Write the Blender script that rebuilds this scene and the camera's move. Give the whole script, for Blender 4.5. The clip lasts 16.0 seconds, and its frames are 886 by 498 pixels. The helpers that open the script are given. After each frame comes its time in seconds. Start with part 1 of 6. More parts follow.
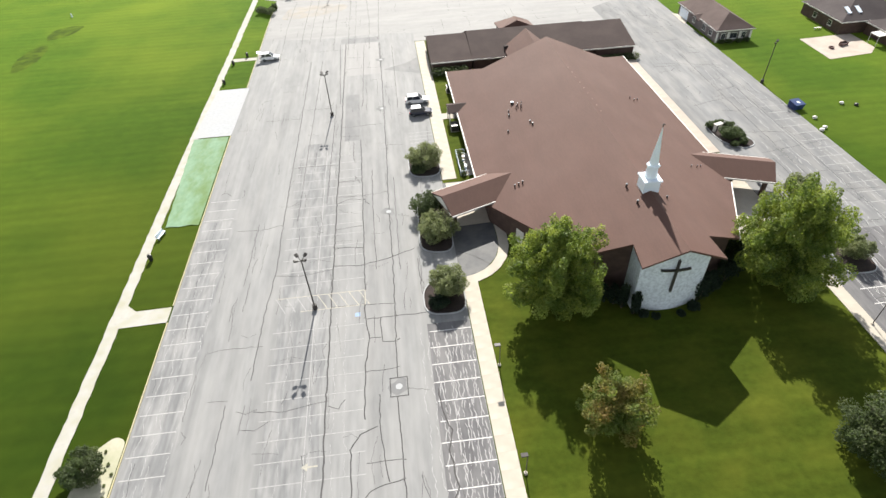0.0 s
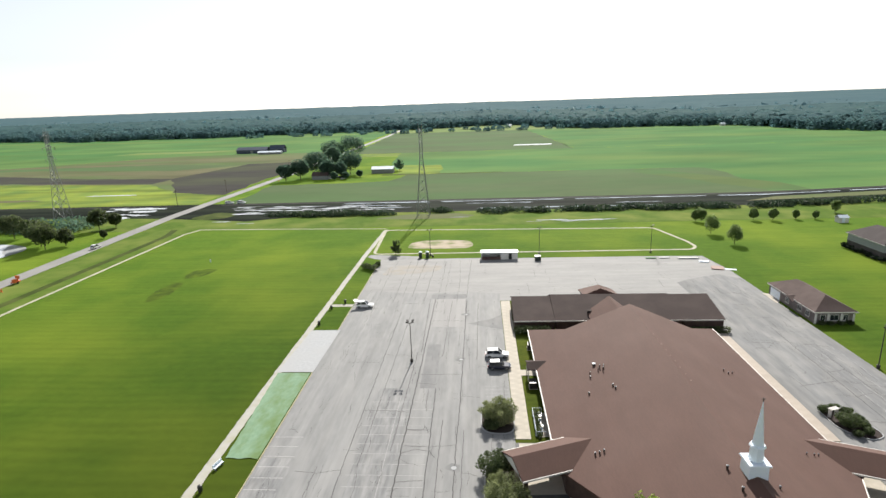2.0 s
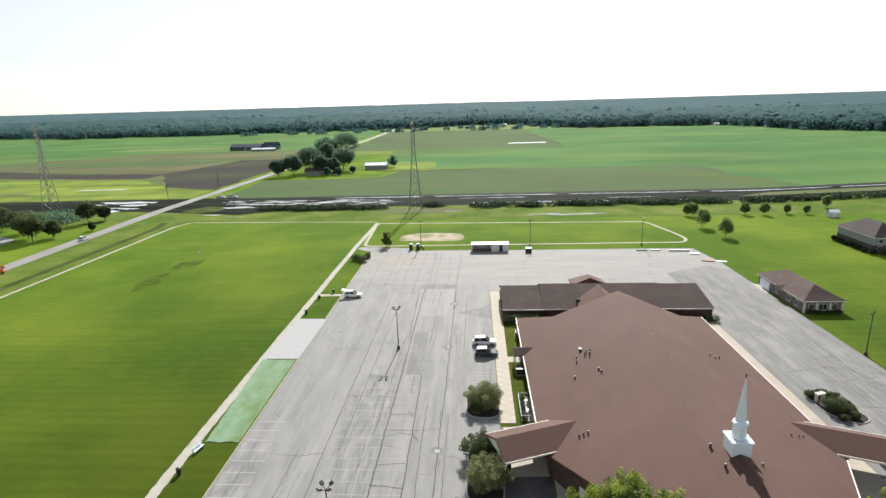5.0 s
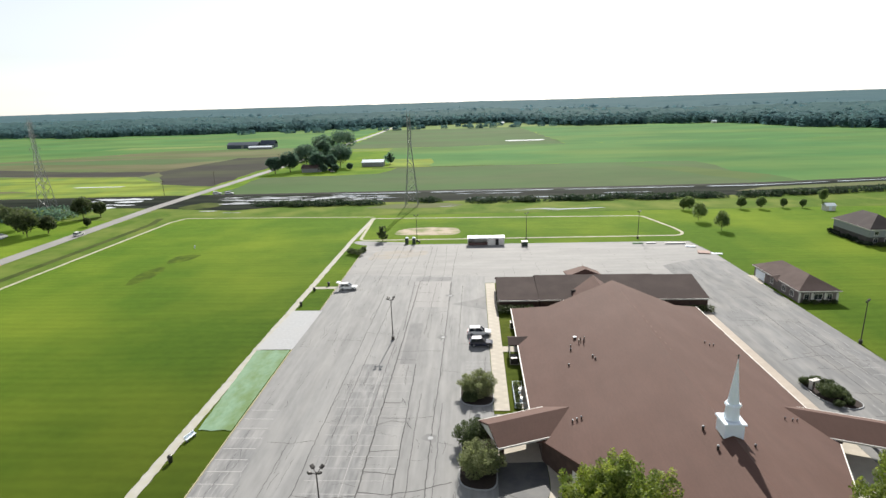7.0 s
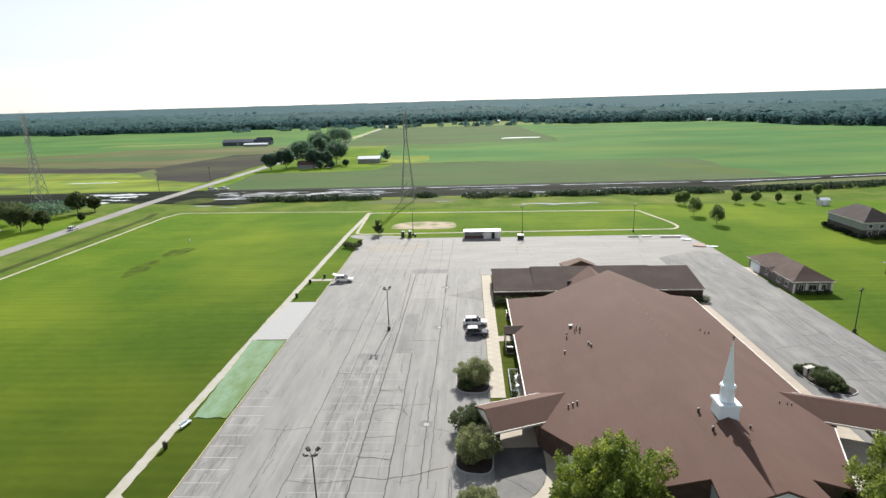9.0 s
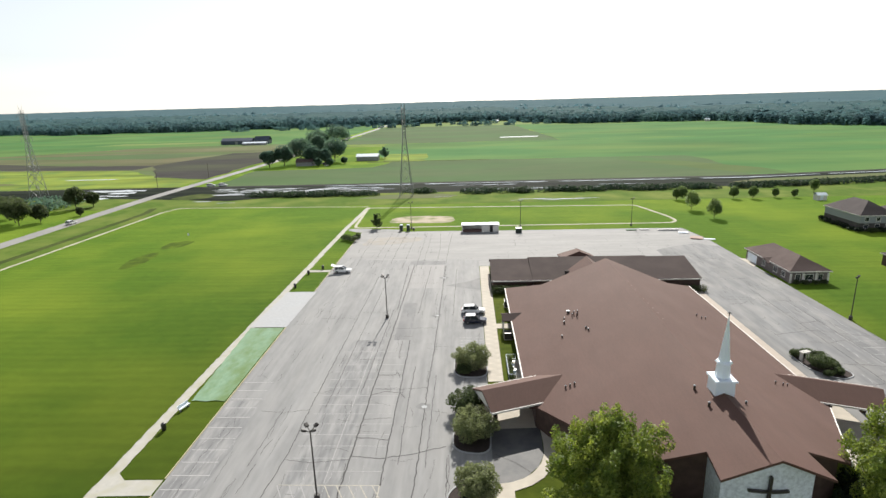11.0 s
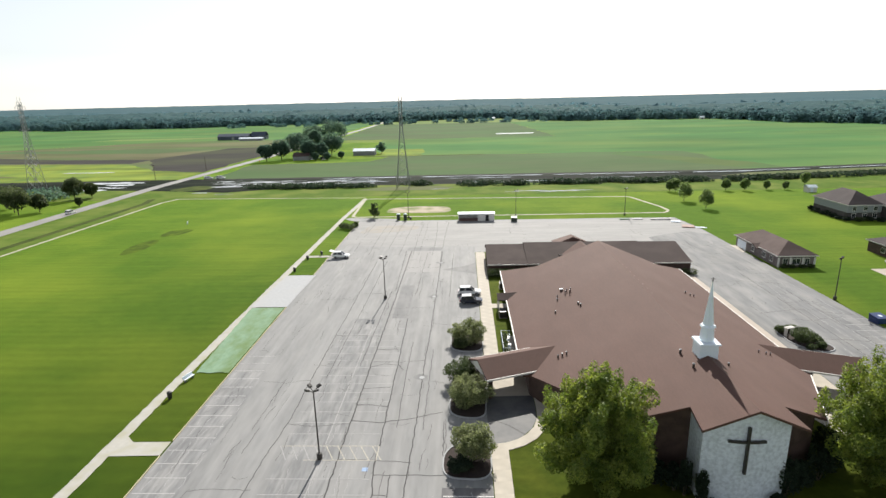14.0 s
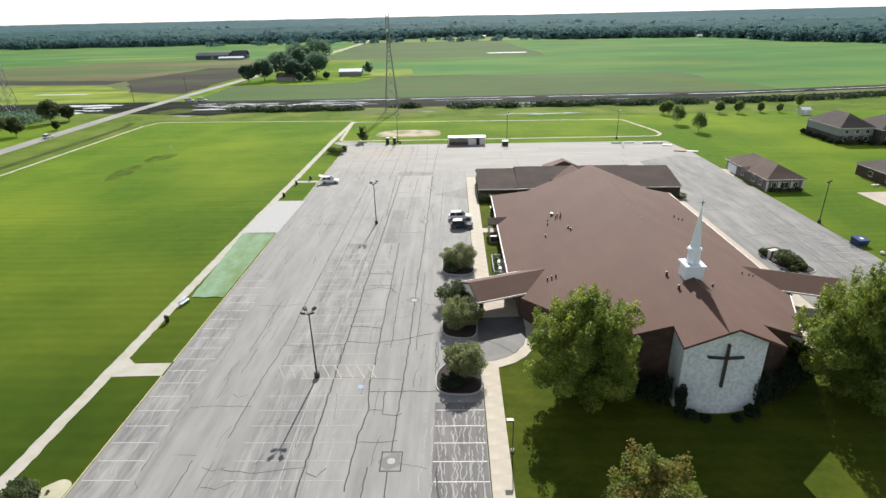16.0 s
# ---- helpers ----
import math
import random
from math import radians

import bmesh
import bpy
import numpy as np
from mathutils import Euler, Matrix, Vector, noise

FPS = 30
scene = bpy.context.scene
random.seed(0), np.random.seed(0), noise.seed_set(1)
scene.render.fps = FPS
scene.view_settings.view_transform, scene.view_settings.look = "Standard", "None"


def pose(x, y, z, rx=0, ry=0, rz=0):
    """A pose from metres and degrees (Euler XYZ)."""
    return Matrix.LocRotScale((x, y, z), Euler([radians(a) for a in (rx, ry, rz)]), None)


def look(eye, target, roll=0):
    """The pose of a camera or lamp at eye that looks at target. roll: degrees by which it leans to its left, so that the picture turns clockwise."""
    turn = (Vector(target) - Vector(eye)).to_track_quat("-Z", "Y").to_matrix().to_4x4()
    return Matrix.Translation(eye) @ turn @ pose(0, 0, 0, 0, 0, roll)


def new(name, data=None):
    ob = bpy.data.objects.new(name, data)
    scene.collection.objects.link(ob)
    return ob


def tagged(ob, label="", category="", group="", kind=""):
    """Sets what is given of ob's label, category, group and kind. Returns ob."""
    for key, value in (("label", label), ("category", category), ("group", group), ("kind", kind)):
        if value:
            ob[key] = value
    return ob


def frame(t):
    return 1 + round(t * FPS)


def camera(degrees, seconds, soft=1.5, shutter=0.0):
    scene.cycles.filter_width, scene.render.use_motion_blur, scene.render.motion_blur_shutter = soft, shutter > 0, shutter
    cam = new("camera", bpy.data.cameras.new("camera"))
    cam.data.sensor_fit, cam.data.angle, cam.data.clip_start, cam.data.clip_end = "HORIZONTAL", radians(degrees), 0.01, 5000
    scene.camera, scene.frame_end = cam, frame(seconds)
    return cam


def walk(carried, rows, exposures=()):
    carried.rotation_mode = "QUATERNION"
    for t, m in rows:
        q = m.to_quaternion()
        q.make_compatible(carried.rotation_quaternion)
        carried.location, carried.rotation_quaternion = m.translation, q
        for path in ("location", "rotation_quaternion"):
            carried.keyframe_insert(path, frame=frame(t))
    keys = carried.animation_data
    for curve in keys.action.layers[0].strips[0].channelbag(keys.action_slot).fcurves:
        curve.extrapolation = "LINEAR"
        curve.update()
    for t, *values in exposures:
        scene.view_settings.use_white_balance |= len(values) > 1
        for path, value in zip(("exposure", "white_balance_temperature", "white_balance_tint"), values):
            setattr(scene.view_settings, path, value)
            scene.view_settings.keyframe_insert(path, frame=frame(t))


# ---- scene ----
cam = camera(77.9, 16.0)
PATH = [
    (0, (13.996, -52.385, 55.86), (14.111, -50.904, 54.522), -3.2),
    (0.2, (14.233, -52.396, 55.806), (14.319, -50.825, 54.571), -2.4),
    (0.3, (14.339, -52.386, 55.785), (14.406, -50.764, 54.617), -2.9),
    (0.5, (14.513, -52.31, 55.693), (14.545, -50.608, 54.643), -2.6),
    (1, (14.887, -52.06, 55.118), (14.804, -50.199, 54.389), -2.2),
    (1.5, (15.238, -51.754, 54.519), (15.099, -49.829, 53.997), -2.1),
    (2, (15.55, -51.588, 53.886), (15.413, -49.661, 53.366), -2.0),
    (2.5, (15.853, -51.445, 53.3), (15.72, -49.518, 52.78), -1.9),
    (3, (16.098, -51.377, 52.736), (15.965, -49.45, 52.216), -1.9),
    (3.5, (16.383, -51.36, 52.216), (16.254, -49.434, 51.694), -1.9),
    (4, (16.621, -51.333, 51.778), (16.495, -49.406, 51.257), -1.8),
    (6.5, (17.913, -51.398, 49.024), (17.798, -49.47, 48.506), -1.7),
    (7, (17.997, -51.452, 48.644), (17.882, -49.525, 48.123), -1.8),
    (7.5, (18.058, -51.546, 48.232), (17.949, -49.618, 47.712), -1.7),
    (8, (18.075, -51.641, 47.766), (17.971, -49.712, 47.247), -1.7),
    (8.5, (17.998, -51.737, 47.27), (17.895, -49.81, 46.745), -1.7),
    (9, (17.978, -51.895, 46.791), (17.877, -49.968, 46.266), -1.7),
    (11.3, (18.058, -53.14, 44.051), (17.965, -51.211, 43.53), -1.6),
    (11.5, (18.068, -53.291, 43.96), (17.978, -51.362, 43.44), -1.6),
    (12, (18.116, -53.888, 43.487), (18.029, -51.957, 42.977), -1.6),
    (12.5, (17.965, -54.822, 42.886), (17.866, -52.898, 42.349), -1.7),
    (13, (17.874, -55.709, 42.382), (17.783, -53.783, 41.85), -1.6),
    (13.5, (17.92, -56.301, 41.869), (17.838, -54.373, 41.343), -1.4),
    (14, (17.932, -56.631, 41.59), (17.851, -54.703, 41.064), -1.4),
    (14.5, (17.907, -56.864, 41.433), (17.828, -54.937, 40.905), -1.4),
    (15, (17.856, -56.921, 41.336), (17.781, -54.994, 40.805), -1.3),
    (15.5, (17.731, -56.854, 41.383), (17.682, -54.955, 40.758), -1.4),
    (16, (17.614, -56.773, 41.547), (17.568, -54.933, 40.763), -1.3),
]
walk(cam, [(t, look(eye, target, roll)) for t, eye, target, roll in PATH],
     [(0.0, 0.98), (0.5, 0.92), (1.0, 0.88), (1.5, 0.66), (2.5, 0.55), (15.0, 0.53), (15.5, 0.53), (16.0, 0.55)])

# ---- world, sun, exposure ----
SUN_EL, SUN_AZ = 35.7, 5.0          # degrees; azimuth from +y towards +x
world = bpy.data.worlds.new("sky")
scene.world = world
world.use_nodes = True
wn = world.node_tree
sky = wn.nodes.new("ShaderNodeTexSky")
sky.sky_type, sky.sun_disc = 'NISHITA', False
sky.sun_elevation, sky.sun_rotation = radians(SUN_EL), radians(SUN_AZ)
sky.air_density, sky.dust_density, sky.ozone_density = 1.1, 0.25, 3.0
haze = wn.nodes.new("ShaderNodeHueSaturation")      # a thin white summer haze
haze.inputs["Saturation"].default_value = 0.3
wn.links.new(sky.outputs[0], haze.inputs["Color"])
wn.links.new(haze.outputs[0], wn.nodes["Background"].inputs[0])
wn.nodes["Background"].inputs[1].default_value = 0.088
sun = new("sun", bpy.data.lights.new("sun", 'SUN'))
sun.data.energy, sun.data.angle, sun.data.color = 5.0, radians(0.53), (1.0, 0.95, 0.87)
sun_dir = Vector((math.sin(radians(SUN_AZ)) * math.cos(radians(SUN_EL)),
                  math.cos(radians(SUN_AZ)) * math.cos(radians(SUN_EL)), math.sin(radians(SUN_EL))))
sun.matrix_world = look(sun_dir * 300, (0, 0, 0))


# ---- materials ----
def mat(name, a, b, size=1.0, rough=0.8, c=None, size2=None, spread=0.5, bump=0.0, bump_size=None, metal=0.0,
        stretch=(1, 1, 1), vary=0.0, spec=0.5, island=0.0, through_light=0.0):
    """Two-scale noise colours: a-b at `size` metres, c mixed in at size2 metres."""
    m = bpy.data.materials.new(name)
    m.use_nodes = True
    nt = m.node_tree
    N, L = nt.nodes, nt.links
    bsdf = N["Principled BSDF"]
    tc = N.new("ShaderNodeTexCoord")
    mp = N.new("ShaderNodeMapping")
    mp.inputs["Scale"].default_value = stretch
    L.new(tc.outputs["Object"], mp.inputs[0])

    def noisy(s, detail=4.0):
        n = N.new("ShaderNodeTexNoise")
        n.inputs["Scale"].default_value = 1.0 / s
        n.inputs["Detail"].default_value = detail
        L.new(mp.outputs[0], n.inputs["Vector"])
        return n

    def ramp(src, lo, hi):
        r = N.new("ShaderNodeMapRange")
        r.inputs[1].default_value, r.inputs[2].default_value = lo, hi
        L.new(src, r.inputs[0])
        return r.outputs[0]

    def mix(fac, x, y, mode='MIX'):
        k = N.new("ShaderNodeMix")
        k.data_type, k.blend_type = 'RGBA', mode
        for s, v in ((k.inputs[0], fac), (k.inputs[6], x), (k.inputs[7], y)):
            if isinstance(v, bpy.types.NodeSocket):
                L.new(v, s)
            else:
                s.default_value = v if isinstance(v, float) else (*v, 1)
        return k.outputs[2]

    n1 = noisy(size)
    col = mix(ramp(n1.outputs[0], 0.5 - spread / 2, 0.5 + spread / 2), a, b)
    if c:
        col = mix(ramp(noisy(size2 or size * 8).outputs[0], 0.42, 0.68), col, c)
    if vary or island:
        src = N.new("ShaderNodeObjectInfo").outputs["Random"] if vary else N.new("ShaderNodeNewGeometry").outputs["Random Per Island"]
        amt = vary or island
        r = N.new("ShaderNodeMapRange")
        r.inputs[3].default_value, r.inputs[4].default_value = 1 - amt, 1 + amt
        L.new(src, r.inputs[0])
        h = N.new("ShaderNodeHueSaturation")
        L.new(r.outputs[0], h.inputs["Value"])
        L.new(col, h.inputs["Color"])
        col = h.outputs[0]
    L.new(col, bsdf.inputs["Base Color"])
    bsdf.inputs["Roughness"].default_value = rough
    bsdf.inputs["Metallic"].default_value = metal
    bsdf.inputs["Specular IOR Level"].default_value = spec
    if bump:
        bn = N.new("ShaderNodeBump")
        bn.inputs["Strength"].default_value = bump
        bn.inputs["Distance"].default_value = 0.03
        L.new(noisy(bump_size or size * 0.3).outputs[0], bn.inputs["Height"])
        L.new(bn.outputs[0], bsdf.inputs["Normal"])
    if through_light:
        out = N["Material Output"]
        tr = N.new("ShaderNodeBsdfTranslucent")
        h2 = N.new("ShaderNodeHueSaturation")
        h2.inputs["Saturation"].default_value, h2.inputs["Value"].default_value = 1.1, 1.7
        L.new(col, h2.inputs["Color"])
        L.new(h2.outputs[0], tr.inputs["Color"])
        ms = N.new("ShaderNodeMixShader")
        ms.inputs[0].default_value = through_light
        L.new(bsdf.outputs[0], ms.inputs[1])
        L.new(tr.outputs[0], ms.inputs[2])
        L.new(ms.outputs[0], out.inputs["Surface"])
    return m


def stripes(m, period, amount, axis=1, wobble=0.6):
    """Mown bands or tractor rows across a material's colour, `period` metres apart."""
    nt = m.node_tree
    N, L = nt.nodes, nt.links
    bsdf = N["Principled BSDF"]
    old = bsdf.inputs["Base Color"].links[0].from_socket
    tc = N.new("ShaderNodeTexCoord")
    w = N.new("ShaderNodeTexWave")
    w.wave_type, w.bands_direction = 'BANDS', 'XYZ'[axis]
    w.inputs["Scale"].default_value = 0.314 / period
    w.inputs["Distortion"].default_value = wobble
    w.inputs["Detail"].default_value = 2
    w.inputs["Detail Scale"].default_value = 0.3
    L.new(tc.outputs["Object"], w.inputs["Vector"])
    r = N.new("ShaderNodeMapRange")
    r.inputs[3].default_value, r.inputs[4].default_value = 1 - amount, 1 + amount
    L.new(w.outputs["Fac"], r.inputs[0])
    h = N.new("ShaderNodeHueSaturation")
    L.new(r.outputs[0], h.inputs["Value"])
    L.new(old, h.inputs["Color"])
    L.new(h.outputs[0], bsdf.inputs["Base Color"])
    return m


def streaks(m, scale, lo, hi, amount_lo, amount_hi, detail=3.0):
    """Long irregular streaks (scale per axis) that lighten and darken a material."""
    nt = m.node_tree
    N, L = nt.nodes, nt.links
    bsdf = N["Principled BSDF"]
    old = bsdf.inputs["Base Color"].links[0].from_socket
    tc = N.new("ShaderNodeTexCoord")
    mp = N.new("ShaderNodeMapping")
    mp.inputs["Scale"].default_value = scale
    n = N.new("ShaderNodeTexNoise")
    n.inputs["Scale"].default_value, n.inputs["Detail"].default_value = 1.0, detail
    L.new(tc.outputs["Object"], mp.inputs[0])
    L.new(mp.outputs[0], n.inputs["Vector"])
    r = N.new("ShaderNodeMapRange")
    r.inputs[1].default_value, r.inputs[2].default_value = lo, hi
    r.inputs[3].default_value, r.inputs[4].default_value = amount_lo, amount_hi
    L.new(n.outputs[0], r.inputs[0])
    h = N.new("ShaderNodeHueSaturation")
    L.new(r.outputs[0], h.inputs["Value"])
    L.new(old, h.inputs["Color"])
    L.new(h.outputs[0], bsdf.inputs["Base Color"])
    return m


M = {}
M["grass"] = streaks(stripes(mat("mown_grass", (0.0155, 0.0295, 0.003), (0.0205, 0.0362, 0.0035), 2.5, 0.9, (0.034, 0.0478, 0.005), 38, 0.6, 0.5, 0.15, spec=0.04), 2.6, 0.042, 1, 4.0), (0.03, 0.3, 1), 0.35, 0.65, 0.95, 1.05, 5.0)
streaks(M["grass"], (0.6, 1.0, 1), 0.3, 0.7, 0.94, 1.05, 7.0)
M["lawn"] = streaks(stripes(mat("lawn_grass", (0.037, 0.055, 0.0065), (0.051, 0.069, 0.008), 0.6, 0.9, (0.067, 0.081, 0.010), 6, 0.6, 0.5, 0.12, spec=0.04), 1.9, 0.05, 1, 1.5), (0.06, 0.3, 1), 0.35, 0.65, 0.93, 1.07, 4.0)
streaks(M["lawn"], (0.9, 1.4, 1), 0.3, 0.7, 0.88, 1.12, 7.0)
M["damp_grass"] = mat("damp_grass", (0.016, 0.024, 0.004), (0.022, 0.036, 0.004), 1.5, 0.9, (0.034, 0.052, 0.005), 3.0, 0.7, 0.4, 0.15, spec=0.04)
for key in ("grass", "lawn", "damp_grass"):
    b_ = M[key].node_tree.nodes["Principled BSDF"]
    b_.inputs["Sheen Weight"].default_value, b_.inputs["Sheen Roughness"].default_value = {"lawn": 0.2, "grass": 0.86, "damp_grass": 0.42}[key], 0.44 if key == "grass" else 0.5
    sheen = M[key].node_tree.nodes.new("ShaderNodeHueSaturation")      # the same blades, paler where they glance
    sheen.inputs["Value"].default_value = 9.0 if key == "lawn" else 15.0
    M[key].node_tree.links.new(b_.inputs["Base Color"].links[0].from_socket, sheen.inputs["Color"])
    M[key].node_tree.links.new(sheen.outputs[0], b_.inputs["Sheen Tint"])
M["weeds"] = mat("dark_weeds", (0.035, 0.055, 0.012), (0.06, 0.085, 0.02), 2.0, 0.95, (0.09, 0.11, 0.03), 9.0, 0.7, spec=0.05)
GRAINED = (1, 0.2, 1)               # worn along the driving direction
M["asphalt"] = streaks(streaks(mat("weathered_asphalt", (0.212, 0.214, 0.213), (0.252, 0.254, 0.252), 0.5, 0.8, (0.280, 0.279, 0.274), 2.6, 0.6, 0.25, 0.05, stretch=GRAINED, spec=0.3), (1.6, 0.05, 1), 0.3, 0.7, 0.93, 1.06, 6.0), (0.9, 0.25, 1), 0.3, 0.7, 0.95, 1.05, 9.0)
streaks(M["asphalt"], (0.3, 0.010, 1), 0.35, 0.65, 0.91, 1.07, 3.0)
M["asphalt_dark"] = streaks(mat("asphalt_patch", (0.10, 0.099, 0.104), (0.145, 0.142, 0.147), 0.5, 0.8, (0.18, 0.176, 0.176), 3.0, 0.5, 0.25, 0.05, stretch=(1, 0.35, 1), spec=0.3), (1.8, 0.15, 1), 0.3, 0.7, 0.86, 1.16, 7.0)
M["asphalt_east"] = streaks(streaks(mat("old_asphalt", (0.160, 0.164, 0.168), (0.200, 0.203, 0.205), 0.7, 0.8, (0.240, 0.239, 0.233), 2.2, 0.6, 0.25, 0.05, stretch=(1, 0.25, 1), spec=0.3), (1.3, 0.10, 1), 0.3, 0.7, 0.90, 1.09, 8.0), (0.16, 0.025, 1), 0.35, 0.65, 0.88, 1.10, 6.0)
M["asphalt_north"] = streaks(streaks(mat("pale_weathered_asphalt", (0.248, 0.247, 0.242), (0.276, 0.274, 0.268), 0.6, 0.8, (0.292, 0.288, 0.28), 4.0, 0.6, 0.25, 0.05, stretch=(0.35, 1, 1), spec=0.3), (0.03, 0.35, 1), 0.35, 0.65, 0.93, 1.05, 6.0), (0.6, 0.6, 1), 0.3, 0.7, 0.97, 1.03, 8.0)
M["asphalt_mid"] = streaks(mat("mid_grey_asphalt", (0.168, 0.170, 0.172), (0.196, 0.198, 0.2), 0.5, 0.8, (0.222, 0.222, 0.22), 2.5, 0.6, 0.25, 0.05, stretch=(1, 0.4, 1), spec=0.3), (0.8, 0.3, 1), 0.3, 0.7, 0.92, 1.07, 8.0)
M["asphalt_tan"] = streaks(mat("tan_stained_asphalt", (0.275, 0.25, 0.21), (0.30, 0.28, 0.25), 0.4, 0.8, (0.28, 0.275, 0.265), 3.0, 0.5, 0.25, 0.05, spec=0.3), (0.15, 0.5, 1), 0.3, 0.7, 0.9, 1.07, 4.0)
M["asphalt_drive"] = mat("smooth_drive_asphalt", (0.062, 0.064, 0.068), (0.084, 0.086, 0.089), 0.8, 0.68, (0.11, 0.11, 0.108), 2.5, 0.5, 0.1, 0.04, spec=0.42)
M["asphalt_worn"] = streaks(streaks(mat("worn_patchy_asphalt", (0.170, 0.173, 0.176), (0.225, 0.228, 0.229), 0.5, 0.8, (0.282, 0.281, 0.277), 1.5, 0.45, 0.25, 0.05, stretch=(1, 0.25, 1), spec=0.3), (2.4, 0.22, 1), 0.3, 0.7, 0.84, 1.14, 7.0), (0.3, 0.2, 1), 0.35, 0.65, 0.93, 1.07, 6.0)
M["asphalt_pale"] = streaks(mat("pale_asphalt", (0.265, 0.262, 0.255), (0.305, 0.30, 0.295), 0.3, 0.8, (0.285, 0.28, 0.275), 5.0, 0.5, 0.25, 0.05, stretch=GRAINED, spec=0.3), (0.9, 0.04, 1), 0.3, 0.7, 0.93, 1.06, 4.0)
M["sealant"] = mat("crack_sealant", (0.055, 0.054, 0.054), (0.11, 0.107, 0.105), 0.4, 0.95, spec=0.08)
M["filler"] = mat("pale_crack_filler", (0.44, 0.435, 0.43), (0.30, 0.297, 0.295), 0.3, 0.85, spec=0.1)
M["paint_white"] = mat("worn_white_paint", (0.72, 0.71, 0.69), (0.52, 0.51, 0.50), 0.35, 0.7)
M["paint_faint"] = mat("faded_white_paint", (0.40, 0.395, 0.385), (0.27, 0.27, 0.27), 0.3, 0.8, spec=0.2)
M["paint_yellow"] = mat("worn_yellow_paint", (0.44, 0.41, 0.32), (0.28, 0.275, 0.255), 0.3, 0.7)
M["kerb_yellow"] = mat("yellow_kerb_paint", (0.52, 0.45, 0.24), (0.38, 0.36, 0.26), 0.5, 0.75)
M["concrete"] = mat("concrete", (0.44, 0.40, 0.335), (0.53, 0.485, 0.41), 0.8, 0.85, (0.40, 0.365, 0.305), 4.0, 0.6, 0.2, 0.05, vary=0.03)
M["concrete_pink"] = mat("pinkish_concrete", (0.40, 0.345, 0.29), (0.50, 0.435, 0.37), 0.8, 0.85, (0.37, 0.32, 0.27), 4.0, 0.6, 0.2, 0.05, vary=0.04)
M["path"] = mat("pale_path", (0.38, 0.37, 0.27), (0.50, 0.47, 0.36), 0.6, 0.9, (0.33, 0.34, 0.22), 3.0, 0.7, 0.3, 0.08)
M["concrete_path"] = mat("worn_concrete_path", (0.36, 0.352, 0.318), (0.46, 0.448, 0.405), 0.5, 0.9, (0.36, 0.35, 0.27), 2.0, 0.7, 0.3, 0.08)
M["gravel"] = mat("pale_gravel_pad", (0.33, 0.34, 0.35), (0.42, 0.43, 0.44), 0.6, 0.9, (0.38, 0.385, 0.39), 5.0, 0.6, 0.4, 0.06)
M["roof"] = mat("brown_shingles", (0.088, 0.043, 0.032), (0.103, 0.052, 0.039), 0.2, 0.85, (0.108, 0.057, 0.044), 9.0, 0.6, 0.3, 0.1)
streaks(M["roof"], (0.25, 0.12, 1), 0.35, 0.65, 0.95, 1.05, 6.0)
streaks(M["roof"], (5.0, 0.8, 1), 0.3, 0.7, 0.95, 1.05, 3.0)
M["roof_dark"] = mat("dark_brown_shingles", (0.040, 0.027, 0.025), (0.055, 0.038, 0.035), 0.3, 0.9, (0.062, 0.044, 0.040), 5.0, 0.6, 0.3, 0.12, spec=0.25)
M["roof_slate"] = mat("slate_brown_shingles", (0.055, 0.045, 0.046), (0.075, 0.062, 0.062), 0.3, 0.9, (0.085, 0.072, 0.070), 4.0, 0.6, 0.3, 0.12, spec=0.25)
M["brick_dark"] = mat("dark_grey_brick", (0.05, 0.045, 0.045), (0.08, 0.07, 0.068), 0.25, 0.9, (0.10, 0.09, 0.085), 1.4, 0.7, 0.4, 0.1)
M["roof_grey"] = mat("grey_brown_shingles", (0.075, 0.052, 0.047), (0.105, 0.075, 0.068), 0.3, 0.9, (0.12, 0.088, 0.08), 4.0, 0.6, 0.3, 0.12, spec=0.25)
M["roof_blue"] = mat("dark_blue_sheet_metal", (0.03, 0.045, 0.075), (0.045, 0.062, 0.10), 3.0, 0.45, (0.06, 0.075, 0.11), 9.0, 0.6)
# white paint with the blue of skylight on the shaded steeple mixed in
M["white"] = mat("skylight_tinted_white_metal", (0.77, 0.85, 0.94), (0.81, 0.88, 0.95), 0.8, 0.4)
M["trim"] = mat("white_trim", (0.66, 0.64, 0.60), (0.74, 0.72, 0.68), 0.6, 0.6)
# whitewash colour includes the bluish skylight on the shaded apse front
M["stone_white"] = mat("skylight_tinted_whitewashed_stone", (0.70, 0.76, 0.82), (0.84, 0.90, 0.96), 0.25, 0.85, (0.58, 0.63, 0.68), 0.4, 0.5, 1.0, 0.3)
M["brick"] = mat("brown_brick", (0.055, 0.033, 0.027), (0.085, 0.05, 0.04), 0.22, 0.85, (0.10, 0.064, 0.05), 1.2, 0.7, 0.5, 0.1)
M["brick_grey"] = mat("grey_brick", (0.12, 0.10, 0.095), (0.18, 0.155, 0.145), 0.25, 0.9, (0.21, 0.18, 0.17), 1.4, 0.7, 0.4, 0.1)
M["black"] = mat("black_metal", (0.015, 0.015, 0.016), (0.03, 0.03, 0.03), 0.3, 0.45)
M["bronze"] = mat("dark_bronze_metal", (0.03, 0.025, 0.022), (0.05, 0.045, 0.04), 0.3, 0.45)
M["steel"] = mat("galvanised_steel", (0.20, 0.21, 0.22), (0.30, 0.31, 0.32), 0.6, 0.5, metal=0.5)
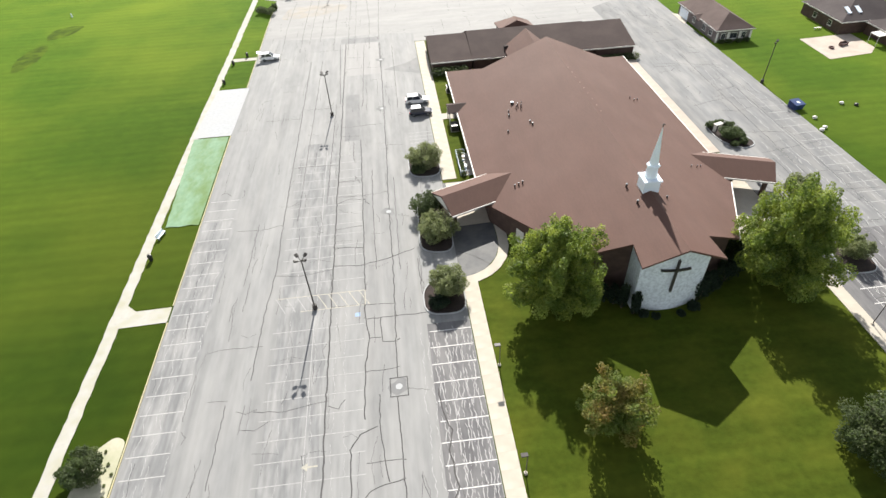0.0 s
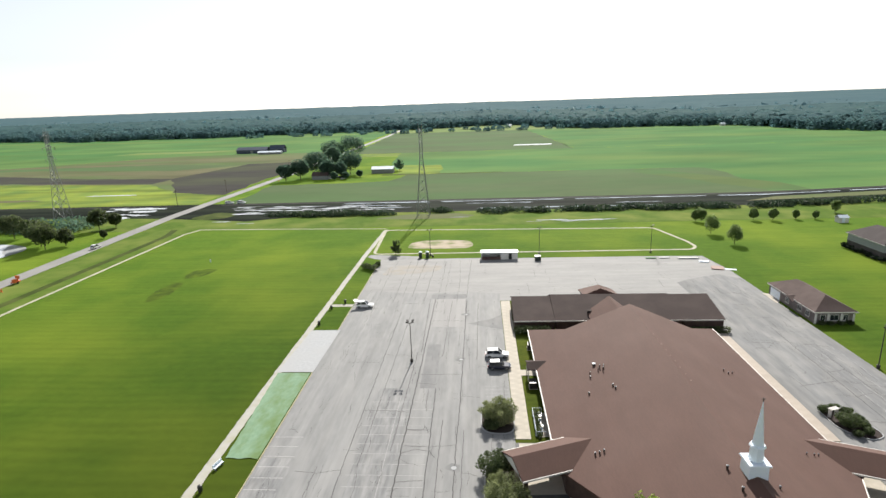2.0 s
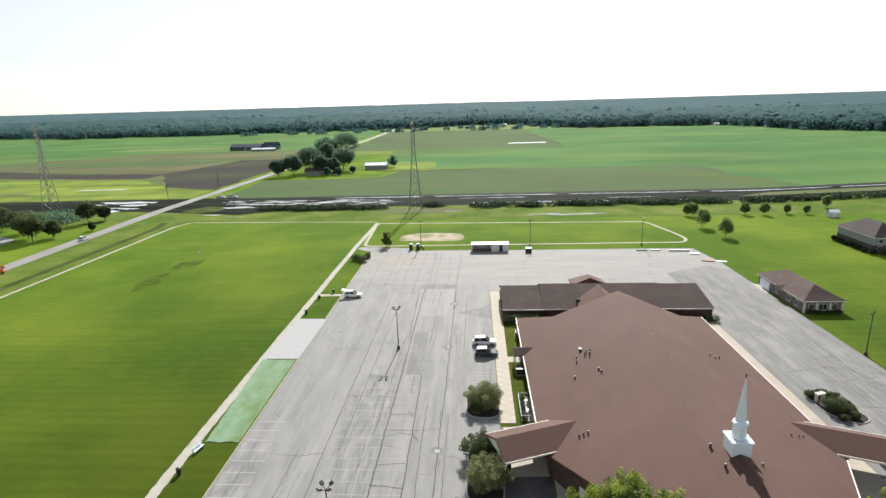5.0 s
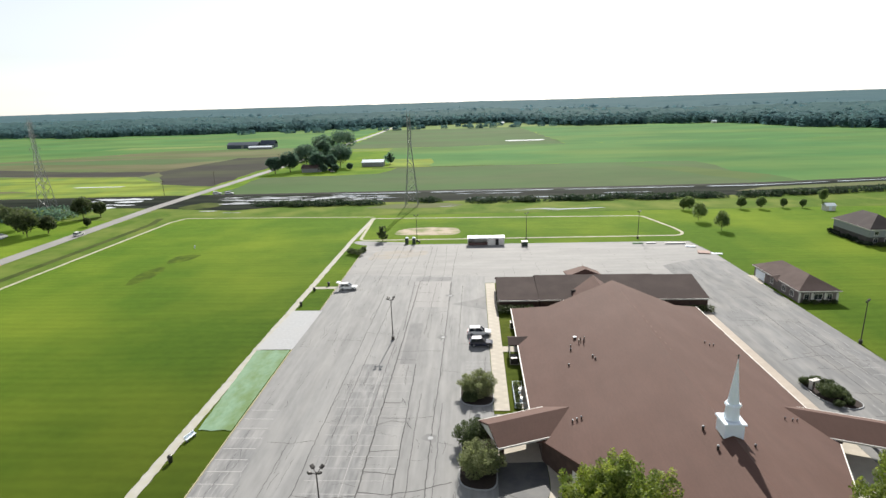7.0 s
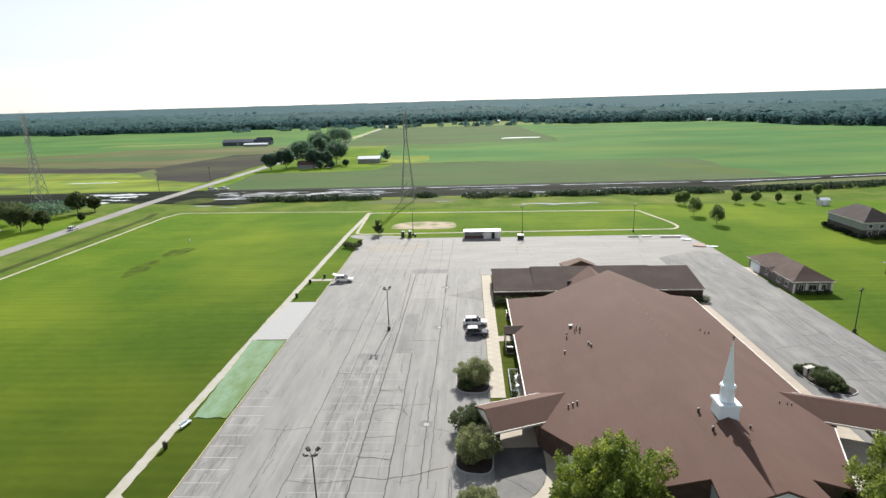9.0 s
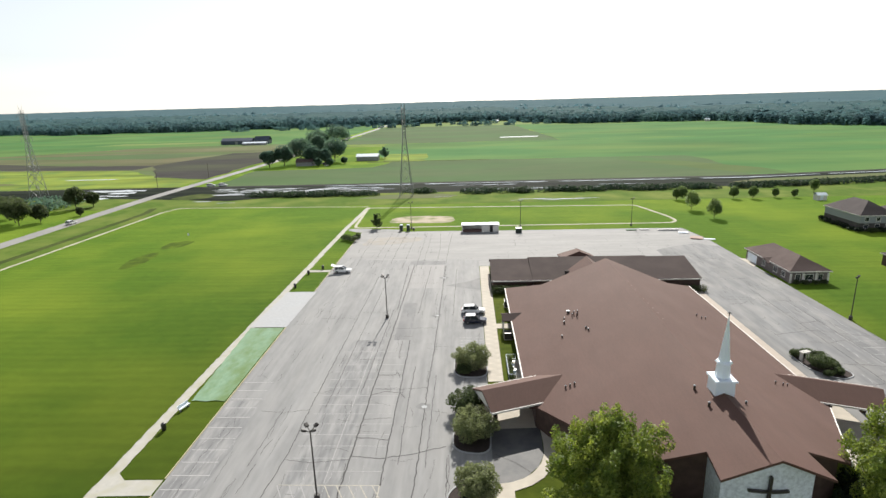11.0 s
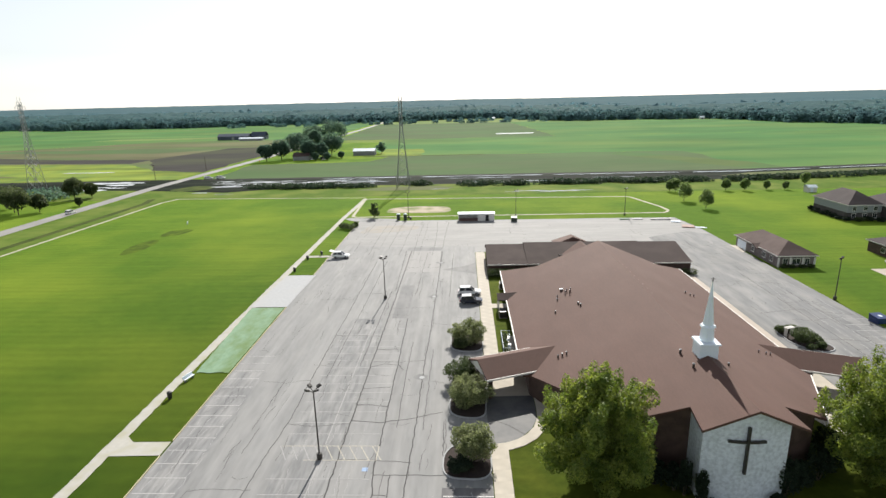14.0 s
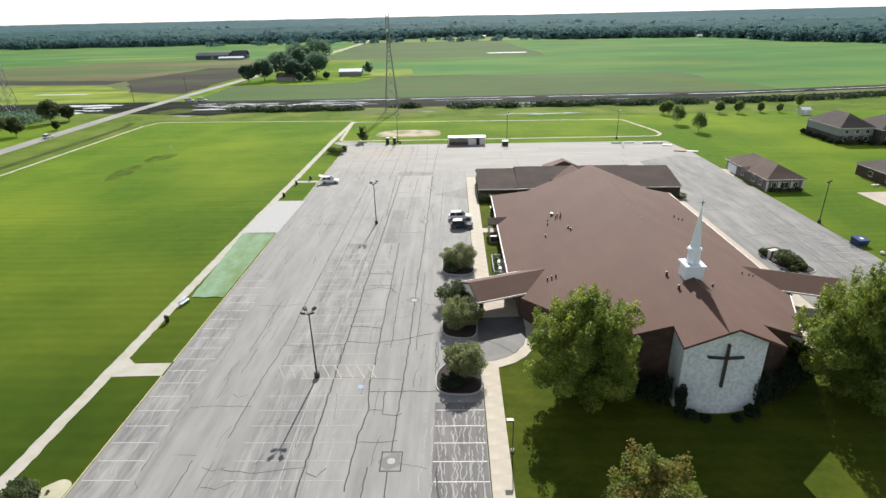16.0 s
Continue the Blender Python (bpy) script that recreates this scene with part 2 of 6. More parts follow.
M["bark"] = mat("bark", (0.06, 0.045, 0.032), (0.12, 0.09, 0.065), 0.2, 0.9, bump=0.6, bump_size=0.06)
M["leaf"] = mat("light_green_leaves", (0.080, 0.122, 0.026), (0.145, 0.195, 0.040), 1.0, 0.6, (0.27, 0.31, 0.068), 1.8, 0.7, island=0.22, through_light=0.42, spec=0.3)
M["leaf_young"] = mat("young_tree_leaves", (0.105, 0.160, 0.058), (0.155, 0.215, 0.078), 1.2, 0.65, (0.20, 0.255, 0.095), 3.0, 0.7, island=0.3, through_light=0.4, spec=0.3)
M["leaf_dark"] = mat("dark_green_leaves", (0.042, 0.064, 0.026), (0.075, 0.10, 0.04), 1.2, 0.65, (0.10, 0.12, 0.055), 3.0, 0.7, island=0.3, through_light=0.45, spec=0.3)
# evergreen colour taken near black for the shade these shrubs stand in
M["leaf_evergreen"] = mat("shade_dark_evergreen_needles", (0.014, 0.024, 0.016), (0.024, 0.038, 0.022), 0.8, 0.8, (0.034, 0.048, 0.026), 2.0, 0.7, island=0.3, spec=0.1)
M["leaf_olive"] = mat("olive_leaves", (0.125, 0.150, 0.070), (0.185, 0.210, 0.10), 0.9, 0.65, (0.22, 0.24, 0.12), 2.0, 0.7, island=0.3, through_light=0.45, spec=0.3)
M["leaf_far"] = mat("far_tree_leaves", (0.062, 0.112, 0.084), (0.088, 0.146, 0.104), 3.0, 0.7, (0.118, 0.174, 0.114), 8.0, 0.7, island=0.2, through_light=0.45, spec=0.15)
M["leaf_scrub"] = mat("scrub_leaves", (0.026, 0.046, 0.030), (0.042, 0.068, 0.038), 2.0, 0.7, (0.056, 0.080, 0.042), 9.0, 0.7, island=0.25, through_light=0.3, spec=0.15)
M["leaf_autumn"] = mat("turning_leaves", (0.098, 0.138, 0.034), (0.150, 0.188, 0.046), 1.2, 0.65, (0.22, 0.155, 0.048), 3.2, 0.5, island=0.22, through_light=0.42, spec=0.3)
# distance haze is painted into the woods' base colours as a blue-green tint
M["woods"] = mat("haze_tinted_woods", (0.032, 0.076, 0.084), (0.044, 0.092, 0.098), 22, 0.95, (0.056, 0.108, 0.104), 130, 0.6, spec=0.03)
M["woods_far"] = mat("haze_pale_woods", (0.084, 0.158, 0.184), (0.100, 0.178, 0.200), 60, 0.95, (0.112, 0.190, 0.206), 300, 0.6, through_light=0.3, spec=0.03)
M["woods_edge_hazed"] = mat("woods_edge_hazed", (0.070, 0.135, 0.150), (0.090, 0.160, 0.168), 9, 0.95, (0.106, 0.182, 0.172), 45, 0.6, island=0.12, through_light=0.35, spec=0.03)
# mulch brown darkened further for the shade the shrubs cast on it
M["mulch"] = mat("shade_dark_mulch", (0.020, 0.014, 0.012), (0.042, 0.028, 0.023), 0.3, 0.95, bump=0.6, bump_size=0.1)
M["glass"] = mat("dark_window_glass", (0.02, 0.025, 0.03), (0.04, 0.045, 0.05), 2.0, 0.08, spec=0.6)
M["net"] = mat("green_seed_mat", (0.135, 0.245, 0.145), (0.215, 0.325, 0.21), 0.5, 0.9, (0.12, 0.20, 0.07), 2.5, 0.7, 0.3, 0.1, stretch=(1, 0.5, 1))
M["sand"] = mat("sand", (0.36, 0.30, 0.22), (0.44, 0.37, 0.28), 0.8, 0.95, (0.16, 0.19, 0.06), 5.0, 0.6, 0.3, 0.1)
M["pallet"] = mat("pinkish_boards", (0.30, 0.20, 0.17), (0.38, 0.27, 0.23), 0.6, 0.8)
# pale base colours stand in for the bright sky mirrored in the water
M["water"] = mat("sky_white_water", (0.46, 0.48, 0.49), (0.56, 0.57, 0.57), 4.0, 0.05, spec=1.0)
M["water_dull"] = mat("sky_pale_ditch_water", (0.20, 0.25, 0.28), (0.36, 0.40, 0.43), 5.0, 0.08, (0.10, 0.13, 0.15), 30.0, 0.6, spec=0.8)
M["mud"] = mat("wet_dark_mud", (0.005, 0.008, 0.006), (0.012, 0.016, 0.012), 5.0, 0.8, (0.024, 0.032, 0.020), 9.0, 0.5, stretch=(0.12, 1, 1), spec=0.02)
M["road"] = mat("pale_road_asphalt", (0.20, 0.198, 0.19), (0.25, 0.246, 0.236), 2.0, 0.8, (0.28, 0.274, 0.26), 20.0)
M["rough_grass"] = mat("rough_verge_grass", (0.062, 0.115, 0.017), (0.108, 0.172, 0.027), 3.0, 0.95, (0.160, 0.200, 0.046), 16.0, 0.7, spec=0.04)
M["crop_green"] = streaks(mat("green_crop", (0.060, 0.156, 0.050), (0.084, 0.186, 0.058), 14.0, 0.95, (0.126, 0.206, 0.060), 80.0, 0.6, spec=0.04, stretch=(0.4, 1, 1)), (0.007, 0.016, 1), 0.32, 0.68, 0.84, 1.16, 5.0)
M["crop_mid"] = streaks(mat("yellowish_crop", (0.085, 0.132, 0.048), (0.115, 0.152, 0.056), 10.0, 0.95, (0.060, 0.138, 0.05), 40.0, 0.6, spec=0.04, stretch=(0.4, 1, 1)), (0.007, 0.016, 1), 0.32, 0.68, 0.9, 1.1, 5.0)
M["crop_pale"] = streaks(mat("pale_crop", (0.12, 0.19, 0.06), (0.17, 0.23, 0.075), 12.0, 0.95, (0.20, 0.24, 0.09), 60.0, 0.6, spec=0.04, stretch=(0.4, 1, 1)), (0.007, 0.016, 1), 0.32, 0.68, 0.88, 1.12, 5.0)
M["bank"] = mat("black_wet_bank", (0.012, 0.013, 0.013), (0.03, 0.03, 0.028), 2.0, 0.9, (0.04, 0.045, 0.03), 9.0, 0.6, spec=0.1)
M["crop_olive"] = streaks(mat("olive_crop", (0.080, 0.120, 0.056), (0.100, 0.136, 0.064), 10.0, 0.95, (0.084, 0.150, 0.058), 70.0, 0.6, spec=0.04, stretch=(0.4, 1, 1)), (0.007, 0.016, 1), 0.32, 0.68, 0.9, 1.1, 5.0)
M["crop_brown"] = streaks(mat("brown_stubble", (0.115, 0.120, 0.062), (0.150, 0.140, 0.078), 10.0, 0.95, (0.10, 0.155, 0.055), 60.0, 0.6, spec=0.05, stretch=(0.35, 1, 1)), (0.007, 0.018, 1), 0.32, 0.68, 0.78, 1.18, 5.0)
M["crop_dark"] = mat("dark_soil_field", (0.050, 0.049, 0.046), (0.070, 0.067, 0.062), 8.0, 0.95, (0.080, 0.088, 0.058), 45.0, 0.6, spec=0.02, stretch=(0.35, 1, 1))
M["crop_yellow"] = streaks(mat("yellow_weeds", (0.17, 0.235, 0.040), (0.24, 0.29, 0.05), 6.0, 0.95, (0.12, 0.19, 0.045), 24.0, 0.6, spec=0.05), (0.01, 0.08, 1), 0.35, 0.65, 0.7, 1.2, 4.0)


# ---- building blocks ----
def part(name, bm, material, parent=None, label=""):
    me = bpy.data.meshes.new(name)
    bm.normal_update()
    bm.to_mesh(me)
    bm.free()
    me.materials.append(M[material])
    ob = new(name, me)
    ob.parent = parent
    if label:
        ob["label"] = label
    return ob


def thing(name, x, y, z=0.0, turn=0.0):
    e = new(name)
    e.matrix_basis = pose(x, y, z, 0, 0, turn)
    return e


def B():
    return bmesh.new()


def face(bm, pts):
    return bm.faces.new([bm.verts.new(p) for p in pts])


def box(bm, x0, x1, y0, y1, z0, z1):
    v = [bm.verts.new((x, y, z)) for z in (z0, z1) for x, y in ((x0, y0), (x1, y0), (x1, y1), (x0, y1))]
    for f in ((3, 2, 1, 0), (4, 5, 6, 7), (0, 1, 5, 4), (1, 2, 6, 5), (2, 3, 7, 6), (3, 0, 4, 7)):
        bm.faces.new([v[i] for i in f])
    return bm


def solid(bm, top, drop):
    """A slab: the polygon `top` in space, thickened downwards by drop (a number, or one for each corner)."""
    d = drop if isinstance(drop, (list, tuple)) else [drop] * len(top)
    a = [bm.verts.new(p) for p in top]
    b = [bm.verts.new((p[0], p[1], p[2] - k)) for p, k in zip(top, d)]
    bm.faces.new(a)
    bm.faces.new(b[::-1])
    n = len(top)
    for i in range(n):
        bm.faces.new((a[i], b[i], b[(i + 1) % n], a[(i + 1) % n]))
    return bm


def rod(bm, p, q, r0, r1=None, seg=8):
    r1 = r0 if r1 is None else r1
    p, q = Vector(p), Vector(q)
    d = (q - p).normalized()
    u = d.orthogonal().normalized()
    w = d.cross(u)
    ring = [[bm.verts.new(c + (u * math.cos(a) + w * math.sin(a)) * r) for a in (2 * math.pi * i / seg for i in range(seg))]
            for c, r in ((p, r0), (q, max(r1, 1e-3)))]
    for i in range(seg):
        j = (i + 1) % seg
        bm.faces.new((ring[0][i], ring[0][j], ring[1][j], ring[1][i]))
    bm.faces.new(ring[0][::-1])
    bm.faces.new(ring[1])
    return bm


def lathe(bm, profile, seg=16, x=0.0, y=0.0):
    rings = [[bm.verts.new((x + r * math.cos(2 * math.pi * i / seg), y + r * math.sin(2 * math.pi * i / seg), z)) for i in range(seg)]
             for r, z in profile]
    for a, b in zip(rings, rings[1:]):
        for i in range(seg):
            j = (i + 1) % seg
            bm.faces.new((a[i], a[j], b[j], b[i]))
    bm.faces.new(rings[0][::-1])
    bm.faces.new(rings[-1])
    return bm


def sheet(name, pts, z, material, parent=None, label="", category="", kind="structure"):
    bm = B()
    face(bm, [(x, y, z) for x, y in pts])
    bmesh.ops.triangulate(bm, faces=bm.faces[:])
    ob = part(name, bm, material, parent)
    if parent is None:
        tagged(ob, label, category, kind=kind)
    return ob


def rect(x0, x1, y0, y1):
    return [(x0, y0), (x1, y0), (x1, y1), (x0, y1)]


def rounded(pts, r, n=5):
    """The polygon with its corners rounded to about r metres."""
    out = []
    for i, p in enumerate(pts):
        a, b, c = Vector(pts[i - 1]), Vector(p), Vector(pts[(i + 1) % len(pts)])
        k = min(r, (a - b).length * 0.45, (c - b).length * 0.45)
        s, e = b + (a - b).normalized() * k, b + (c - b).normalized() * k
        for j in range(n + 1):
            t = j / n
            out.append(tuple(s * (1 - t) ** 2 + b * 2 * t * (1 - t) + e * t * t))
    return out


def ribbon(bm, pts, width, z):
    """A flat strip of that width along a line of points."""
    P = [Vector((*p, 0)) for p in pts]
    left, right = [], []
    for i, p in enumerate(P):
        d = (P[min(i + 1, len(P) - 1)] - P[max(i - 1, 0)]).normalized()
        s = Vector((-d.y, d.x, 0)) * width / 2
        left.append(bm.verts.new((p.x + s.x, p.y + s.y, z)))
        right.append(bm.verts.new((p.x - s.x, p.y - s.y, z)))
    for i in range(len(P) - 1):
        bm.faces.new((left[i], right[i], right[i + 1], left[i + 1]))
    return bm


def strip(name, pts, width, z, material, label, category):
    return tagged(part(name, ribbon(B(), pts, width, z), material), label, category, kind="structure")


# ---- ground, roads, fields ----
sheet("ground", rect(-4900, 4900, -4900, 4900), 0.0, "grass", None, "broad mown green grass field striped by the mower", "grass")


def ragged(pts, step=14.0, sway=2.0):
    """The outline of a field, its straight edges worn uneven between the corners."""
    k, out = random.Random(int(pts[0][0] * 7 + pts[0][1])), []
    for (x0, y0), (x1, y1) in zip(pts, pts[1:] + pts[:1]):
        far = math.hypot(x1 - x0, y1 - y0)
        n = max(1, int(far / step))
        for i in range(n):
            off = k.uniform(-1, 1) * sway if 0 < i < n else 0.0
            out.append((x0 + (x1 - x0) * i / n - (y1 - y0) / far * off, y0 + (y1 - y0) * i / n + (x1 - x0) / far * off))
    return out


# far farmland, one patch beside the other
for pts, m, z, lab in (
        (rect(-132, 900, 250, 372), "crop_olive", 0.04, "olive-green crop field beyond the muddy ditch"),
        ([(176, 262), (900, 254), (900, 390), (160, 386), (182, 366), (186, 340)], "crop_green", 0.05, "bright green crop field"),
        ([(-60, 372), (900, 372), (900, 560), (-70, 560)], "crop_green", 0.044, "bright green crop field"),
        ([(-130, 560), (120, 560), (100, 960), (-135, 960)], "crop_olive", 0.04, "olive-green crop field in the distance"),
        ([(120, 560), (900, 560), (820, 960), (100, 960)], "crop_green", 0.04, "green crop field in the distance"),
        ([(-135, 960), (900, 960), (900, 1300), (-140, 1300)], "crop_pale", 0.04, "pale green field before the woods"),
        ([(-900, 262), (-150, 250), (-150, 318), (-192, 307), (-235, 349), (-366, 366), (-900, 376)], "crop_yellow", 0.05, "yellow-green weedy field"),
        ([(-900, 290), (-330, 278), (-250, 283), (-330, 292), (-900, 312)], "crop_brown", 0.06, "brown strip of bare stubble"),
        ([(-900, 376), (-366, 366), (-235, 349), (-192, 307), (-150, 318), (-150, 600), (-345, 600), (-480, 500), (-900, 500)], "crop_brown", 0.04, "brown and green stubble field"),
        ([(-900, 470), (-417, 470), (-266, 440), (-214, 478), (-300, 500), (-480, 490), (-900, 490)], "crop_olive", 0.062, "olive-green strip of weedy field"),
        ([(-192, 305), (-150, 292), (-150, 500), (-184, 490), (-214, 486), (-224, 436), (-236, 382)], "crop_dark", 0.064, "dark bare soil field beside the road"),
        ([(-900, 380), (-366, 374), (-300, 362), (-235, 352), (-235, 384), (-313, 394), (-425, 428), (-900, 450)], "crop_dark", 0.058, "dark bare soil strip in the field"),
        ([(-1300, 500), (-480, 500), (-345, 600), (-150, 600), (-150, 1300), (-1300, 1300)], "crop_green", 0.045, "green crop field across the road"),
        ([(-460, 640), (-330, 640), (-300, 668), (-440, 672)], "crop_pale", 0.06, "pale yellow-green patch of crop field"),
        ([(-132, 330), (-73, 333), (-50, 337), (-40, 372), (-58, 420), (-132, 470)], "grass", 0.06, "mown green farmyard lawn"),
        ([(126, 356), (176, 264), (200, 262), (196, 290), (158, 345), (136, 372)], "crop_mid", 0.056, "pale yellowish edge of the crop field"),
        # flat dark strip paints a hedge line together with its shadow
        ([(-60, 369), (-10, 369.5), (34, 370.5), (34, 374), (-10, 374), (-60, 374)], "weeds", 0.072, "dark hedge line between two fields, its shadow painted in"),
        ([(-48, 376), (-14, 371), (-18, 432), (-54, 438)], "crop_yellow", 0.07, "yellow flowering patch of field"),
        ([(-110, 524), (-70, 520), (-70, 556), (-112, 560)], "crop_yellow", 0.07, "yellow flowering strip of field")):
    sheet("field", ragged(pts), z, m, None, lab, "field")
sheet("ground_verge", rect(-900, 900, 188, 226), 0.03, "rough_grass", None, "rough unmown grass along the ditch", "grass")
bm = B()
edge = [(x, np.interp(x, [-900, -190, -150, -130, -100, -60, 146, 234, 900], [222, 222, 217, 213, 206, 221, 221, 237, 330]),
         np.interp(x, [-900, 171, 258, 900], [256, 257, 270, 370])) for x in range(-900, 901, 10)]
rows = [[bm.verts.new((x, a, 0.066)), bm.verts.new((x, b, 0.066))] for x, a, b in edge]
for p, q in zip(rows, rows[1:]):
    bm.faces.new((p[0], q[0], q[1], p[1]))
tagged(part("mud", bm, "mud"), "wet dark mud strip of a dug-up ditch", "mud", kind="structure")
sheet("mud_heap", rounded([(-134, 216), (-124, 211), (-113, 216), (-112, 227), (-126, 231)], 4), 0.08, "weeds", None, "dark heap of turned soil beside the road", "mud")
strip("ditch_bank", [(-900, 256), (-262, 254), (-163, 252)], 2.6, 0.075, "bank", "black wet bank of the dug-up ditch", "ditch")
strip("ditch_bank", [(-134, 254), (87, 254), (171, 256), (258, 269), (900, 366)], 4.6, 0.075, "bank", "black wet bank of the dug-up ditch", "ditch")
strip("ditch_west", [(-128.5, -300), (-126, 90), (-124, 178), (-127, 190)], 3.2, 0.045, "weeds", "dark weedy ditch line beside the road", "ditch")
sheet("ground_roadside", [(-139.5, -300), (-121, -300), (-118.5, 90), (-116, 186), (-132, 207), (-141, 212)], 0.036, "rough_grass", None, "rough yellow-green roadside grass", "grass")
rng = random.Random(4)


def puddle(x, y, w, h, bend, label):
    """A ragged pool: its rim wanders round a long ellipse; bend tilts it away along the ditch."""
    n = 34
    k = [rng.uniform(0.2, 1.25) for i in range(n)]
    pts = []
    for i in range(n):
        c, s_ = math.cos(2 * math.pi * i / n), math.sin(2 * math.pi * i / n)
        f = (k[i] + k[i - 1]) / 2
        pts.append((x + w / 2 * c * (0.8 + 0.2 * f), y + h / 2 * s_ * f + bend * w / 2 * c))
    sheet("water_ditch", pts, 0.095, "water", None, label, "puddle")


def channel(x0, x1, y, w0, w1, label):
    """A run of open water whose width wanders between w0 and w1; beyond x = 168 the ditch bends away."""
    bm = B()
    n = max(4, int((x1 - x0) / 3))
    w, rows = rng.uniform(w0, w1), []
    for i in range(n + 1):
        x = x0 + (x1 - x0) * i / n
        w = min(w1, max(w0, w + rng.uniform(-0.8, 0.8)))
        end = 0.25 if i in (0, n) else 1.0
        yy = y + max(0, x - 168) * 0.15 + rng.uniform(-0.25, 0.25)
        rows.append((bm.verts.new((x, yy - w * end / 2, 0.095)), bm.verts.new((x, yy + w * end / 2, 0.095))))
    for a, b in zip(rows, rows[1:]):
        bm.faces.new((a[0], b[0], b[1], a[1]))
    tagged(part("water_channel", bm, "water_dull"), label, "water", kind="structure")


x = -62.0
while x < 520:                         # the long open channel under the north bank, cut by low dams
    far = x + rng.uniform(38, 90)
    channel(x, far, 249.6, 1.2, 1.8 if x > 160 else 2.4, "long still channel shining in the muddy ditch")
    x = far + rng.uniform(2.0, 6.0)
for x0, x1, y in ((-58, -30, 241.5), (8, 44, 242.0), (-46, -20, 234.5), (14, 70, 227.6), (74, 128, 227.0), (86, 110, 236)):
    channel(x0, x1, y, 0.5, 2.0, "broken shallow water shining in the muddy ditch")
for i in range(40):
    x = -116 + i * 2.1 + rng.uniform(-4, 4)
    puddle(x, rng.uniform(226, 247), rng.uniform(5, 18), rng.uniform(1.0, 3.0), 0.0, "shallow still puddle shining in the muddy ditch")
sheet("mud_east", [(150, 232), (420, 268), (520, 300), (520, 312), (420, 284), (170, 243)], 0.085, "crop_brown", None, "brown turned soil along the muddy ditch", "mud")
for x, y, w, h in ((-178, 246, 34, 9), (-172, 238, 16, 8), (-182, 230, 20, 4), (-176, 221, 16, 6), (-186, 215, 12, 3), (-196, 241, 14, 3), (-168, 228, 12, 4), (-190, 249, 20, 3), (-98, 201, 10, 1.2), (-112, 206, 10, 2), (-106, 225, 20, 4), (-100, 240, 26, 5), (6, 206, 10, 1)):
    puddle(x, y, w, h, 0.0, "wide still puddle shining in the muddy ditch")
sheet("mud_bare", rounded([(-36, 206), (-20, 203), (6, 204), (14, 210), (4, 216), (-22, 215)], 3), 0.05, "crop_brown", None, "bare brown worn ground beside the ditch", "bare ground")
for x, y, w, h in ((48, 196.0, 16, 1.6), (60, 194.4, 22, 2.0), (72, 195.6, 12, 1.2), (40, 193.6, 8, 0.8), (55, 192.4, 9, 0.8)):
    puddle(x, y, w, h, 0.0, "shallow pale puddle in the rough grass")
for x, y, w, h in ((55, 618, 46, 16), (-250, 298, 34, 3)):
    sheet("water_pool", rounded([(x, y), (x + w, y), (x + w * 1.1, y + h), (x + w * 0.1, y + h)], 6), 0.1, "water", None, "pale pool of standing water in a field", "puddle")
sheet("water_pond", rounded([(-230, 125), (-175, 132), (-172, 160), (-190, 168), (-232, 165)], 12), 0.06, "water", None, "small calm pond with grassy banks", "pond")
strip("road", [(-143, -500), (-143, 100), (-146, 220), (-140, 380), (-138, 900), (-150, 1400), (-170, 2400)], 6.6, 0.12, "road", "pale straight two-lane country road", "road")
strip("path_field_west", [(-122, -300), (-119, 90), (-117, 180), (-114, 189)], 1.2, 0.06, "path", "thin pale path along the field edge", "path")
strip("path_field_north", [(-114, 189), (-70, 187), (-26, 184)], 0.9, 0.06, "path", "thin pale path along the field edge", "path")
pr_ = random.Random(61)
strip("path_west", [(np.interp(y, [-120, 60, 140, 182], [-27.3, -27.3, -26.9, -25.8]) + pr_.uniform(-0.1, 0.1), y) for y in range(-120, 183, 1)], 1.65, 0.05, "concrete_path", "pale worn walking path beside the field", "path")
loop = rounded([(-25.6, 181), (87.5, 176.5), (93.0, 153), (93.5, 146), (91.0, 142), (-24, 142)], 3)
strip("path_loop", loop + loop[:1], 1.15, 0.07, "path", "pale walking loop round a mown field", "path")
sheet("infield", ragged(rounded([(-12.5, 150), (0, 148.5), (11, 149), (13, 153), (11.5, 160), (2, 162), (-8, 161), (-12, 157)], 2), 2.0, 0.5), 0.03, "sand", None, "worn sandy ball field infield", "sand")

for y0, y1 in ((-200, 0.4), (3.6, 21.6), (72.4, 88.2), (90.4, 121)):
    sheet("verge_west", rect(-26.3, -20.1, y0, y1), 0.03, "grass", None, "strip of green lawn between path and lot", "lawn")
for pts in ([(-82.6, 93), (-84.8, 99), (-84.9, 107), (-83, 111.6), (-80.4, 111.2), (-79.0, 103), (-79.6, 96)], [(-83, 115.4), (-84.1, 123.6), (-80, 126.4), (-75.6, 125.8), (-77, 119), (-80.4, 116)]):
    sheet("grass_patch", ragged(rounded(pts, 1.5), 1.2, 0.5), 0.02, "damp_grass", None, "darker patch of damp grass in the field", "grass")
# parking lot: three joined rectangles round the church block
bm = B()
for r in (rect(-19.9, 20.7, -200, 135), rect(20.7, 73.3, 92, 134.2), rect(73.3, 93.2, -200, 117)):
    face(bm, [(x, y, 0.02) for x, y in r])
face(bm, [(73.3, 117, 0.02), (93.2, 117, 0.02), (91, 133.6, 0.02), (73.3, 134.2, 0.02)])
tagged(part("parking_lot", bm, "asphalt"), "weathered pale grey asphalt parking lot with sealed cracks", "parking lot", kind="structure")
lot = bpy.data.objects["parking_lot"]
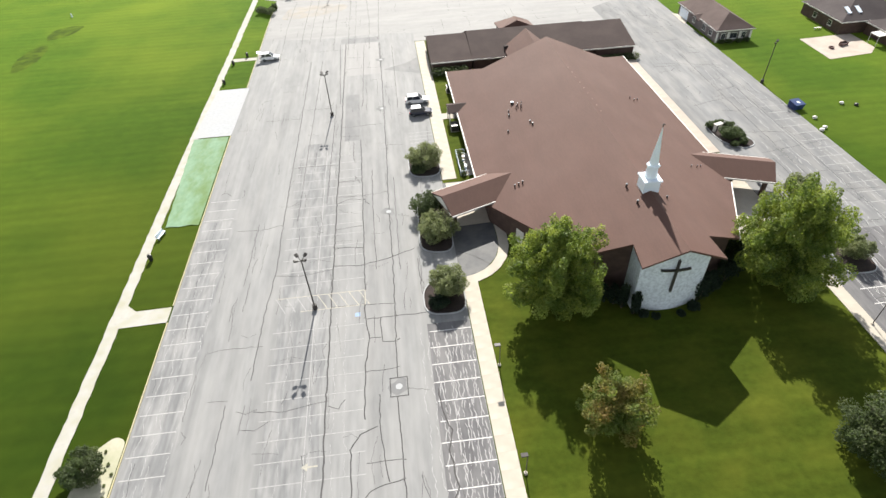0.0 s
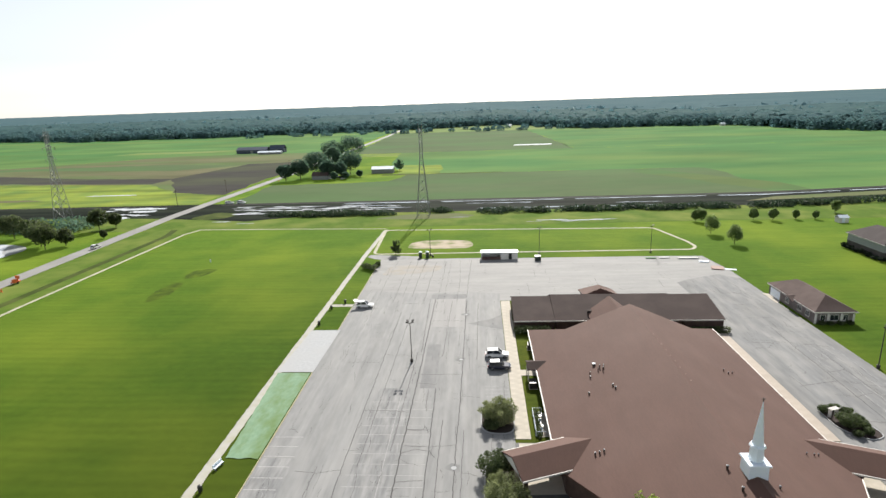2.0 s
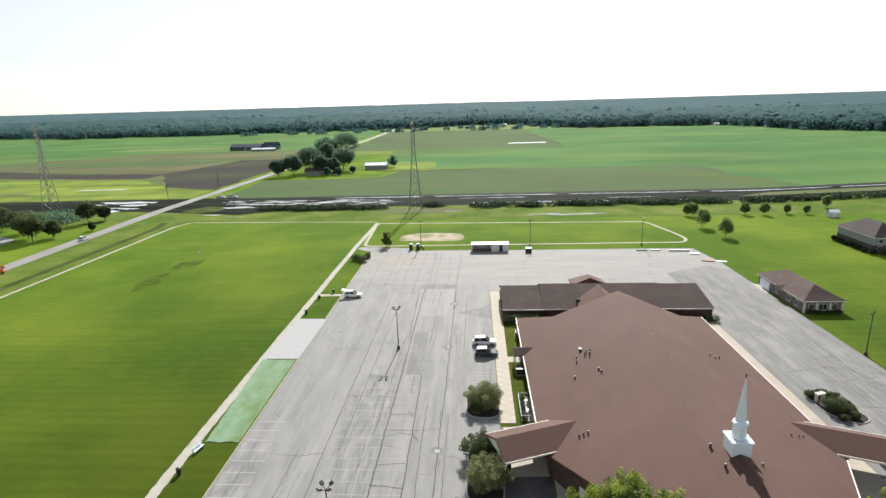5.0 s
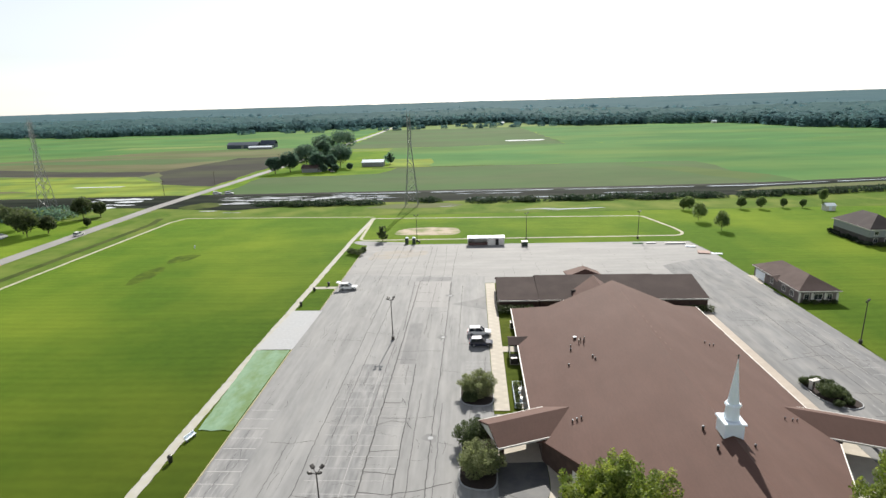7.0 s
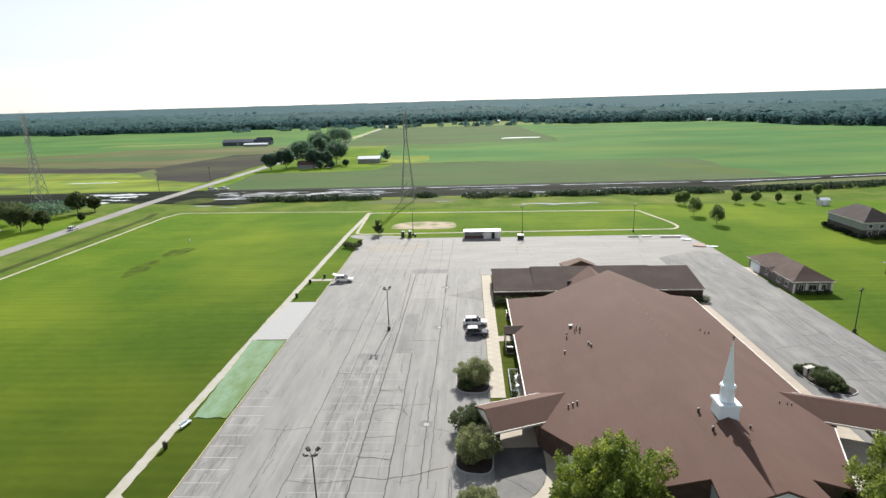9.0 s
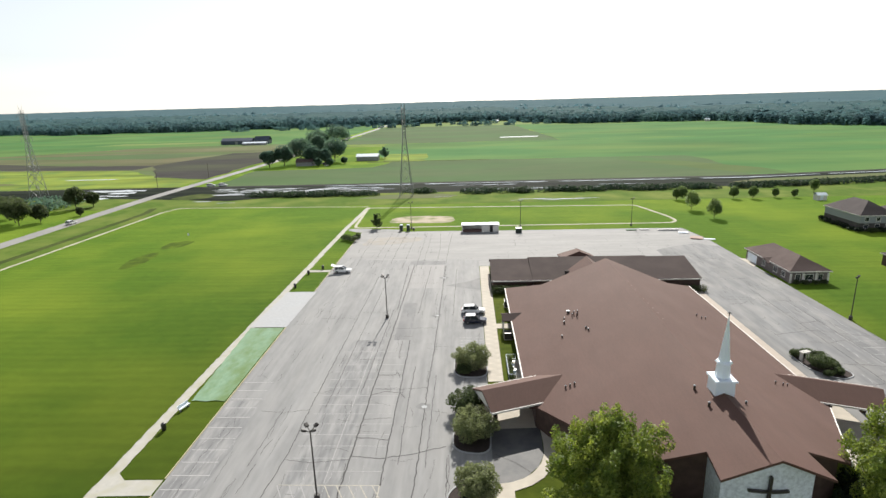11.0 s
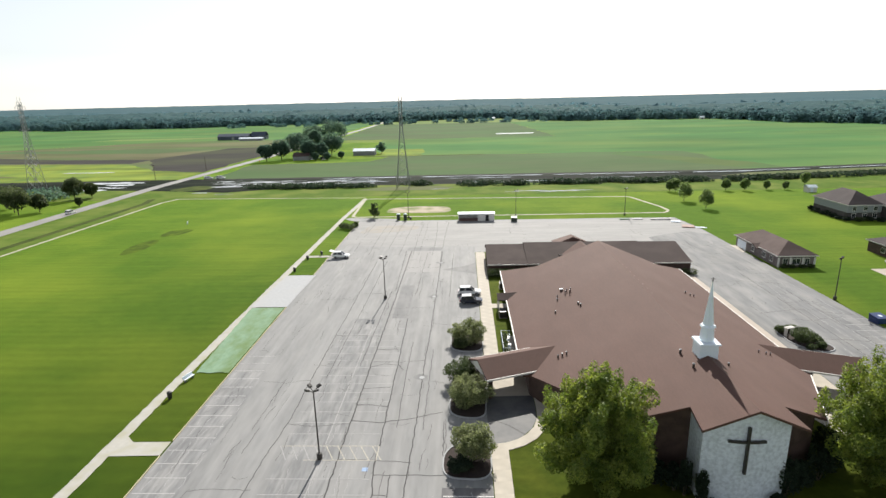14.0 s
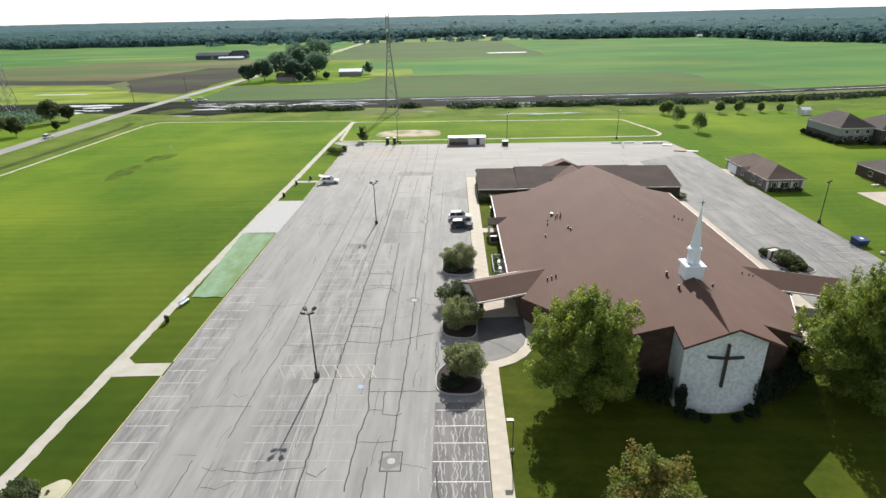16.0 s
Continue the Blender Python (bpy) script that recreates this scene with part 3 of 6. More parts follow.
sheet("lawn_church", rect(20.7, 73.3, -200, 92), 0.03, "lawn", None, "mown green lawn round the church", "lawn")


# ---- church ----
XR, ZR, SL = 46.5, 11.6, 0.43


def rz(x):
    return ZR - SL * abs(x - XR)


church = tagged(thing("church", XR, 30), "wide brick church with a brown shingle roof and white steeple", "church")
church_inv = Matrix.Translation((-XR, -30, 0))


def cpart(name, bm, material, parent=None, label=""):
    bm.transform(church_inv)
    return part(name, bm, material, parent or church, label)


for side in (-1, 1):
    def q(x, y, k=side):
        xx = XR + k * (XR - x)
        return (xx if k > 0 else x, y, rz(x))
    pts = [q(46.5, -8.3), q(41.2, -8.1), q(41.6, -4.0), q(36.0, -2.6), q(27.0, 14.6), q(26.0, 15.5), q(26.0, 65.5), q(33.3, 58.6), q(46.5, 58.6)]
    cpart("roof_slope", solid(B(), pts if side > 0 else pts[::-1], 0.28), "roof")
# hipped skirt below the north gable
cpart("roof_skirt", solid(B(), [(26.0, 65.5, rz(26)), (67.0, 65.5, rz(26)), (59.7, 58.6, rz(33.3)), (33.3, 58.6, rz(33.3))], 0.28), "roof")
cpart("gable_wall", solid(B(), [(33.5, 58.4, rz(33.5) - .3), (59.5, 58.4, rz(33.5) - .3), (46.5, 58.4, ZR - .3)], 0.01), "brick")
# fascia boards
for x in (25.9, 66.9):
    cpart("fascia", box(B(), x, x + 0.2, 15.6, 65.6, rz(26) - 0.32, rz(26) + 0.03), "trim", None, "white fascia board")
for k in (-1, 1):
    X = lambda x, k=k: x if k < 0 else 2 * XR - x
    if k < 0:
        continue
    a, b = (X(26.9), 14.5, rz(27) + .02), (X(35.9), -2.7, rz(36) + .02)
    cpart("fascia", solid(B(), [a, b, (b[0] + k * -.15, b[1], b[2]), (a[0] + k * -.15, a[1], a[2])][::k], 0.32), "trim", None, "white fascia board")


def wall(pts, h, t=0.3):
    """An upright wall along a closed or open line of (x, y), height h(x, y)."""
    bm = B()
    for (x0, y0), (x1, y1) in zip(pts, pts[1:]):
        d = Vector((x1 - x0, y1 - y0, 0)).normalized()
        n = Vector((d.y, -d.x, 0)) * t
        a, b = (x0, y0), (x1, y1)
        top = [(x0, y0, h(*a)), (x1, y1, h(*b)), (x1 + n.x, y1 + n.y, h(*b)), (x0 + n.x, y0 + n.y, h(*a))]
        solid(bm, top, [p[2] for p in top])
    return bm


roof_h = lambda x, y: rz(x) - 0.29
line = [(27.2, 64.6), (27.2, 15.0), (37.0, -1.6), (42.4, -3.0)]
line2 = [(50.6, -3.0), (56.0, -1.6), (65.8, 15.0), (65.8, 64.6), (27.2, 64.6)]
for seg in [line[i:i + 2] for i in range(3)] + [line2[i:i + 2] for i in range(4)]:
    cpart("wall", wall(seg, roof_h if seg[0][1] < 64 or seg[1][1] < 64 else (lambda x, y: 2.5)), "brick", None, "brown brick wall")
# bowed whitewashed front of the apse
arc = [(42.4 + 8.2 * i / 12, -6.4 - 0.8 * math.sin(math.pi * i / 12)) for i in range(13)]
cpart("apse_wall", wall([(42.4, -3.0), arc[0]], roof_h), "stone_white", None, "whitewashed rough stone apse wall")
cpart("apse_wall", wall([arc[-1], (50.6, -3.0)], roof_h), "stone_white", None, "whitewashed rough stone apse wall")
bm = B()
rows = []
for x, y in arc:
    z = rz(x) - 0.29
    rows.append([bm.verts.new(v) for v in ((x, y, 0), (x, y, z), (x, y + 0.35, z), (x, y + 0.35, 0))])
for a, b in zip(rows, rows[1:]):
    for j in range(4):
        bm.faces.new((a[j], b[j], b[(j + 1) % 4], a[(j + 1) % 4]))
bm.faces.new(rows[0])
bm.faces.new(rows[-1][::-1])
bmesh.ops.recalc_face_normals(bm, faces=bm.faces[:])
cpart("apse_wall", bm, "stone_white", None, "whitewashed rough stone apse wall")
bm = B()
box(bm, 46.06, 46.29, -7.62, -7.3, 3.85, 9.25)
bow = lambda x: -6.52 - 0.8 * math.sin(math.pi * (x - 42.4) / 8.2)
for i in range(8):
    x0, x1 = 44.3 + 3.75 * i / 8, 44.3 + 3.75 * (i + 1) / 8
    solid(bm, [(x0, bow(x0) - 0.28, 7.64), (x1, bow(x1) - 0.28, 7.64), (x1, bow(x1), 7.64), (x0, bow(x0), 7.64)], 0.22)
cpart("cross", bm, "bronze", None, "dark metal cross")

# side entrance canopies: level-ridged gables square to the splayed entrance walls
for k in (-1, 1):
    X = lambda x, k=k: x if k < 0 else 2 * XR - x
    W = lambda s, o, z, k=k: (X(31.6 - 0.935 * s + 0.355 * o), 20.45 - 0.355 * s - 0.935 * o, z)   # s out along the ridge, o southwards
    for o, s0 in ((3.55, 5.3), (-3.6, 2.6)):
        top = [W(-0.2, 0, 5.14), W(12.95, 0, 5.14), W(12.95, o, 3.62), W(s0, o, 3.62)]
        cpart("canopy_roof", solid(B(), top if (o > 0) == (k > 0) else top[::-1], 0.26), "roof")
        e = [W(s0, o, 3.63), W(12.97, o, 3.63), W(12.97, o * 1.03, 3.61), W(s0, o * 1.03, 3.61)]
        cpart("canopy_fascia", solid(B(), e if (o > 0) == (k < 0) else e[::-1], 0.24), "trim", None, "pale fascia board")
        cpart("canopy_beam", solid(B(), [W(4.6, o * .62, 3.5), W(12.6, o * .62, 3.5), W(12.6, o * .72, 3.5), W(4.6, o * .72, 3.5)], 0.35), "brick", None, "brown canopy beam")
        for s in (11.9, 5.6):
            x, y, z = W(s, o * 0.66, 0)
            cpart("canopy_post", box(B(), x - .28, x + .28, y - .28, y + .28, 0, 3.4), "brick", None, "brown brick pier")
    g = [W(12.85, 3.4, 3.4), W(12.85, -3.4, 3.4), W(12.85, 0, 4.86)]
    bm = B()
    lo = [bm.verts.new(p) for p in g]
    hi = [bm.verts.new(W(12.7, o, z)) for o, z in ((3.4, 3.4), (-3.4, 3.4), (0, 4.86))]
    bm.faces.new(lo)
    bm.faces.new(hi[::-1])
    for i in range(3):
        bm.faces.new((lo[i], hi[i], hi[(i + 1) % 3], lo[(i + 1) % 3]))
    bmesh.ops.recalc_face_normals(bm, faces=bm.faces[:])
    cpart("canopy_gable", bm, "trim", None, "pale gable panel")
# small gabled porch on the west side
bm = B()
solid(bm, [(24.2, 48.2, 3.55), (28.3, 48.2, 3.75), (26.2, 46.2, 2.85), (24.2, 46.2, 2.85)], 0.2)
solid(bm, [(28.3, 48.2, 3.75), (24.2, 48.2, 3.55), (24.2, 50.2, 2.85), (26.2, 50.2, 2.85)], 0.2)
cpart("porch_roof", bm, "roof_dark")
for y in (46.4, 50.0):
    cpart("porch_post", box(B(), 24.4, 24.6, y - .1, y + .1, 0, 2.8), "trim")

# north wing, three roof heights, and the link to the main roof
for x0, x1, zr, ze in ((23.2, 33.0, 4.75, 2.7), (33.0, 62.4, 5.15, 2.75), (62.4, 72.2, 4.95, 2.72)):
    bm = B()
    solid(bm, [(x0, 71.0, ze), (x1, 71.0, ze), (x1, 82.6, zr), (x0, 82.6, zr)], 0.25)
    solid(bm, [(x0, 82.6, zr), (x1, 82.6, zr), (x1, 88.0, ze), (x0, 88.0, ze)], 0.25)
    cpart("wing_roof", bm, "roof_dark", None, "dark brown shingle roof")
    h = lambda x, y, zr=zr, ze=ze: (zr - (zr - ze) * (abs(y - 82.6) / 11.6 if y < 82.6 else (y - 82.6) / 5.4)) - 0.3
    line = [(x0 + .6, 82.6), (x0 + .6, 71.9), (x1 - .3, 71.9), (x1 - .3, 82.6), (x1 - .3, 87.4), (x0 + .6, 87.4), (x0 + .6, 82.6)]
    for seg in zip(line, line[1:]):
        cpart("wing_wall", wall(seg, h), "brick", None, "brown brick wall")
    cpart("fascia", box(B(), x0, x1, 70.9, 70.98, ze - 0.27, ze - 0.02), "trim", None, "white fascia board")
bm = B()
solid(bm, [(46.2, 58.7, 7.4), (46.2, 75.2, 7.4), (41.0, 75.2, 3.3), (41.0, 58.7, 3.3)][::-1], 0.25)
cpart("link_roof", bm, "roof")
bm = B()
solid(bm, [(46.2, 58.7, 7.4), (46.2, 75.2, 7.4), (51.4, 75.2, 3.3), (51.4, 58.7, 3.3)], 0.25)
cpart("link_roof", bm, "roof")
bm = B()
solid(bm, [(46.4, 85.0, 5.8), (46.4, 88.0, 5.8), (41.9, 92.0, 3.1), (41.9, 84.2, 4.2)][::-1], 0.2)
solid(bm, [(46.4, 85.0, 5.8), (46.4, 88.0, 5.8), (50.9, 92.0, 3.1), (50.9, 84.2, 4.2)], 0.2)
solid(bm, [(41.9, 92.0, 3.1), (50.9, 92.0, 3.1), (46.4, 88.0, 5.8)], 0.2)
solid(bm, [(41.9, 84.2, 4.2), (50.9, 84.2, 4.2), (46.4, 85.0, 5.8)], 0.2)
cpart("porch_roof_north", bm, "roof")
for x in (42.6, 50.2):
    cpart("porch_post", box(B(), x - .15, x + .15, 91.2, 91.5, 0, 2.95), "trim")

# faint snow guards in a slanting row on the east slope
for i in range(9):
    x, y = 46.9 + 0.6 * i / 8, 43.6 - 17.0 * i / 8
    cpart("roof_bracket", box(B(), x - .05, x + .05, y - .08, y + .08, rz(x) - .02, rz(x) + .06), "pallet", None, "small pinkish roof bracket")

# steeple
steeple = tagged(thing("steeple", 46.6, 4.8, 0), "white metal steeple with a tall tapered spire on the church ridge", "steeple")


def frustum(bm, w0, z0, w1, z1, seg=4, turn=45):
    k = math.sqrt(2) if seg == 4 else 1 / math.cos(math.pi / seg)
    rings = []
    for w, z in ((w0, z0), (w1, z1)):
        rings.append([bm.verts.new((w / 2 * k * math.cos(radians(turn + 360 * i / seg)), w / 2 * k * math.sin(radians(turn + 360 * i / seg)), z)) for i in range(seg)])
    for i in range(seg):
        j = (i + 1) % seg
        bm.faces.new((rings[0][i], rings[0][j], rings[1][j], rings[1][i]))
    bm.faces.new(rings[0][::-1])
    bm.faces.new(rings[1])
    return bm


part("base", frustum(B(), 2.2, 10.3, 2.12, 12.92), "white", steeple)
part("cornice", frustum(B(), 2.55, 12.9, 2.45, 13.08), "white", steeple)
part("lantern", frustum(B(), 1.5, 13.15, 1.25, 15.0, 8, 22.5), "white", steeple)
part("collar", frustum(B(), 1.7, 14.9, 1.5, 15.1, 8, 22.5), "white", steeple)
part("spire", frustum(B(), 1.15, 15.1, 0.05, 20.5, 8, 22.5), "white", steeple)
bm = lathe(B(), [(0.02, 20.45), (0.09, 20.55), (0.02, 20.65)], 8)
box(bm, -0.04, 0.04, -0.04, 0.04, 20.6, 21.0)
box(bm, -0.25, 0.25, -0.035, 0.035, 20.8, 20.86)
part("finial", bm, "bronze", steeple)


# ---- plants ----
def foliage(name, parent, material, blobs, n, size, seed, label=""):
    """A crown of n small leaf sprays, shed over the shells of ellipsoids (x, y, z, rx, ry, rz)."""
    r = np.random.RandomState(seed)
    vol = np.array([b[3] * b[4] + b[4] * b[5] for b in blobs])
    pick = r.choice(len(blobs), n, p=vol / vol.sum())
    b = np.array(blobs)[pick]
    d = r.normal(size=(n, 3))
    d /= np.linalg.norm(d, axis=1)[:, None]
    rad = 1.04 - 0.45 * r.rand(n)[:, None] ** 2
    lump = 1 + 0.10 * np.sin(d[:, :1] * 7 + pick[:, None]) * np.cos(d[:, 1:2] * 6 + 2 * pick[:, None])
    c = b[:, :3] + d * b[:, 3:] * rad * lump
    nrm = d * 0.6 + r.normal(size=(n, 3)) * 0.65 + np.array([0, 0, 0.5])
    nrm /= np.linalg.norm(nrm, axis=1)[:, None]
    u = np.cross(nrm, r.normal(size=(n, 3)))
    u /= np.linalg.norm(u, axis=1)[:, None]
    w = np.cross(nrm, u)
    s = size * (0.6 + 0.8 * r.rand(n))[:, None]
    fold = nrm * s * 0.3
    P = np.stack([c - u * s * 0.5, c - w * s * 0.42 - fold * 0.4, c + u * s * 0.62 - fold, c + w * s * 0.42 - fold * 0.4], 1)
    me = bpy.data.meshes.new(name)
    me.from_pydata(P.reshape(-1, 3).tolist(), [], [(4 * i, 4 * i + 1, 4 * i + 2, 4 * i + 3) for i in range(n)])
    me.materials.append(M[material])
    ob = new(name, me)
    ob.parent = parent
    if label:
        ob["label"] = label
    return ob


def crown_blobs(rng, rx, rz, cz, count, small=0.34):
    """Leaf clumps along upswept limbs: broad shoulders, a loose pointed top and gaps between the limbs."""
    out = [(0, 0, cz - rz * 0.1, rx * 0.42, rx * 0.42, rz * 0.55)]
    for i in range(count):
        f = (i + 0.5) / count
        a = 2.399 * i + rng.uniform(-0.35, 0.35)
        env = (0.86 + 0.44 * f) if f < 0.32 else (1 - ((f - 0.32) / 0.74) ** 3)
        R = rx * env * rng.uniform(0.66, 1.10)
        z = cz - rz + 2 * rz * (0.05 + 0.83 * f)
        lift = rz * rng.uniform(0.05, 0.26)
        for k in ((0.5, 0.78, 1.0) if f < 0.85 else (0.45, 0.95)):
            s = rx * small * (0.62 if k < 0.9 else 0.48) * rng.uniform(0.75, 1.25)
            q = R * k - s * 0.6
            out.append((q * math.cos(a) + rng.uniform(-.05, .05) * rx, q * math.sin(a) + rng.uniform(-.05, .05) * rx,
                        z + lift * k * k - s * 0.3, s, s, s * rng.uniform(0.8, 1.35)))
        if rng.random() < 0.6:           # a leader that breaks the outline
            s = rx * small * 0.28
            out.append((R * 0.95 * math.cos(a + 0.15), R * 0.95 * math.sin(a + 0.15), z + lift + s * 1.4, s, s, s * 1.9))
    for i in range(5):
        a, k = rng.uniform(0, 6.28), rng.uniform(0.02, 0.22)
        out.append((rx * k * math.cos(a), rx * k * math.sin(a), cz + rz * rng.uniform(0.72, 0.94), rx * 0.10, rx * 0.10, rz * 0.16))
    return out


def round_blobs(rng, rx, rz, cz, count):
    """A full rounded crown with shallow lobes, for trees that stand far off."""
    out = [(0, 0, cz, rx * 0.78, rx * 0.78, rz * 0.82)]
    for i in range(count):
        a, e = 2.4 * i + rng.uniform(-.4, .4), math.asin(rng.uniform(-0.55, 0.95))
        k = rng.uniform(0.5, 0.68)
        s = rng.uniform(0.26, 0.42)
        out.append((rx * k * math.cos(e) * math.cos(a), rx * k * math.cos(e) * math.sin(a), cz + rz * k * math.sin(e), rx * s, rx * s, rz * s))
    return out


def tree(name, x, y, h, rx, material, seed, label, n=5000, leaf=0.42, trunk=0.22, count=22, group="", low=0.22, small=0.36, full=False):
    rng = random.Random(seed)
    t = tagged(thing(name, x, y), label, "tree", group)
    rz_ = h * (1 - low) / 2
    cz = h - rz_
    bm = rod(B(), (0, 0, -0.1), (0, 0, cz * 0.5), trunk, trunk * 0.8, 8)
    rod(bm, (0, 0, cz * 0.5), (0.1, 0.05, cz + rz_ * 0.4), trunk * 0.8, trunk * 0.25, 7)
    for i in range(7):
        a = 2.4 * i + rng.random()
        z = cz * 0.45 + i * rz_ * 0.14
        rod(bm, (0, 0, z), (math.cos(a) * rx * 0.6, math.sin(a) * rx * 0.6, z + rx * 0.4), trunk * 0.4, trunk * 0.1, 5)
    part("trunk", bm, "bark", t)
    bl = round_blobs(rng, rx, rz_, cz, count) if full else crown_blobs(rng, rx, rz_, cz, count, small)
    foliage("crown", t, material, bl, n, leaf, seed)
    return t


def bush(name, x, y, rx, h, material, seed, label, n=1400, leaf=0.3, group="", ry=None, shoots=20):
    rng = random.Random(seed)
    t = tagged(thing(name, x, y, 0.03), label, "shrub", group)
    bm = B()
    for i in range(5):
        a = 1.3 * i
        rod(bm, (0.1 * math.cos(a), 0.1 * math.sin(a), 0), (rx * 0.45 * math.cos(a), rx * 0.45 * math.sin(a), h * 0.6), 0.05, 0.02, 5)
    part("stem", bm, "bark", t)
    bl = [(0, 0, h * 0.46, rx * 0.70, (ry or rx) * 0.70, h * 0.40)]
    for i in range(9):
        a = 0.7 * i + rng.random()
        bl.append((rx * 0.52 * math.cos(a), (ry or rx) * 0.52 * math.sin(a), h * rng.uniform(0.3, 0.68), rx * 0.40, (ry or rx) * 0.40, h * 0.26))
    for i in range(shoots):              # loose shoots past the rounded body
        a, e = rng.uniform(0, 6.28), math.asin(rng.uniform(-0.1, 1.0))
        k = rng.uniform(0.78, 1.0)
        bl.append((rx * k * math.cos(e) * math.cos(a), (ry or rx) * k * math.cos(e) * math.sin(a), h * (0.5 + 0.46 * k * math.sin(e)), rx * 0.16, rx * 0.16, h * 0.11))
    foliage("leaves", t, material, bl, n, leaf, seed)
    return t


tree("tree", 32.1, -4.2, 13.7, 6.6, "leaf", 11, "broad light-green shade tree before the church", 76000, 0.215, 0.28, 62, low=0.05, small=0.27)
tree("tree", 63.6, -4.4, 15.2, 7.1, "leaf", 12, "broad light-green shade tree beside the church front", 90000, 0.22, 0.3, 70, low=0.03, small=0.27)
tree("tree", 33.9, -22.6, 8.2, 4.1, "leaf_autumn", 13, "small tree turning yellow and orange on the lawn", 18000, 0.2, 0.14, 28, low=0.06)
tree("tree", 58.8, -29.0, 8.4, 4.5, "leaf_dark", 14, "small dark-green tree on the church lawn", 18000, 0.21, 0.15, 28, low=0.06)
bush("shrub", 18.2, 32.8, 3.2, 4.2, "leaf_olive", 21, "large rounded olive-green shrub in a kerbed island", 9000, 0.18, "island shrubs")
bush("shrub", 17.2, 18.6, 2.6, 3.9, "leaf_dark", 22, "large rounded dark-green shrub beside the entrance drive", 7000, 0.18, "island shrubs")
bush("shrub", 18.3, 12.4, 3.3, 4.2, "leaf_olive", 23, "large rounded olive-green shrub beside the entrance drive", 10000, 0.18, "island shrubs")
bush("shrub", 18.5, 0.2, 2.75, 4.4, "leaf_olive", 24, "tall olive-green shrub in a kerbed island with mulch", 9000, 0.18, "island shrubs")
bush("shrub", 17.0, -1.9, 1.6, 1.5, "leaf_evergreen", 28, "low dark shrub under a taller one in a kerbed island", 2600, 0.17, "island shrubs")
bush("shrub", 16.9, 30.6, 1.5, 1.6, "leaf_dark", 29, "low dark shrub under a taller one in a kerbed island", 2600, 0.17, "island shrubs")
bush("shrub", 77.6, 13.0, 2.7, 4.0, "leaf_olive", 25, "olive-green shrub beside the east canopy", 8000, 0.18)
bush("shrub", 76.6, -1.6, 2.2, 3.6, "leaf_olive", 26, "olive-green shrub in an east kerbed island", 7000, 0.18)
bush("shrub", -23.0, -20.6, 2.4, 3.2, "leaf_dark", 27, "dark-green evergreen shrub on a gravel bed", 7000, 0.17)
for i, (x, y, r, h) in enumerate(((75.5, 31.8, 2.2, 2.5), (77.7, 31.3, 1.0, 1.4), (77.9, 33.3, 1.0, 1.4), (77.3, 35.2, 1.05, 1.5), (75.9, 36.4, 1.2, 1.6), (73.9, 36.0, 1.1, 1.6), (77.1, 29.5, 0.9, 1.3), (75.2, 29.0, 0.9, 1.2))):
    bush("shrub", x, y, r, h, "leaf_dark", 40 + i, "low dark clipped shrub in a kerbed bed", 5000 if r > 2 else 1700, 0.14, "bed shrubs", shoots=0)
for i, (x, y) in enumerate(((-22.0, -18.0), (-21.2, -19.6), (-21.9, -20.4), (-20.9, -22.0), (-20.5, -20.8), (-20.6, -23.4))):
    bush("weed_tuft", x, y, 0.22, 0.25, "leaf_olive", 390 + i, "small green weed tuft on the gravel bed", 120, 0.1, "bed weeds", shoots=0)
for i, (x, y, r, h) in enumerate(((-23.2, 124.0, 1.9, 2.0), (-20.6, 122.2, 2.1, 2.0), (-19.6, 126.6, 1.2, 1.8))):
    bush("shrub", x, y, r, h, "leaf_dark", 50 + i, "dark-green shrub at the lot's grassy corner", 1000, 0.28, "corner shrubs")
tree("tree", -15.5, 141.0, 5.6, 2.4, "leaf_dark", 55, "small dark-green tree at the end of the lot", 1500, 0.36, 0.1, 10, low=0.12)
for i, (x, y, h) in enumerate(((108.6, 187.3, 5), (110.5, 186, 6), (106, 164.4, 7.5), (108, 148.3, 7), (132.8, 187.4, 5), (140.6, 186.7, 5.2), (150.7, 188, 4), (158.4, 187.3, 3.6), (173.7, 199.3, 5.5))):
    tree("tree", x, y, h * 1.1, h * 0.42, "leaf_young", 60 + i, "young green tree standing on the mown grass", 2600, 0.36, 0.1, 12, "young trees", 0.08, full=True)
for i, (x, y, h, r, m) in enumerate(((-164.4, 157, 9, 4.6, "leaf_dark"), (-171, 163, 9.5, 5, "leaf_dark"), (-160, 163, 6.5, 3.4, "leaf_dark"), (-166, 193, 8.5, 4.4, "leaf_dark"), (-161, 198, 6, 3, "leaf_dark"), (-182, 172, 8, 4.5, "leaf_dark"), (-196, 178, 9, 5.5, "leaf_dark"), (-212, 176, 8, 5, "leaf_dark"), (-152, 176, 3, 1.4, "leaf_dark"))):
    tree("tree", x, y, h * 1.3, r * 1.15, "leaf_dark", 80 + i, "dark-green tree beside the pond", 3200, 0.6, 0.18, 14, "pond trees", 0.12, full=True)
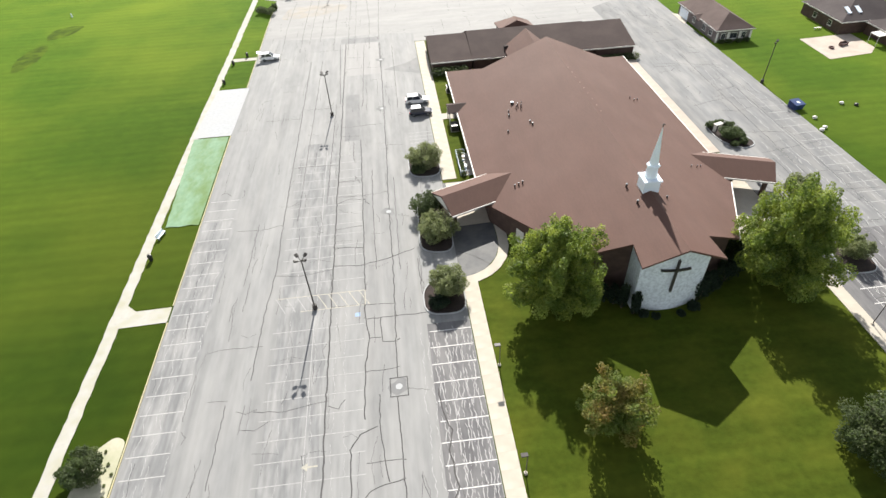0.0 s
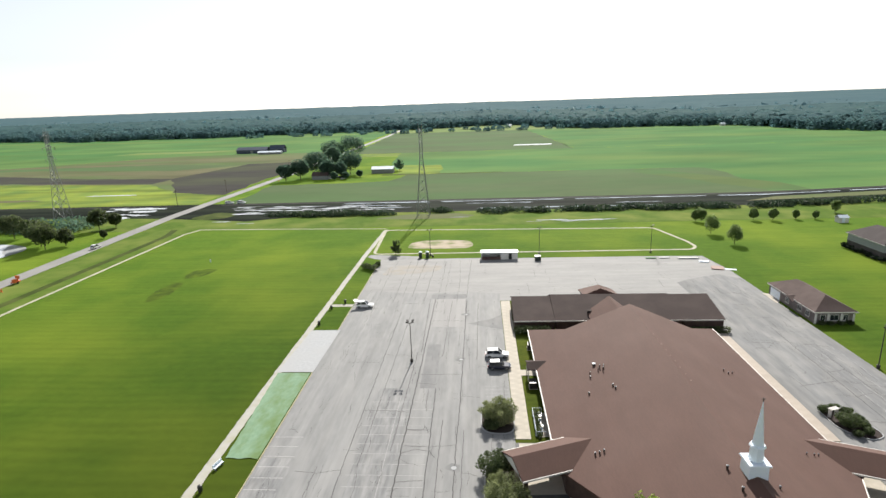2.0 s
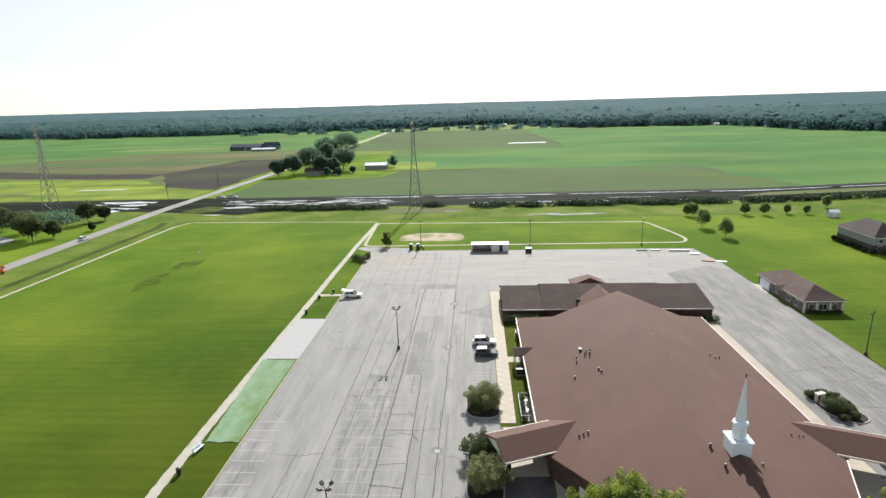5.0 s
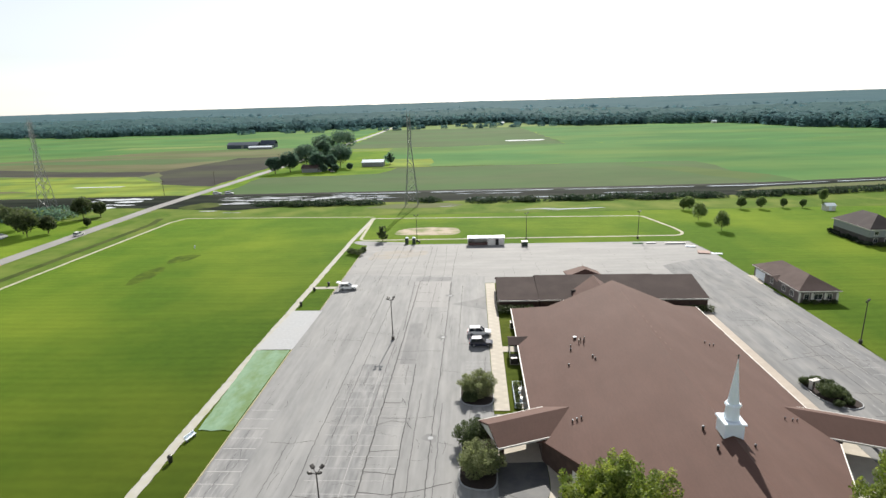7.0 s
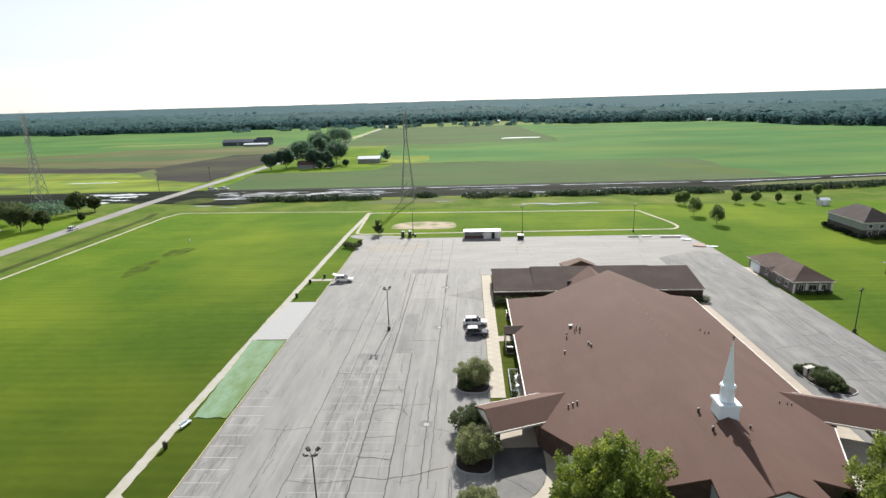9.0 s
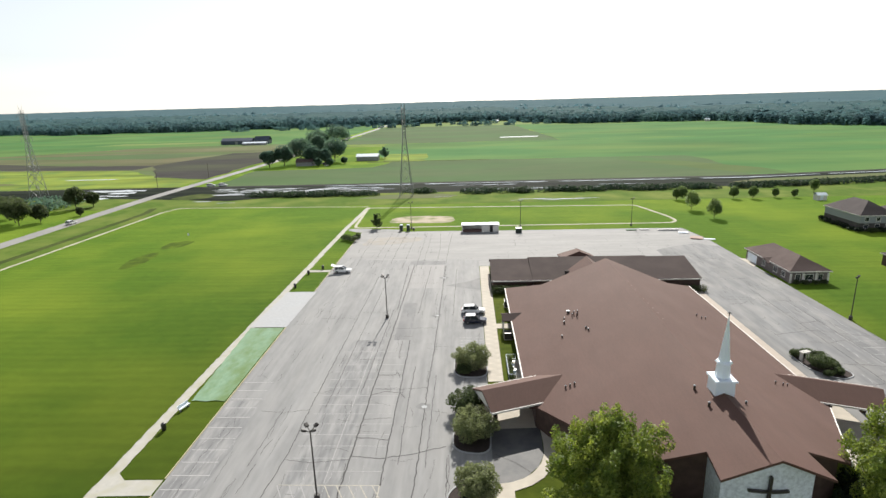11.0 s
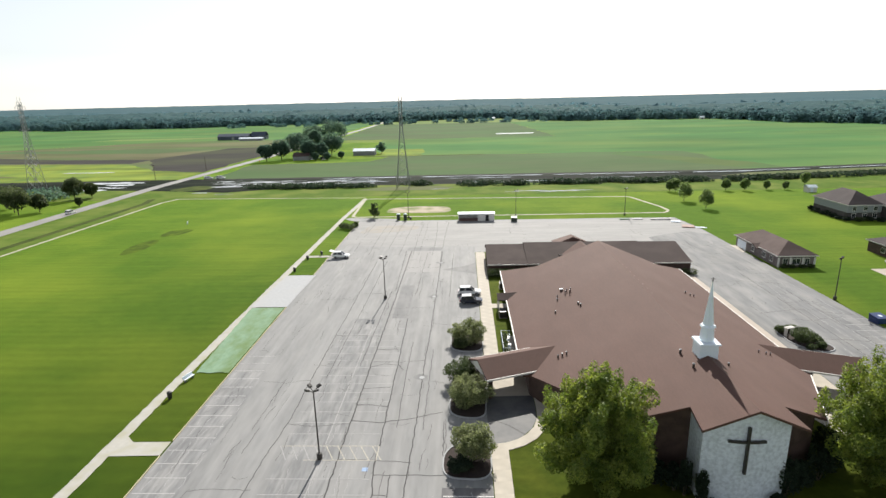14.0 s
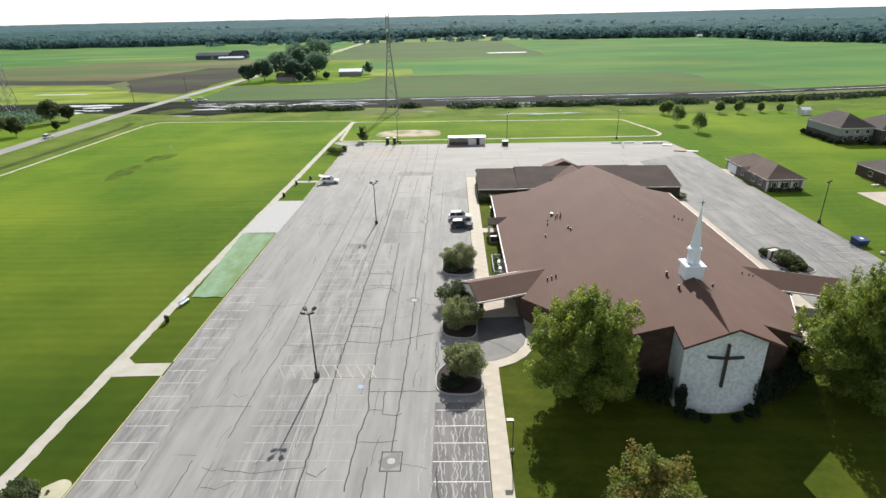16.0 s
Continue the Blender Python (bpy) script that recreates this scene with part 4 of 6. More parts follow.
# farmyard grove along the road
for i, (x, y, h, r) in enumerate(((-129, 350, 12, 6.5), (-120, 357, 15.5, 8.5), (-112, 374, 19, 11), (-99, 360, 14.5, 7), (-87, 380, 18, 10.5), (-90, 362, 11, 5.5), (-125, 474, 21, 12), (-108, 484, 24, 14), (-113, 430, 18, 9), (-76, 364, 5, 2.6), (-84, 352, 5.5, 2.8), (-92, 349, 6, 3.0))):
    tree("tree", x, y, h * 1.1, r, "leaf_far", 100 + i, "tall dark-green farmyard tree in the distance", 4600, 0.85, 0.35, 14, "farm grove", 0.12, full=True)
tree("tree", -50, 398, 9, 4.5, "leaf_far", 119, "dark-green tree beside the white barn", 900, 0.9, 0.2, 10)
for i, (x, y, r_, h_) in enumerate(((42.2, -7.2, 0.75, 4.0), (41.0, -6.0, 0.7, 4.6), (43.3, -7.9, 0.7, 1.0), (44.8, -8.3, 0.6, 0.6), (48.2, -8.3, 0.6, 0.6), (50.0, -7.8, 0.8, 1.6), (51.4, -6.2, 1.2, 5.0), (52.6, -5.4, 1.2, 4.2), (40.2, -5.2, 1.4, 3.4), (38.4, -4.2, 1.3, 3.0), (54.2, -4.4, 1.3, 3.2), (36.6, -2.6, 1.2, 2.6), (56.6, -3.4, 1.4, 4.6), (58.6, -2.2, 1.6, 5.2), (59.6, 0.6, 1.6, 4.4), (34.9, -0.2, 1.5, 3.8), (33.6, 2.6, 1.3, 3.2))):
    bush("shrub", x, y, r_, h_, "leaf_evergreen", 330 + i, "dark evergreen shrub at the foot of the church front", 1300, 0.22, "front shrubs")
for i, (x, y) in enumerate(((95.4, 73.7), (97.2, 73.4), (99.6, 73.5), (101.8, 73.7))):
    bush("shrub", x, y, 0.9, 1.1, "leaf_dark", 360 + i, "low dark foundation shrub before the brick house", 350, 0.26, "house shrubs")
for i, (x, y) in enumerate(((142.5, 123.4), (149.5, 123.0), (152.2, 121.6), (156.5, 120.2), (161, 120.0))):
    bush("shrub", x, y, 1.5, 1.7, "leaf_evergreen", 370 + i, "dark foundation shrub before the large house", 400, 0.35, "large house shrubs")
# hedges along the wing
for nm, x0, x1, y0, y1, h, s in (("hedge", 23.4, 31.5, 68.3, 71.3, 2.0, 71), ("hedge", 62.5, 72.6, 68.6, 70.7, 1.5, 72), ("hedge", 24.2, 25.2, 28.2, 35.5, 0.7, 73)):
    t = tagged(thing(nm, (x0 + x1) / 2, (y0 + y1) / 2, 0.03), "clipped dark-green hedge against the brick wall", "hedge")
    k = max(2, int((x1 - x0) / 1.5), int((y1 - y0) / 1.5))
    bl = []
    for i in range(k):
        f = (i + 0.5) / k - 0.5
        along_x = (x1 - x0) > (y1 - y0)
        bl.append((f * (x1 - x0) if along_x else 0, 0 if along_x else f * (y1 - y0), h * 0.5, (x1 - x0) / k * 0.75 if along_x else (x1 - x0) / 2, (y1 - y0) / 2 if along_x else (y1 - y0) / k * 0.75, h * 0.5))
    foliage("leaves", t, "leaf_dark", bl, 1800, 0.28, s)
# scrub along the ditch, far hedgerows
bl = [(random.Random(i).uniform(-72, 420), 216.5 + random.Random(i + 900).uniform(-3.0, 5), 0.7, 4.5, 2.4, random.Random(i + 70).uniform(1.0, 2.1)) for i in range(330)]
bl = [(b[0] - 20, b[1] + max(0, b[0] - 170) * 0.15, *b[2:]) for b in bl]
bl = [b for b in bl if not (-30 < b[0] < -14 or 0 < b[0] < 12 or 138 < b[0] < 147)]
tagged(foliage("scrub", None, "leaf_scrub", bl, 42000, 0.75, 200), "dense dark scrub along the muddy ditch", "scrub", kind="stuff")
bl = [(-236 + random.Random(i).uniform(0, 60), 188 + random.Random(i + 50).uniform(0, 20), 1.6, 6, 4, 2.6) for i in range(26)]
tagged(foliage("scrub", None, "leaf_far", bl, 4000, 1.0, 201), "dark scrub beside the pond", "scrub", kind="stuff")
r = random.Random(77)
bl = [(r.uniform(-420, 700), r.choice((955, 968, 1000, 1030)) + r.uniform(-6, 6), 2.5, r.uniform(4, 8), 5, r.uniform(2.5, 6)) for i in range(80)]
bl = [b for b in bl if b[0] < 200]
tagged(foliage("hedgerow", None, "woods_edge_hazed", bl, 12000, 1.6, 202), "broken line of far hedgerow trees", "hedgerow", kind="stuff")

# far woods: leafy crowns over a slowly rising floor
def front(x):
    y = np.interp(x, [-1200, -980, -785, -660, -470, -328, -129, 0, 100, 180, 231, 420, 455, 466, 500, 540, 700, 1200],
                  [1110, 1070, 992, 990, 1000, 1036, 1062, 1150, 1120, 965, 922, 914, 850, 735, 675, 628, 600, 640])
    return y + 8 + 10 * math.sin(x / 37.0) + 6 * math.sin(x / 13.0 + 1)


def rise(y):
    return max(0.0, (y - 1500) / 3300.0) * 31.0


r = np.random.RandomState(9)


def wood_belt(bands, material, label):
    """Crowns of loose leaf masses: for each band (depth from, to, crowns, radius, height, masses a crown)."""
    quads = []
    for lo, hi, n, rad, tall, k in bands:
        d = lo + (hi - lo) * r.rand(n)
        x = (r.rand(n) * 2 - 1) * (1180 + d)
        y = np.array([front(a) for a in x]) + d
        x, y = x[y < 4800], y[y < 4800]
        n = len(x)
        s = rad * (0.55 + 0.9 * r.rand(n) ** 1.5)
        h = tall * (0.7 + 0.5 * r.rand(n))
        z = np.array([rise(b) for b in y]) + tall * (0.35 + 0.35 * r.rand(n))
        c = np.stack([x, y, z], 1).repeat(k, 0)
        e = np.stack([s, s, h], 1).repeat(k, 0)
        u = r.normal(size=(n * k, 3))
        u /= np.linalg.norm(u, axis=1)[:, None]
        u[:, 2] = np.where(u[:, 2] < -0.45, -u[:, 2], u[:, 2])
        c = c + u * e * (0.72 + 0.36 * r.rand(n * k, 1))
        nrm = u * 0.6 + r.normal(size=(n * k, 3)) * 0.2 + np.array([0, 0, 0.4 if lo < 100 else 1.1])
        nrm /= np.linalg.norm(nrm, axis=1)[:, None]
        a = np.cross(nrm, r.normal(size=(n * k, 3)))
        a /= np.linalg.norm(a, axis=1)[:, None]
        b = np.cross(nrm, a)
        w = e[:, :1] * (0.34 + 0.3 * r.rand(n * k, 1)) * (24.0 / k) ** 0.5
        quads.append(np.stack([c - a * w, c - b * w * 0.8 - nrm * w * 0.2, c + a * w, c + b * w * 0.8 - nrm * w * 0.2], 1))
    P = np.concatenate(quads)
    me = bpy.data.meshes.new("woods")
    me.from_pydata(P.reshape(-1, 3).tolist(), [], np.arange(len(P) * 4).reshape(-1, 4).tolist())
    me.materials.append(M[material])
    tagged(new("woods", me), label, "woods", kind="stuff")


wood_belt(((0, 60, 2300, 5.5, 8.0, 44), (30, 140, 1900, 7.0, 9.0, 34), (120, 330, 1700, 8.0, 9.0, 20), (300, 700, 1500, 13.0, 7.0, 14)), "woods_edge_hazed", "dark edge of the distant woods behind the fields")
wood_belt(((650, 1300, 1300, 22.0, 3.6, 10),), "woods_far", "crowns of the farther woods, haze painted blue-green")


def canopy(d0, d1, count, across, material, label):
    """The rolling roof of the woods behind their edge, its crowns growing coarser with the distance."""
    V = []
    for i in range(count + 1):
        d = d0 * (d1 / d0) ** (i / count)
        g = 9 + 0.018 * d
        for k in range(across + 1):
            x = (2 * k / across - 1) * (1180 + d)
            y = min(front(x) + d, 4860)
            p = Vector((x / g, y / (g * 1.6), 0.0))
            V.append((x, y, rise(y) + 10.5 + (4.2 - 0.0006 * d) * noise.noise(p) + 1.8 * noise.noise(p * 0.31)))
    F = [(a, a + 1, a + across + 2, a + across + 1) for i in range(count) for a in range(i * (across + 1), i * (across + 1) + across)]
    me = bpy.data.meshes.new("woods")
    me.from_pydata(V, [], F)
    me.polygons.foreach_set("use_smooth", [True] * len(me.polygons))
    me.materials.append(M[material])
    tagged(new("woods", me), label, "woods", kind="stuff")


# the far roof of the woods carries the palest painted haze
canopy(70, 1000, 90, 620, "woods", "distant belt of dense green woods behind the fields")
canopy(1000, 3500, 40, 520, "woods_far", "farthest woods along the horizon, haze painted blue-green")
bm = B()
for y0, y1 in ((1180, 1500), (1500, 3100), (3100, 4880)):
    face(bm, [(-4800, y0, rise(y0) + 3), (4800, y0, rise(y0) + 3), (4800, y1, rise(y1) + 3), (-4800, y1, rise(y1) + 3)])
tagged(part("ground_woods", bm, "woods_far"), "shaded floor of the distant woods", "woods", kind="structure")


# ---- walks, kerbs, islands ----
def walk_slabs(name, x0, x1, y0, y1, step, label, material="concrete"):
    """A concrete walk of separate slabs with open joints."""
    base = tagged(part(name, box(B(), x0 + .02, x1 - .02, y0, y1, 0.0, 0.11), material), label, "sidewalk", kind="structure")
    me = None
    n = int((y1 - y0) / step)
    for i in range(n):
        if me is None:
            s = part("slab", box(B(), x0, x1, 0.002, step - 0.002, 0.03, 0.12), material, base)
            me = s.data
        else:
            s = new("slab", me)
            s.parent = base
        s.location = (0, y0 + i * step, 0)
    return base


def kerb(name, pts, material, label, width=0.16, h=0.13, closed=False):
    bm = B()
    q = pts + pts[:1] if closed else pts
    P = [Vector((*p, 0)) for p in q]
    rows = []
    for i, p in enumerate(P):
        if closed:
            d = P[(i + 1) % (len(P) - 1)] - P[(i - 1) % (len(P) - 1)]
        else:
            d = P[min(i + 1, len(P) - 1)] - P[max(i - 1, 0)]
        d.normalize()
        s = Vector((-d.y, d.x, 0)) * width / 2
        rows.append([bm.verts.new(v) for v in ((p + s).to_tuple(), (p + s * 0.8 + Vector((0, 0, h))).to_tuple(), (p - s * 0.8 + Vector((0, 0, h))).to_tuple(), (p - s).to_tuple())])
    for a, b in zip(rows, rows[1:]):
        for j in range(3):
            bm.faces.new((a[j], b[j], b[j + 1], a[j + 1]))
    return tagged(part(name, bm, material), label, "kerb", kind="structure")


EWX = 69.6
walk_slabs("sidewalk_west_south", 20.8, 22.9, -70, 2.0, 2.0, "pale concrete sidewalk along the parking stalls")
walk_slabs("sidewalk_west_north", 20.8, 23.3, 27.5, 91.5, 2.0, "pale concrete sidewalk beside the church")
walk_slabs("sidewalk_east", 68.2, 71.7, 27.5, 71.5, 2.0, "pinkish concrete sidewalk on the church's east side", "concrete_pink")
walk_slabs("sidewalk_east_south", EWX, EWX + 1.9, -70, 2, 2.0, "pale concrete sidewalk along the east stalls")
for y0, y1 in ((49.0, 51.4), (70.6, 72.0)):
    tagged(part("sidewalk_branch", box(B(), 23.3, 27.0, y0, y1, 0.0, 0.11), "concrete"), "pale concrete walk to a side door", "sidewalk", kind="structure")
# entrance drives below the canopies
for k, s in ((-1, "west"), (1, "east")):
    X = lambda x, k=k: x if k < 0 else 2 * XR - x - 1.0
    arcp = [(20.6, 3.0), (22.6, 3.0), (24.6, 4.3), (26.3, 6.3), (27.2, 8.6), (27.4, 11.5), (27.4, 26.5), (20.6, 26.5)]
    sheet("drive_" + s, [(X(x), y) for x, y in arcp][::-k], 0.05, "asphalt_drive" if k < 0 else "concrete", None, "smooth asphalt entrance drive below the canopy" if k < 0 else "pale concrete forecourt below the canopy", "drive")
    band = [(21.4, 2.2), (22.9, 2.5), (24.6, 3.3), (26.1, 4.6), (27.3, 6.4), (28.0, 8.6), (28.2, 11.0), (28.2, 14.5)]
    tagged(part("sidewalk_curve_" + s, ribbon(B(), [(X(x), y) for x, y in band], 1.5, 0.11), "concrete"), "curved pale concrete walk round the drive", "sidewalk", kind="structure")


strip("drive_joint", [(21.0, 8.6), (23.4, 7.0), (25.4, 4.9)], 0.09, 0.056, "sealant", "dark joint across the entrance drive", "joint")
sheet("drive_paving", [(19.8, 14.2), (27.4, 14.6), (27.4, 26.4), (21.2, 26.4), (21.2, 20)], 0.065, "concrete", None, "pale concrete paving below the canopy", "paving")


def island(pts, label, bed="mulch"):
    kerb("kerb_island", pts, "gravel", label, 0.2, 0.16, True)
    sheet("bed_island", pts, 0.09, bed, None, "mulch bed inside a kerb, darkened for shrub shade", "bed")


island(rounded([(15.2, 29.2), (20.8, 28.8), (20.8, 38.4), (16.4, 38.4), (15.2, 36.6)], 2.6), "pale rounded concrete kerb of a planted island")
island(rounded([(15.4, 9.2), (20.4, 8.4), (21.0, 22.2), (15.8, 22.2)], 2.6), "pale rounded concrete kerb of a planted island")
island(rounded([(15.0, -3.4), (20.7, -3.8), (20.7, 3.2), (16.6, 3.2), (15.0, 1.0)], 2.4), "pale rounded concrete kerb of a planted island")
island(rounded([(73.4, 37.6), (77.4, 37.6), (79.6, 29.0), (76.6, 27.6), (73.4, 31.0)], 2.0), "pale rounded concrete kerb of a shrub bed")
island(rounded([(73.4, -4.8), (78.8, -5.0), (79.0, 0.8), (74.6, 1.4)], 2.2), "pale rounded concrete kerb of a planted island")
kerb("kerb_west", [(-20.0, -70), (-20.0, -17), (-20.0, 0.5)], "kerb_yellow", "low yellow-painted kerb along the lot")
kerb("kerb_west_north", [(-20.0, 3.6), (-20.0, 30), (-20.0, 50.5)], "kerb_yellow", "low yellow-painted kerb along the lot")
kerb("kerb_corner", [(-20.0, 72.5), (-20.0, 88.0)], "kerb_yellow", "low yellow-painted kerb along the lot")
kerb("kerb_corner_north", [(-20.0, 90.6), (-20.0, 110), (-19.9, 130)], "kerb_yellow", "low yellow-painted kerb along the lot")
sheet("walk_cross", [(-26.9, 0.4), (-20.1, 0.6), (-20.1, 3.4), (-25.0, 3.3), (-26.9, 5.0)], 0.06, "concrete_path", None, "pale concrete walk from the lot to the path", "walk")
sheet("walk_cross_north", rect(-26.2, -20.0, 88.4, 90.2), 0.06, "concrete_path", None, "pale concrete walk from the lot to the path", "walk")
sheet("pad_gravel", [(-27.6, 50.6), (-19.9, 50.6), (-19.4, 72.3), (-26.6, 72.3)], 0.075, "gravel", None, "pale grey gravel pad beside the lot", "gravel pad")
sheet("bed_gravel", rounded([(-24.6, -26), (-24.0, -18.4), (-21.6, -16.2), (-20.2, -16.8), (-20.2, -26)], 1.5), 0.05, "path", None, "pale gravel planting bed beside the lot", "gravel bed")
sheet("path_corner", rounded([(-25.6, 138), (-21, 134.6), (-6, 134.9), (-6, 138), (-20, 140.6), (-25.4, 141)], 1.5), 0.06, "asphalt", None, "gravel corner between the lot and path", "path")
# seeded mat, slightly sagging, with a rolled edge
bm = B()
nx, ny = 10, 36
g = [[bm.verts.new((-20.3 + (-5.4 - 1.6 * j / ny) * (1 - i / nx) + 0.06 * math.sin(j * 1.3) * (i == 0), 21.8 + 28.4 * j / ny + (0.14 * math.sin(i * 1.1) if j == 0 else 0),
      0.07 + 0.05 * abs(math.sin(i * 1.7 + j * 0.9)))) for i in range(nx + 1)] for j in range(ny + 1)]
for j in range(ny):
    for i in range(nx):
        bm.faces.new((g[j][i], g[j][i + 1], g[j + 1][i + 1], g[j + 1][i]))
tagged(part("seed_mat", bm, "net"), "pale green seed mat pegged over the verge", "seed mat")

# ---- lot paint, patches, sealed cracks ----
pr = random.Random(3)


def stall_lines(x0, x1, ys, material, width=0.11):
    me = None
    for y in ys:
        if me is None:
            ob = part("stall_line", box(B(), x0, x1, -width / 2, width / 2, 0.018, 0.026), material, lot)
            me = ob.data
        else:
            ob = new("stall_line", me)
            ob.parent = lot
        ob.location = (pr.uniform(-.08, .08), y, 0)


M["paint_worn"] = mat("thin_white_paint", (0.50, 0.49, 0.475), (0.31, 0.31, 0.31), 0.25, 0.75, spec=0.2)
stall_lines(-19.6, -14.7, [-39.9 + 2.6 * i for i in range(27)], "paint_worn")
stall_lines(15.1, 20.6, [-40.4 + 2.62 * i for i in range(14)], "paint_white")
stall_lines(16.0, 20.9, [39.6 + 1.3 * i for i in range(5)], "paint_faint", 0.12)
stall_lines(-5.4, 0.0, [-40.0 + 2.6 * i for i in range(15)] + [5.2 + 2.6 * i for i in range(14)], "paint_faint")
stall_lines(0.2, 6.7, [-40.0 + 2.6 * i for i in range(15)] + [5.2 + 2.6 * i for i in range(14)], "paint_faint")
stall_lines(87.6, 92.9, [-39.0 + 2.7 * i for i in range(31)], "paint_faint", 0.12)
stall_lines(73.6, 78.8, [-40.0 + 2.7 * i for i in range(13)], "paint_white", 0.12)
part("stall_line", box(B(), -0.05, 0.06, 3, 41, 0.019, 0.027), "paint_faint", lot)
part("stall_line", box(B(), -0.05, 0.06, -40, -1, 0.019, 0.027), "paint_faint", lot)
# hatched aisle round the lamp
for y in (-0.2, 2.6):
    part("hatch_line", box(B(), -2.0 if y < 0 else -5.4, 6.9, y - .06, y + .06, 0.018, 0.028), "paint_yellow", lot)
part("hatch_line", box(B(), 6.8, 6.95, -0.2, 2.6, 0.018, 0.029), "paint_yellow", lot)
for i in range(9):
    x = -5.6 + i * 1.45
    part("hatch_line", ribbon(B(), [(x, 2.6), (x + 1.5, -0.2)], 0.12, 0.030), "paint_faint" if i < 4 else "paint_yellow", lot)
M["paint_blue"] = mat("worn_blue_paint", (0.18, 0.30, 0.52), (0.30, 0.38, 0.50), 0.3, 0.7)
part("parking_symbol", ribbon(B(), [(5.5, -1.9), (6.2, -1.9)], 0.7, 0.028), "paint_blue", lot)
bm = ribbon(B(), [(0.4, -22.8), (1.6, -22.8)], 0.18, 0.028)
face(bm, [(-0.2, -22.8, 0.029), (0.5, -23.25, 0.029), (0.5, -22.35, 0.029)])
part("arrow", bm, "paint_yellow", lot)
# lot areas of other tones, one a mid-grey triangle by the sidewalk
for pts, m in ((rect(1.3, 11.2, 94.0, 97.6), "asphalt_mid"), (rect(3.2, 6.2, 44, 64), "asphalt_mid"), (rect(-4.8, -2.4, 44, 62), "asphalt"), ([(12, 76), (20.9, 72), (20.9, 82), (18, 79)], "asphalt_mid"),
               (rect(15.0, 20.6, -70, -5), "asphalt_dark"), (rect(73.4, 93.0, -70, 4), "asphalt_dark"), (rounded([(-17, 116), (-6, 117.5), (2, 121), (3, 126), (-4, 128), (-15, 127)], 3), "asphalt_tan"), (rect(2.0, 11.2, 74, 93.8), "asphalt_pale")):
    sheet("patch", pts, 0.0235, m, lot)
for y0, y1, xa, xb in ((-70, 22, -19.8, -14.3), (-70, 44, -4.9, 1.7)):
    n = 60
    zone = [(xa + pr.uniform(0.0, 0.25), y0 + (y1 - y0) * i / n) for i in range(n + 1)]
    zone += [(xb + pr.uniform(-0.25, 0.25), y1 - (y1 - y0) * i / n) for i in range(n + 1)]
    sheet("patch", zone[::-1], 0.0227, "asphalt_worn", lot)
sheet("patch", [(73.3, -200), (93.1, -200), (93.1, 108), (88, 113), (80, 110), (73.3, 106)], 0.0222, "asphalt_east", lot)
sheet("patch", [(20.75, 92.05), (73.2, 92.05), (73.2, 106), (80, 110.2), (88, 113.2), (92.6, 109), (92.6, 117), (90.4, 133.4), (73.3, 134.0), (-19.6, 134.7), (-19.6, 101.5), (-8, 99.6), (1, 99), (12, 99.4), (20.75, 98)], 0.0218, "asphalt_north", lot)
sheet("patch", rect(71.45, 73.4, -200, 3), 0.04, "asphalt_dark", lot)
sheet("patch", rect(71.45, 73.4, 3, 27.4), 0.04, "asphalt", lot)
sheet("patch", rect(71.7, 73.4, 27.4, 92), 0.04, "asphalt_east", lot)
bm = B()
for x0, x1, y0, y1 in ((9.7, 11.9, -15.5, -15.38), (9.7, 11.9, -12.9, -12.78), (9.7, 9.82, -15.5, -12.8), (11.78, 11.9, -15.5, -12.8)):
    box(bm, x0, x1, y0, y1, 0.015, 0.03)
part("drain_frame", bm, "sealant", lot)
for x, y in ((10.8, -14.1), (11.0, 56.3), (10.95, 20.1), (11.5, 82)):
    ring = B()
    face(ring, [(x + 1.1 * math.cos(a) * (1 + 0.25 * math.sin(3 * a + x)), y + 1.1 * math.sin(a) * (1 + 0.25 * math.cos(2 * a + y)), 0.0245) for a in (0.35 * i for i in range(18))])
    part("cover_stain", ring, "asphalt_mid", lot)
    part("manhole_cover", lathe(B(), [(0.42, 0.01), (0.42, 0.032), (0.36, 0.036), (0.1, 0.036)], 14, x, y), "gravel", lot, "pale round drain cover")


cr = random.Random(8)
bm = B()
# long seams and the cracks that leave them


def seam(pts, width, rng, step=0.7, wob=0.09):
    """A sealed crack through the given corners, with a slight tremble."""
    line = []
    for (x0, y0), (x1, y1) in zip(pts, pts[1:]):
        n = max(2, int(math.hypot(x1 - x0, y1 - y0) / step))
        line += [(x0 + (x1 - x0) * i / n + rng.uniform(-wob, wob), y0 + (y1 - y0) * i / n + rng.uniform(-wob, wob)) for i in range(n)]
    ribbon(bm, line + [pts[-1]], width, 0.0275 + 0.0012 * rng.random())


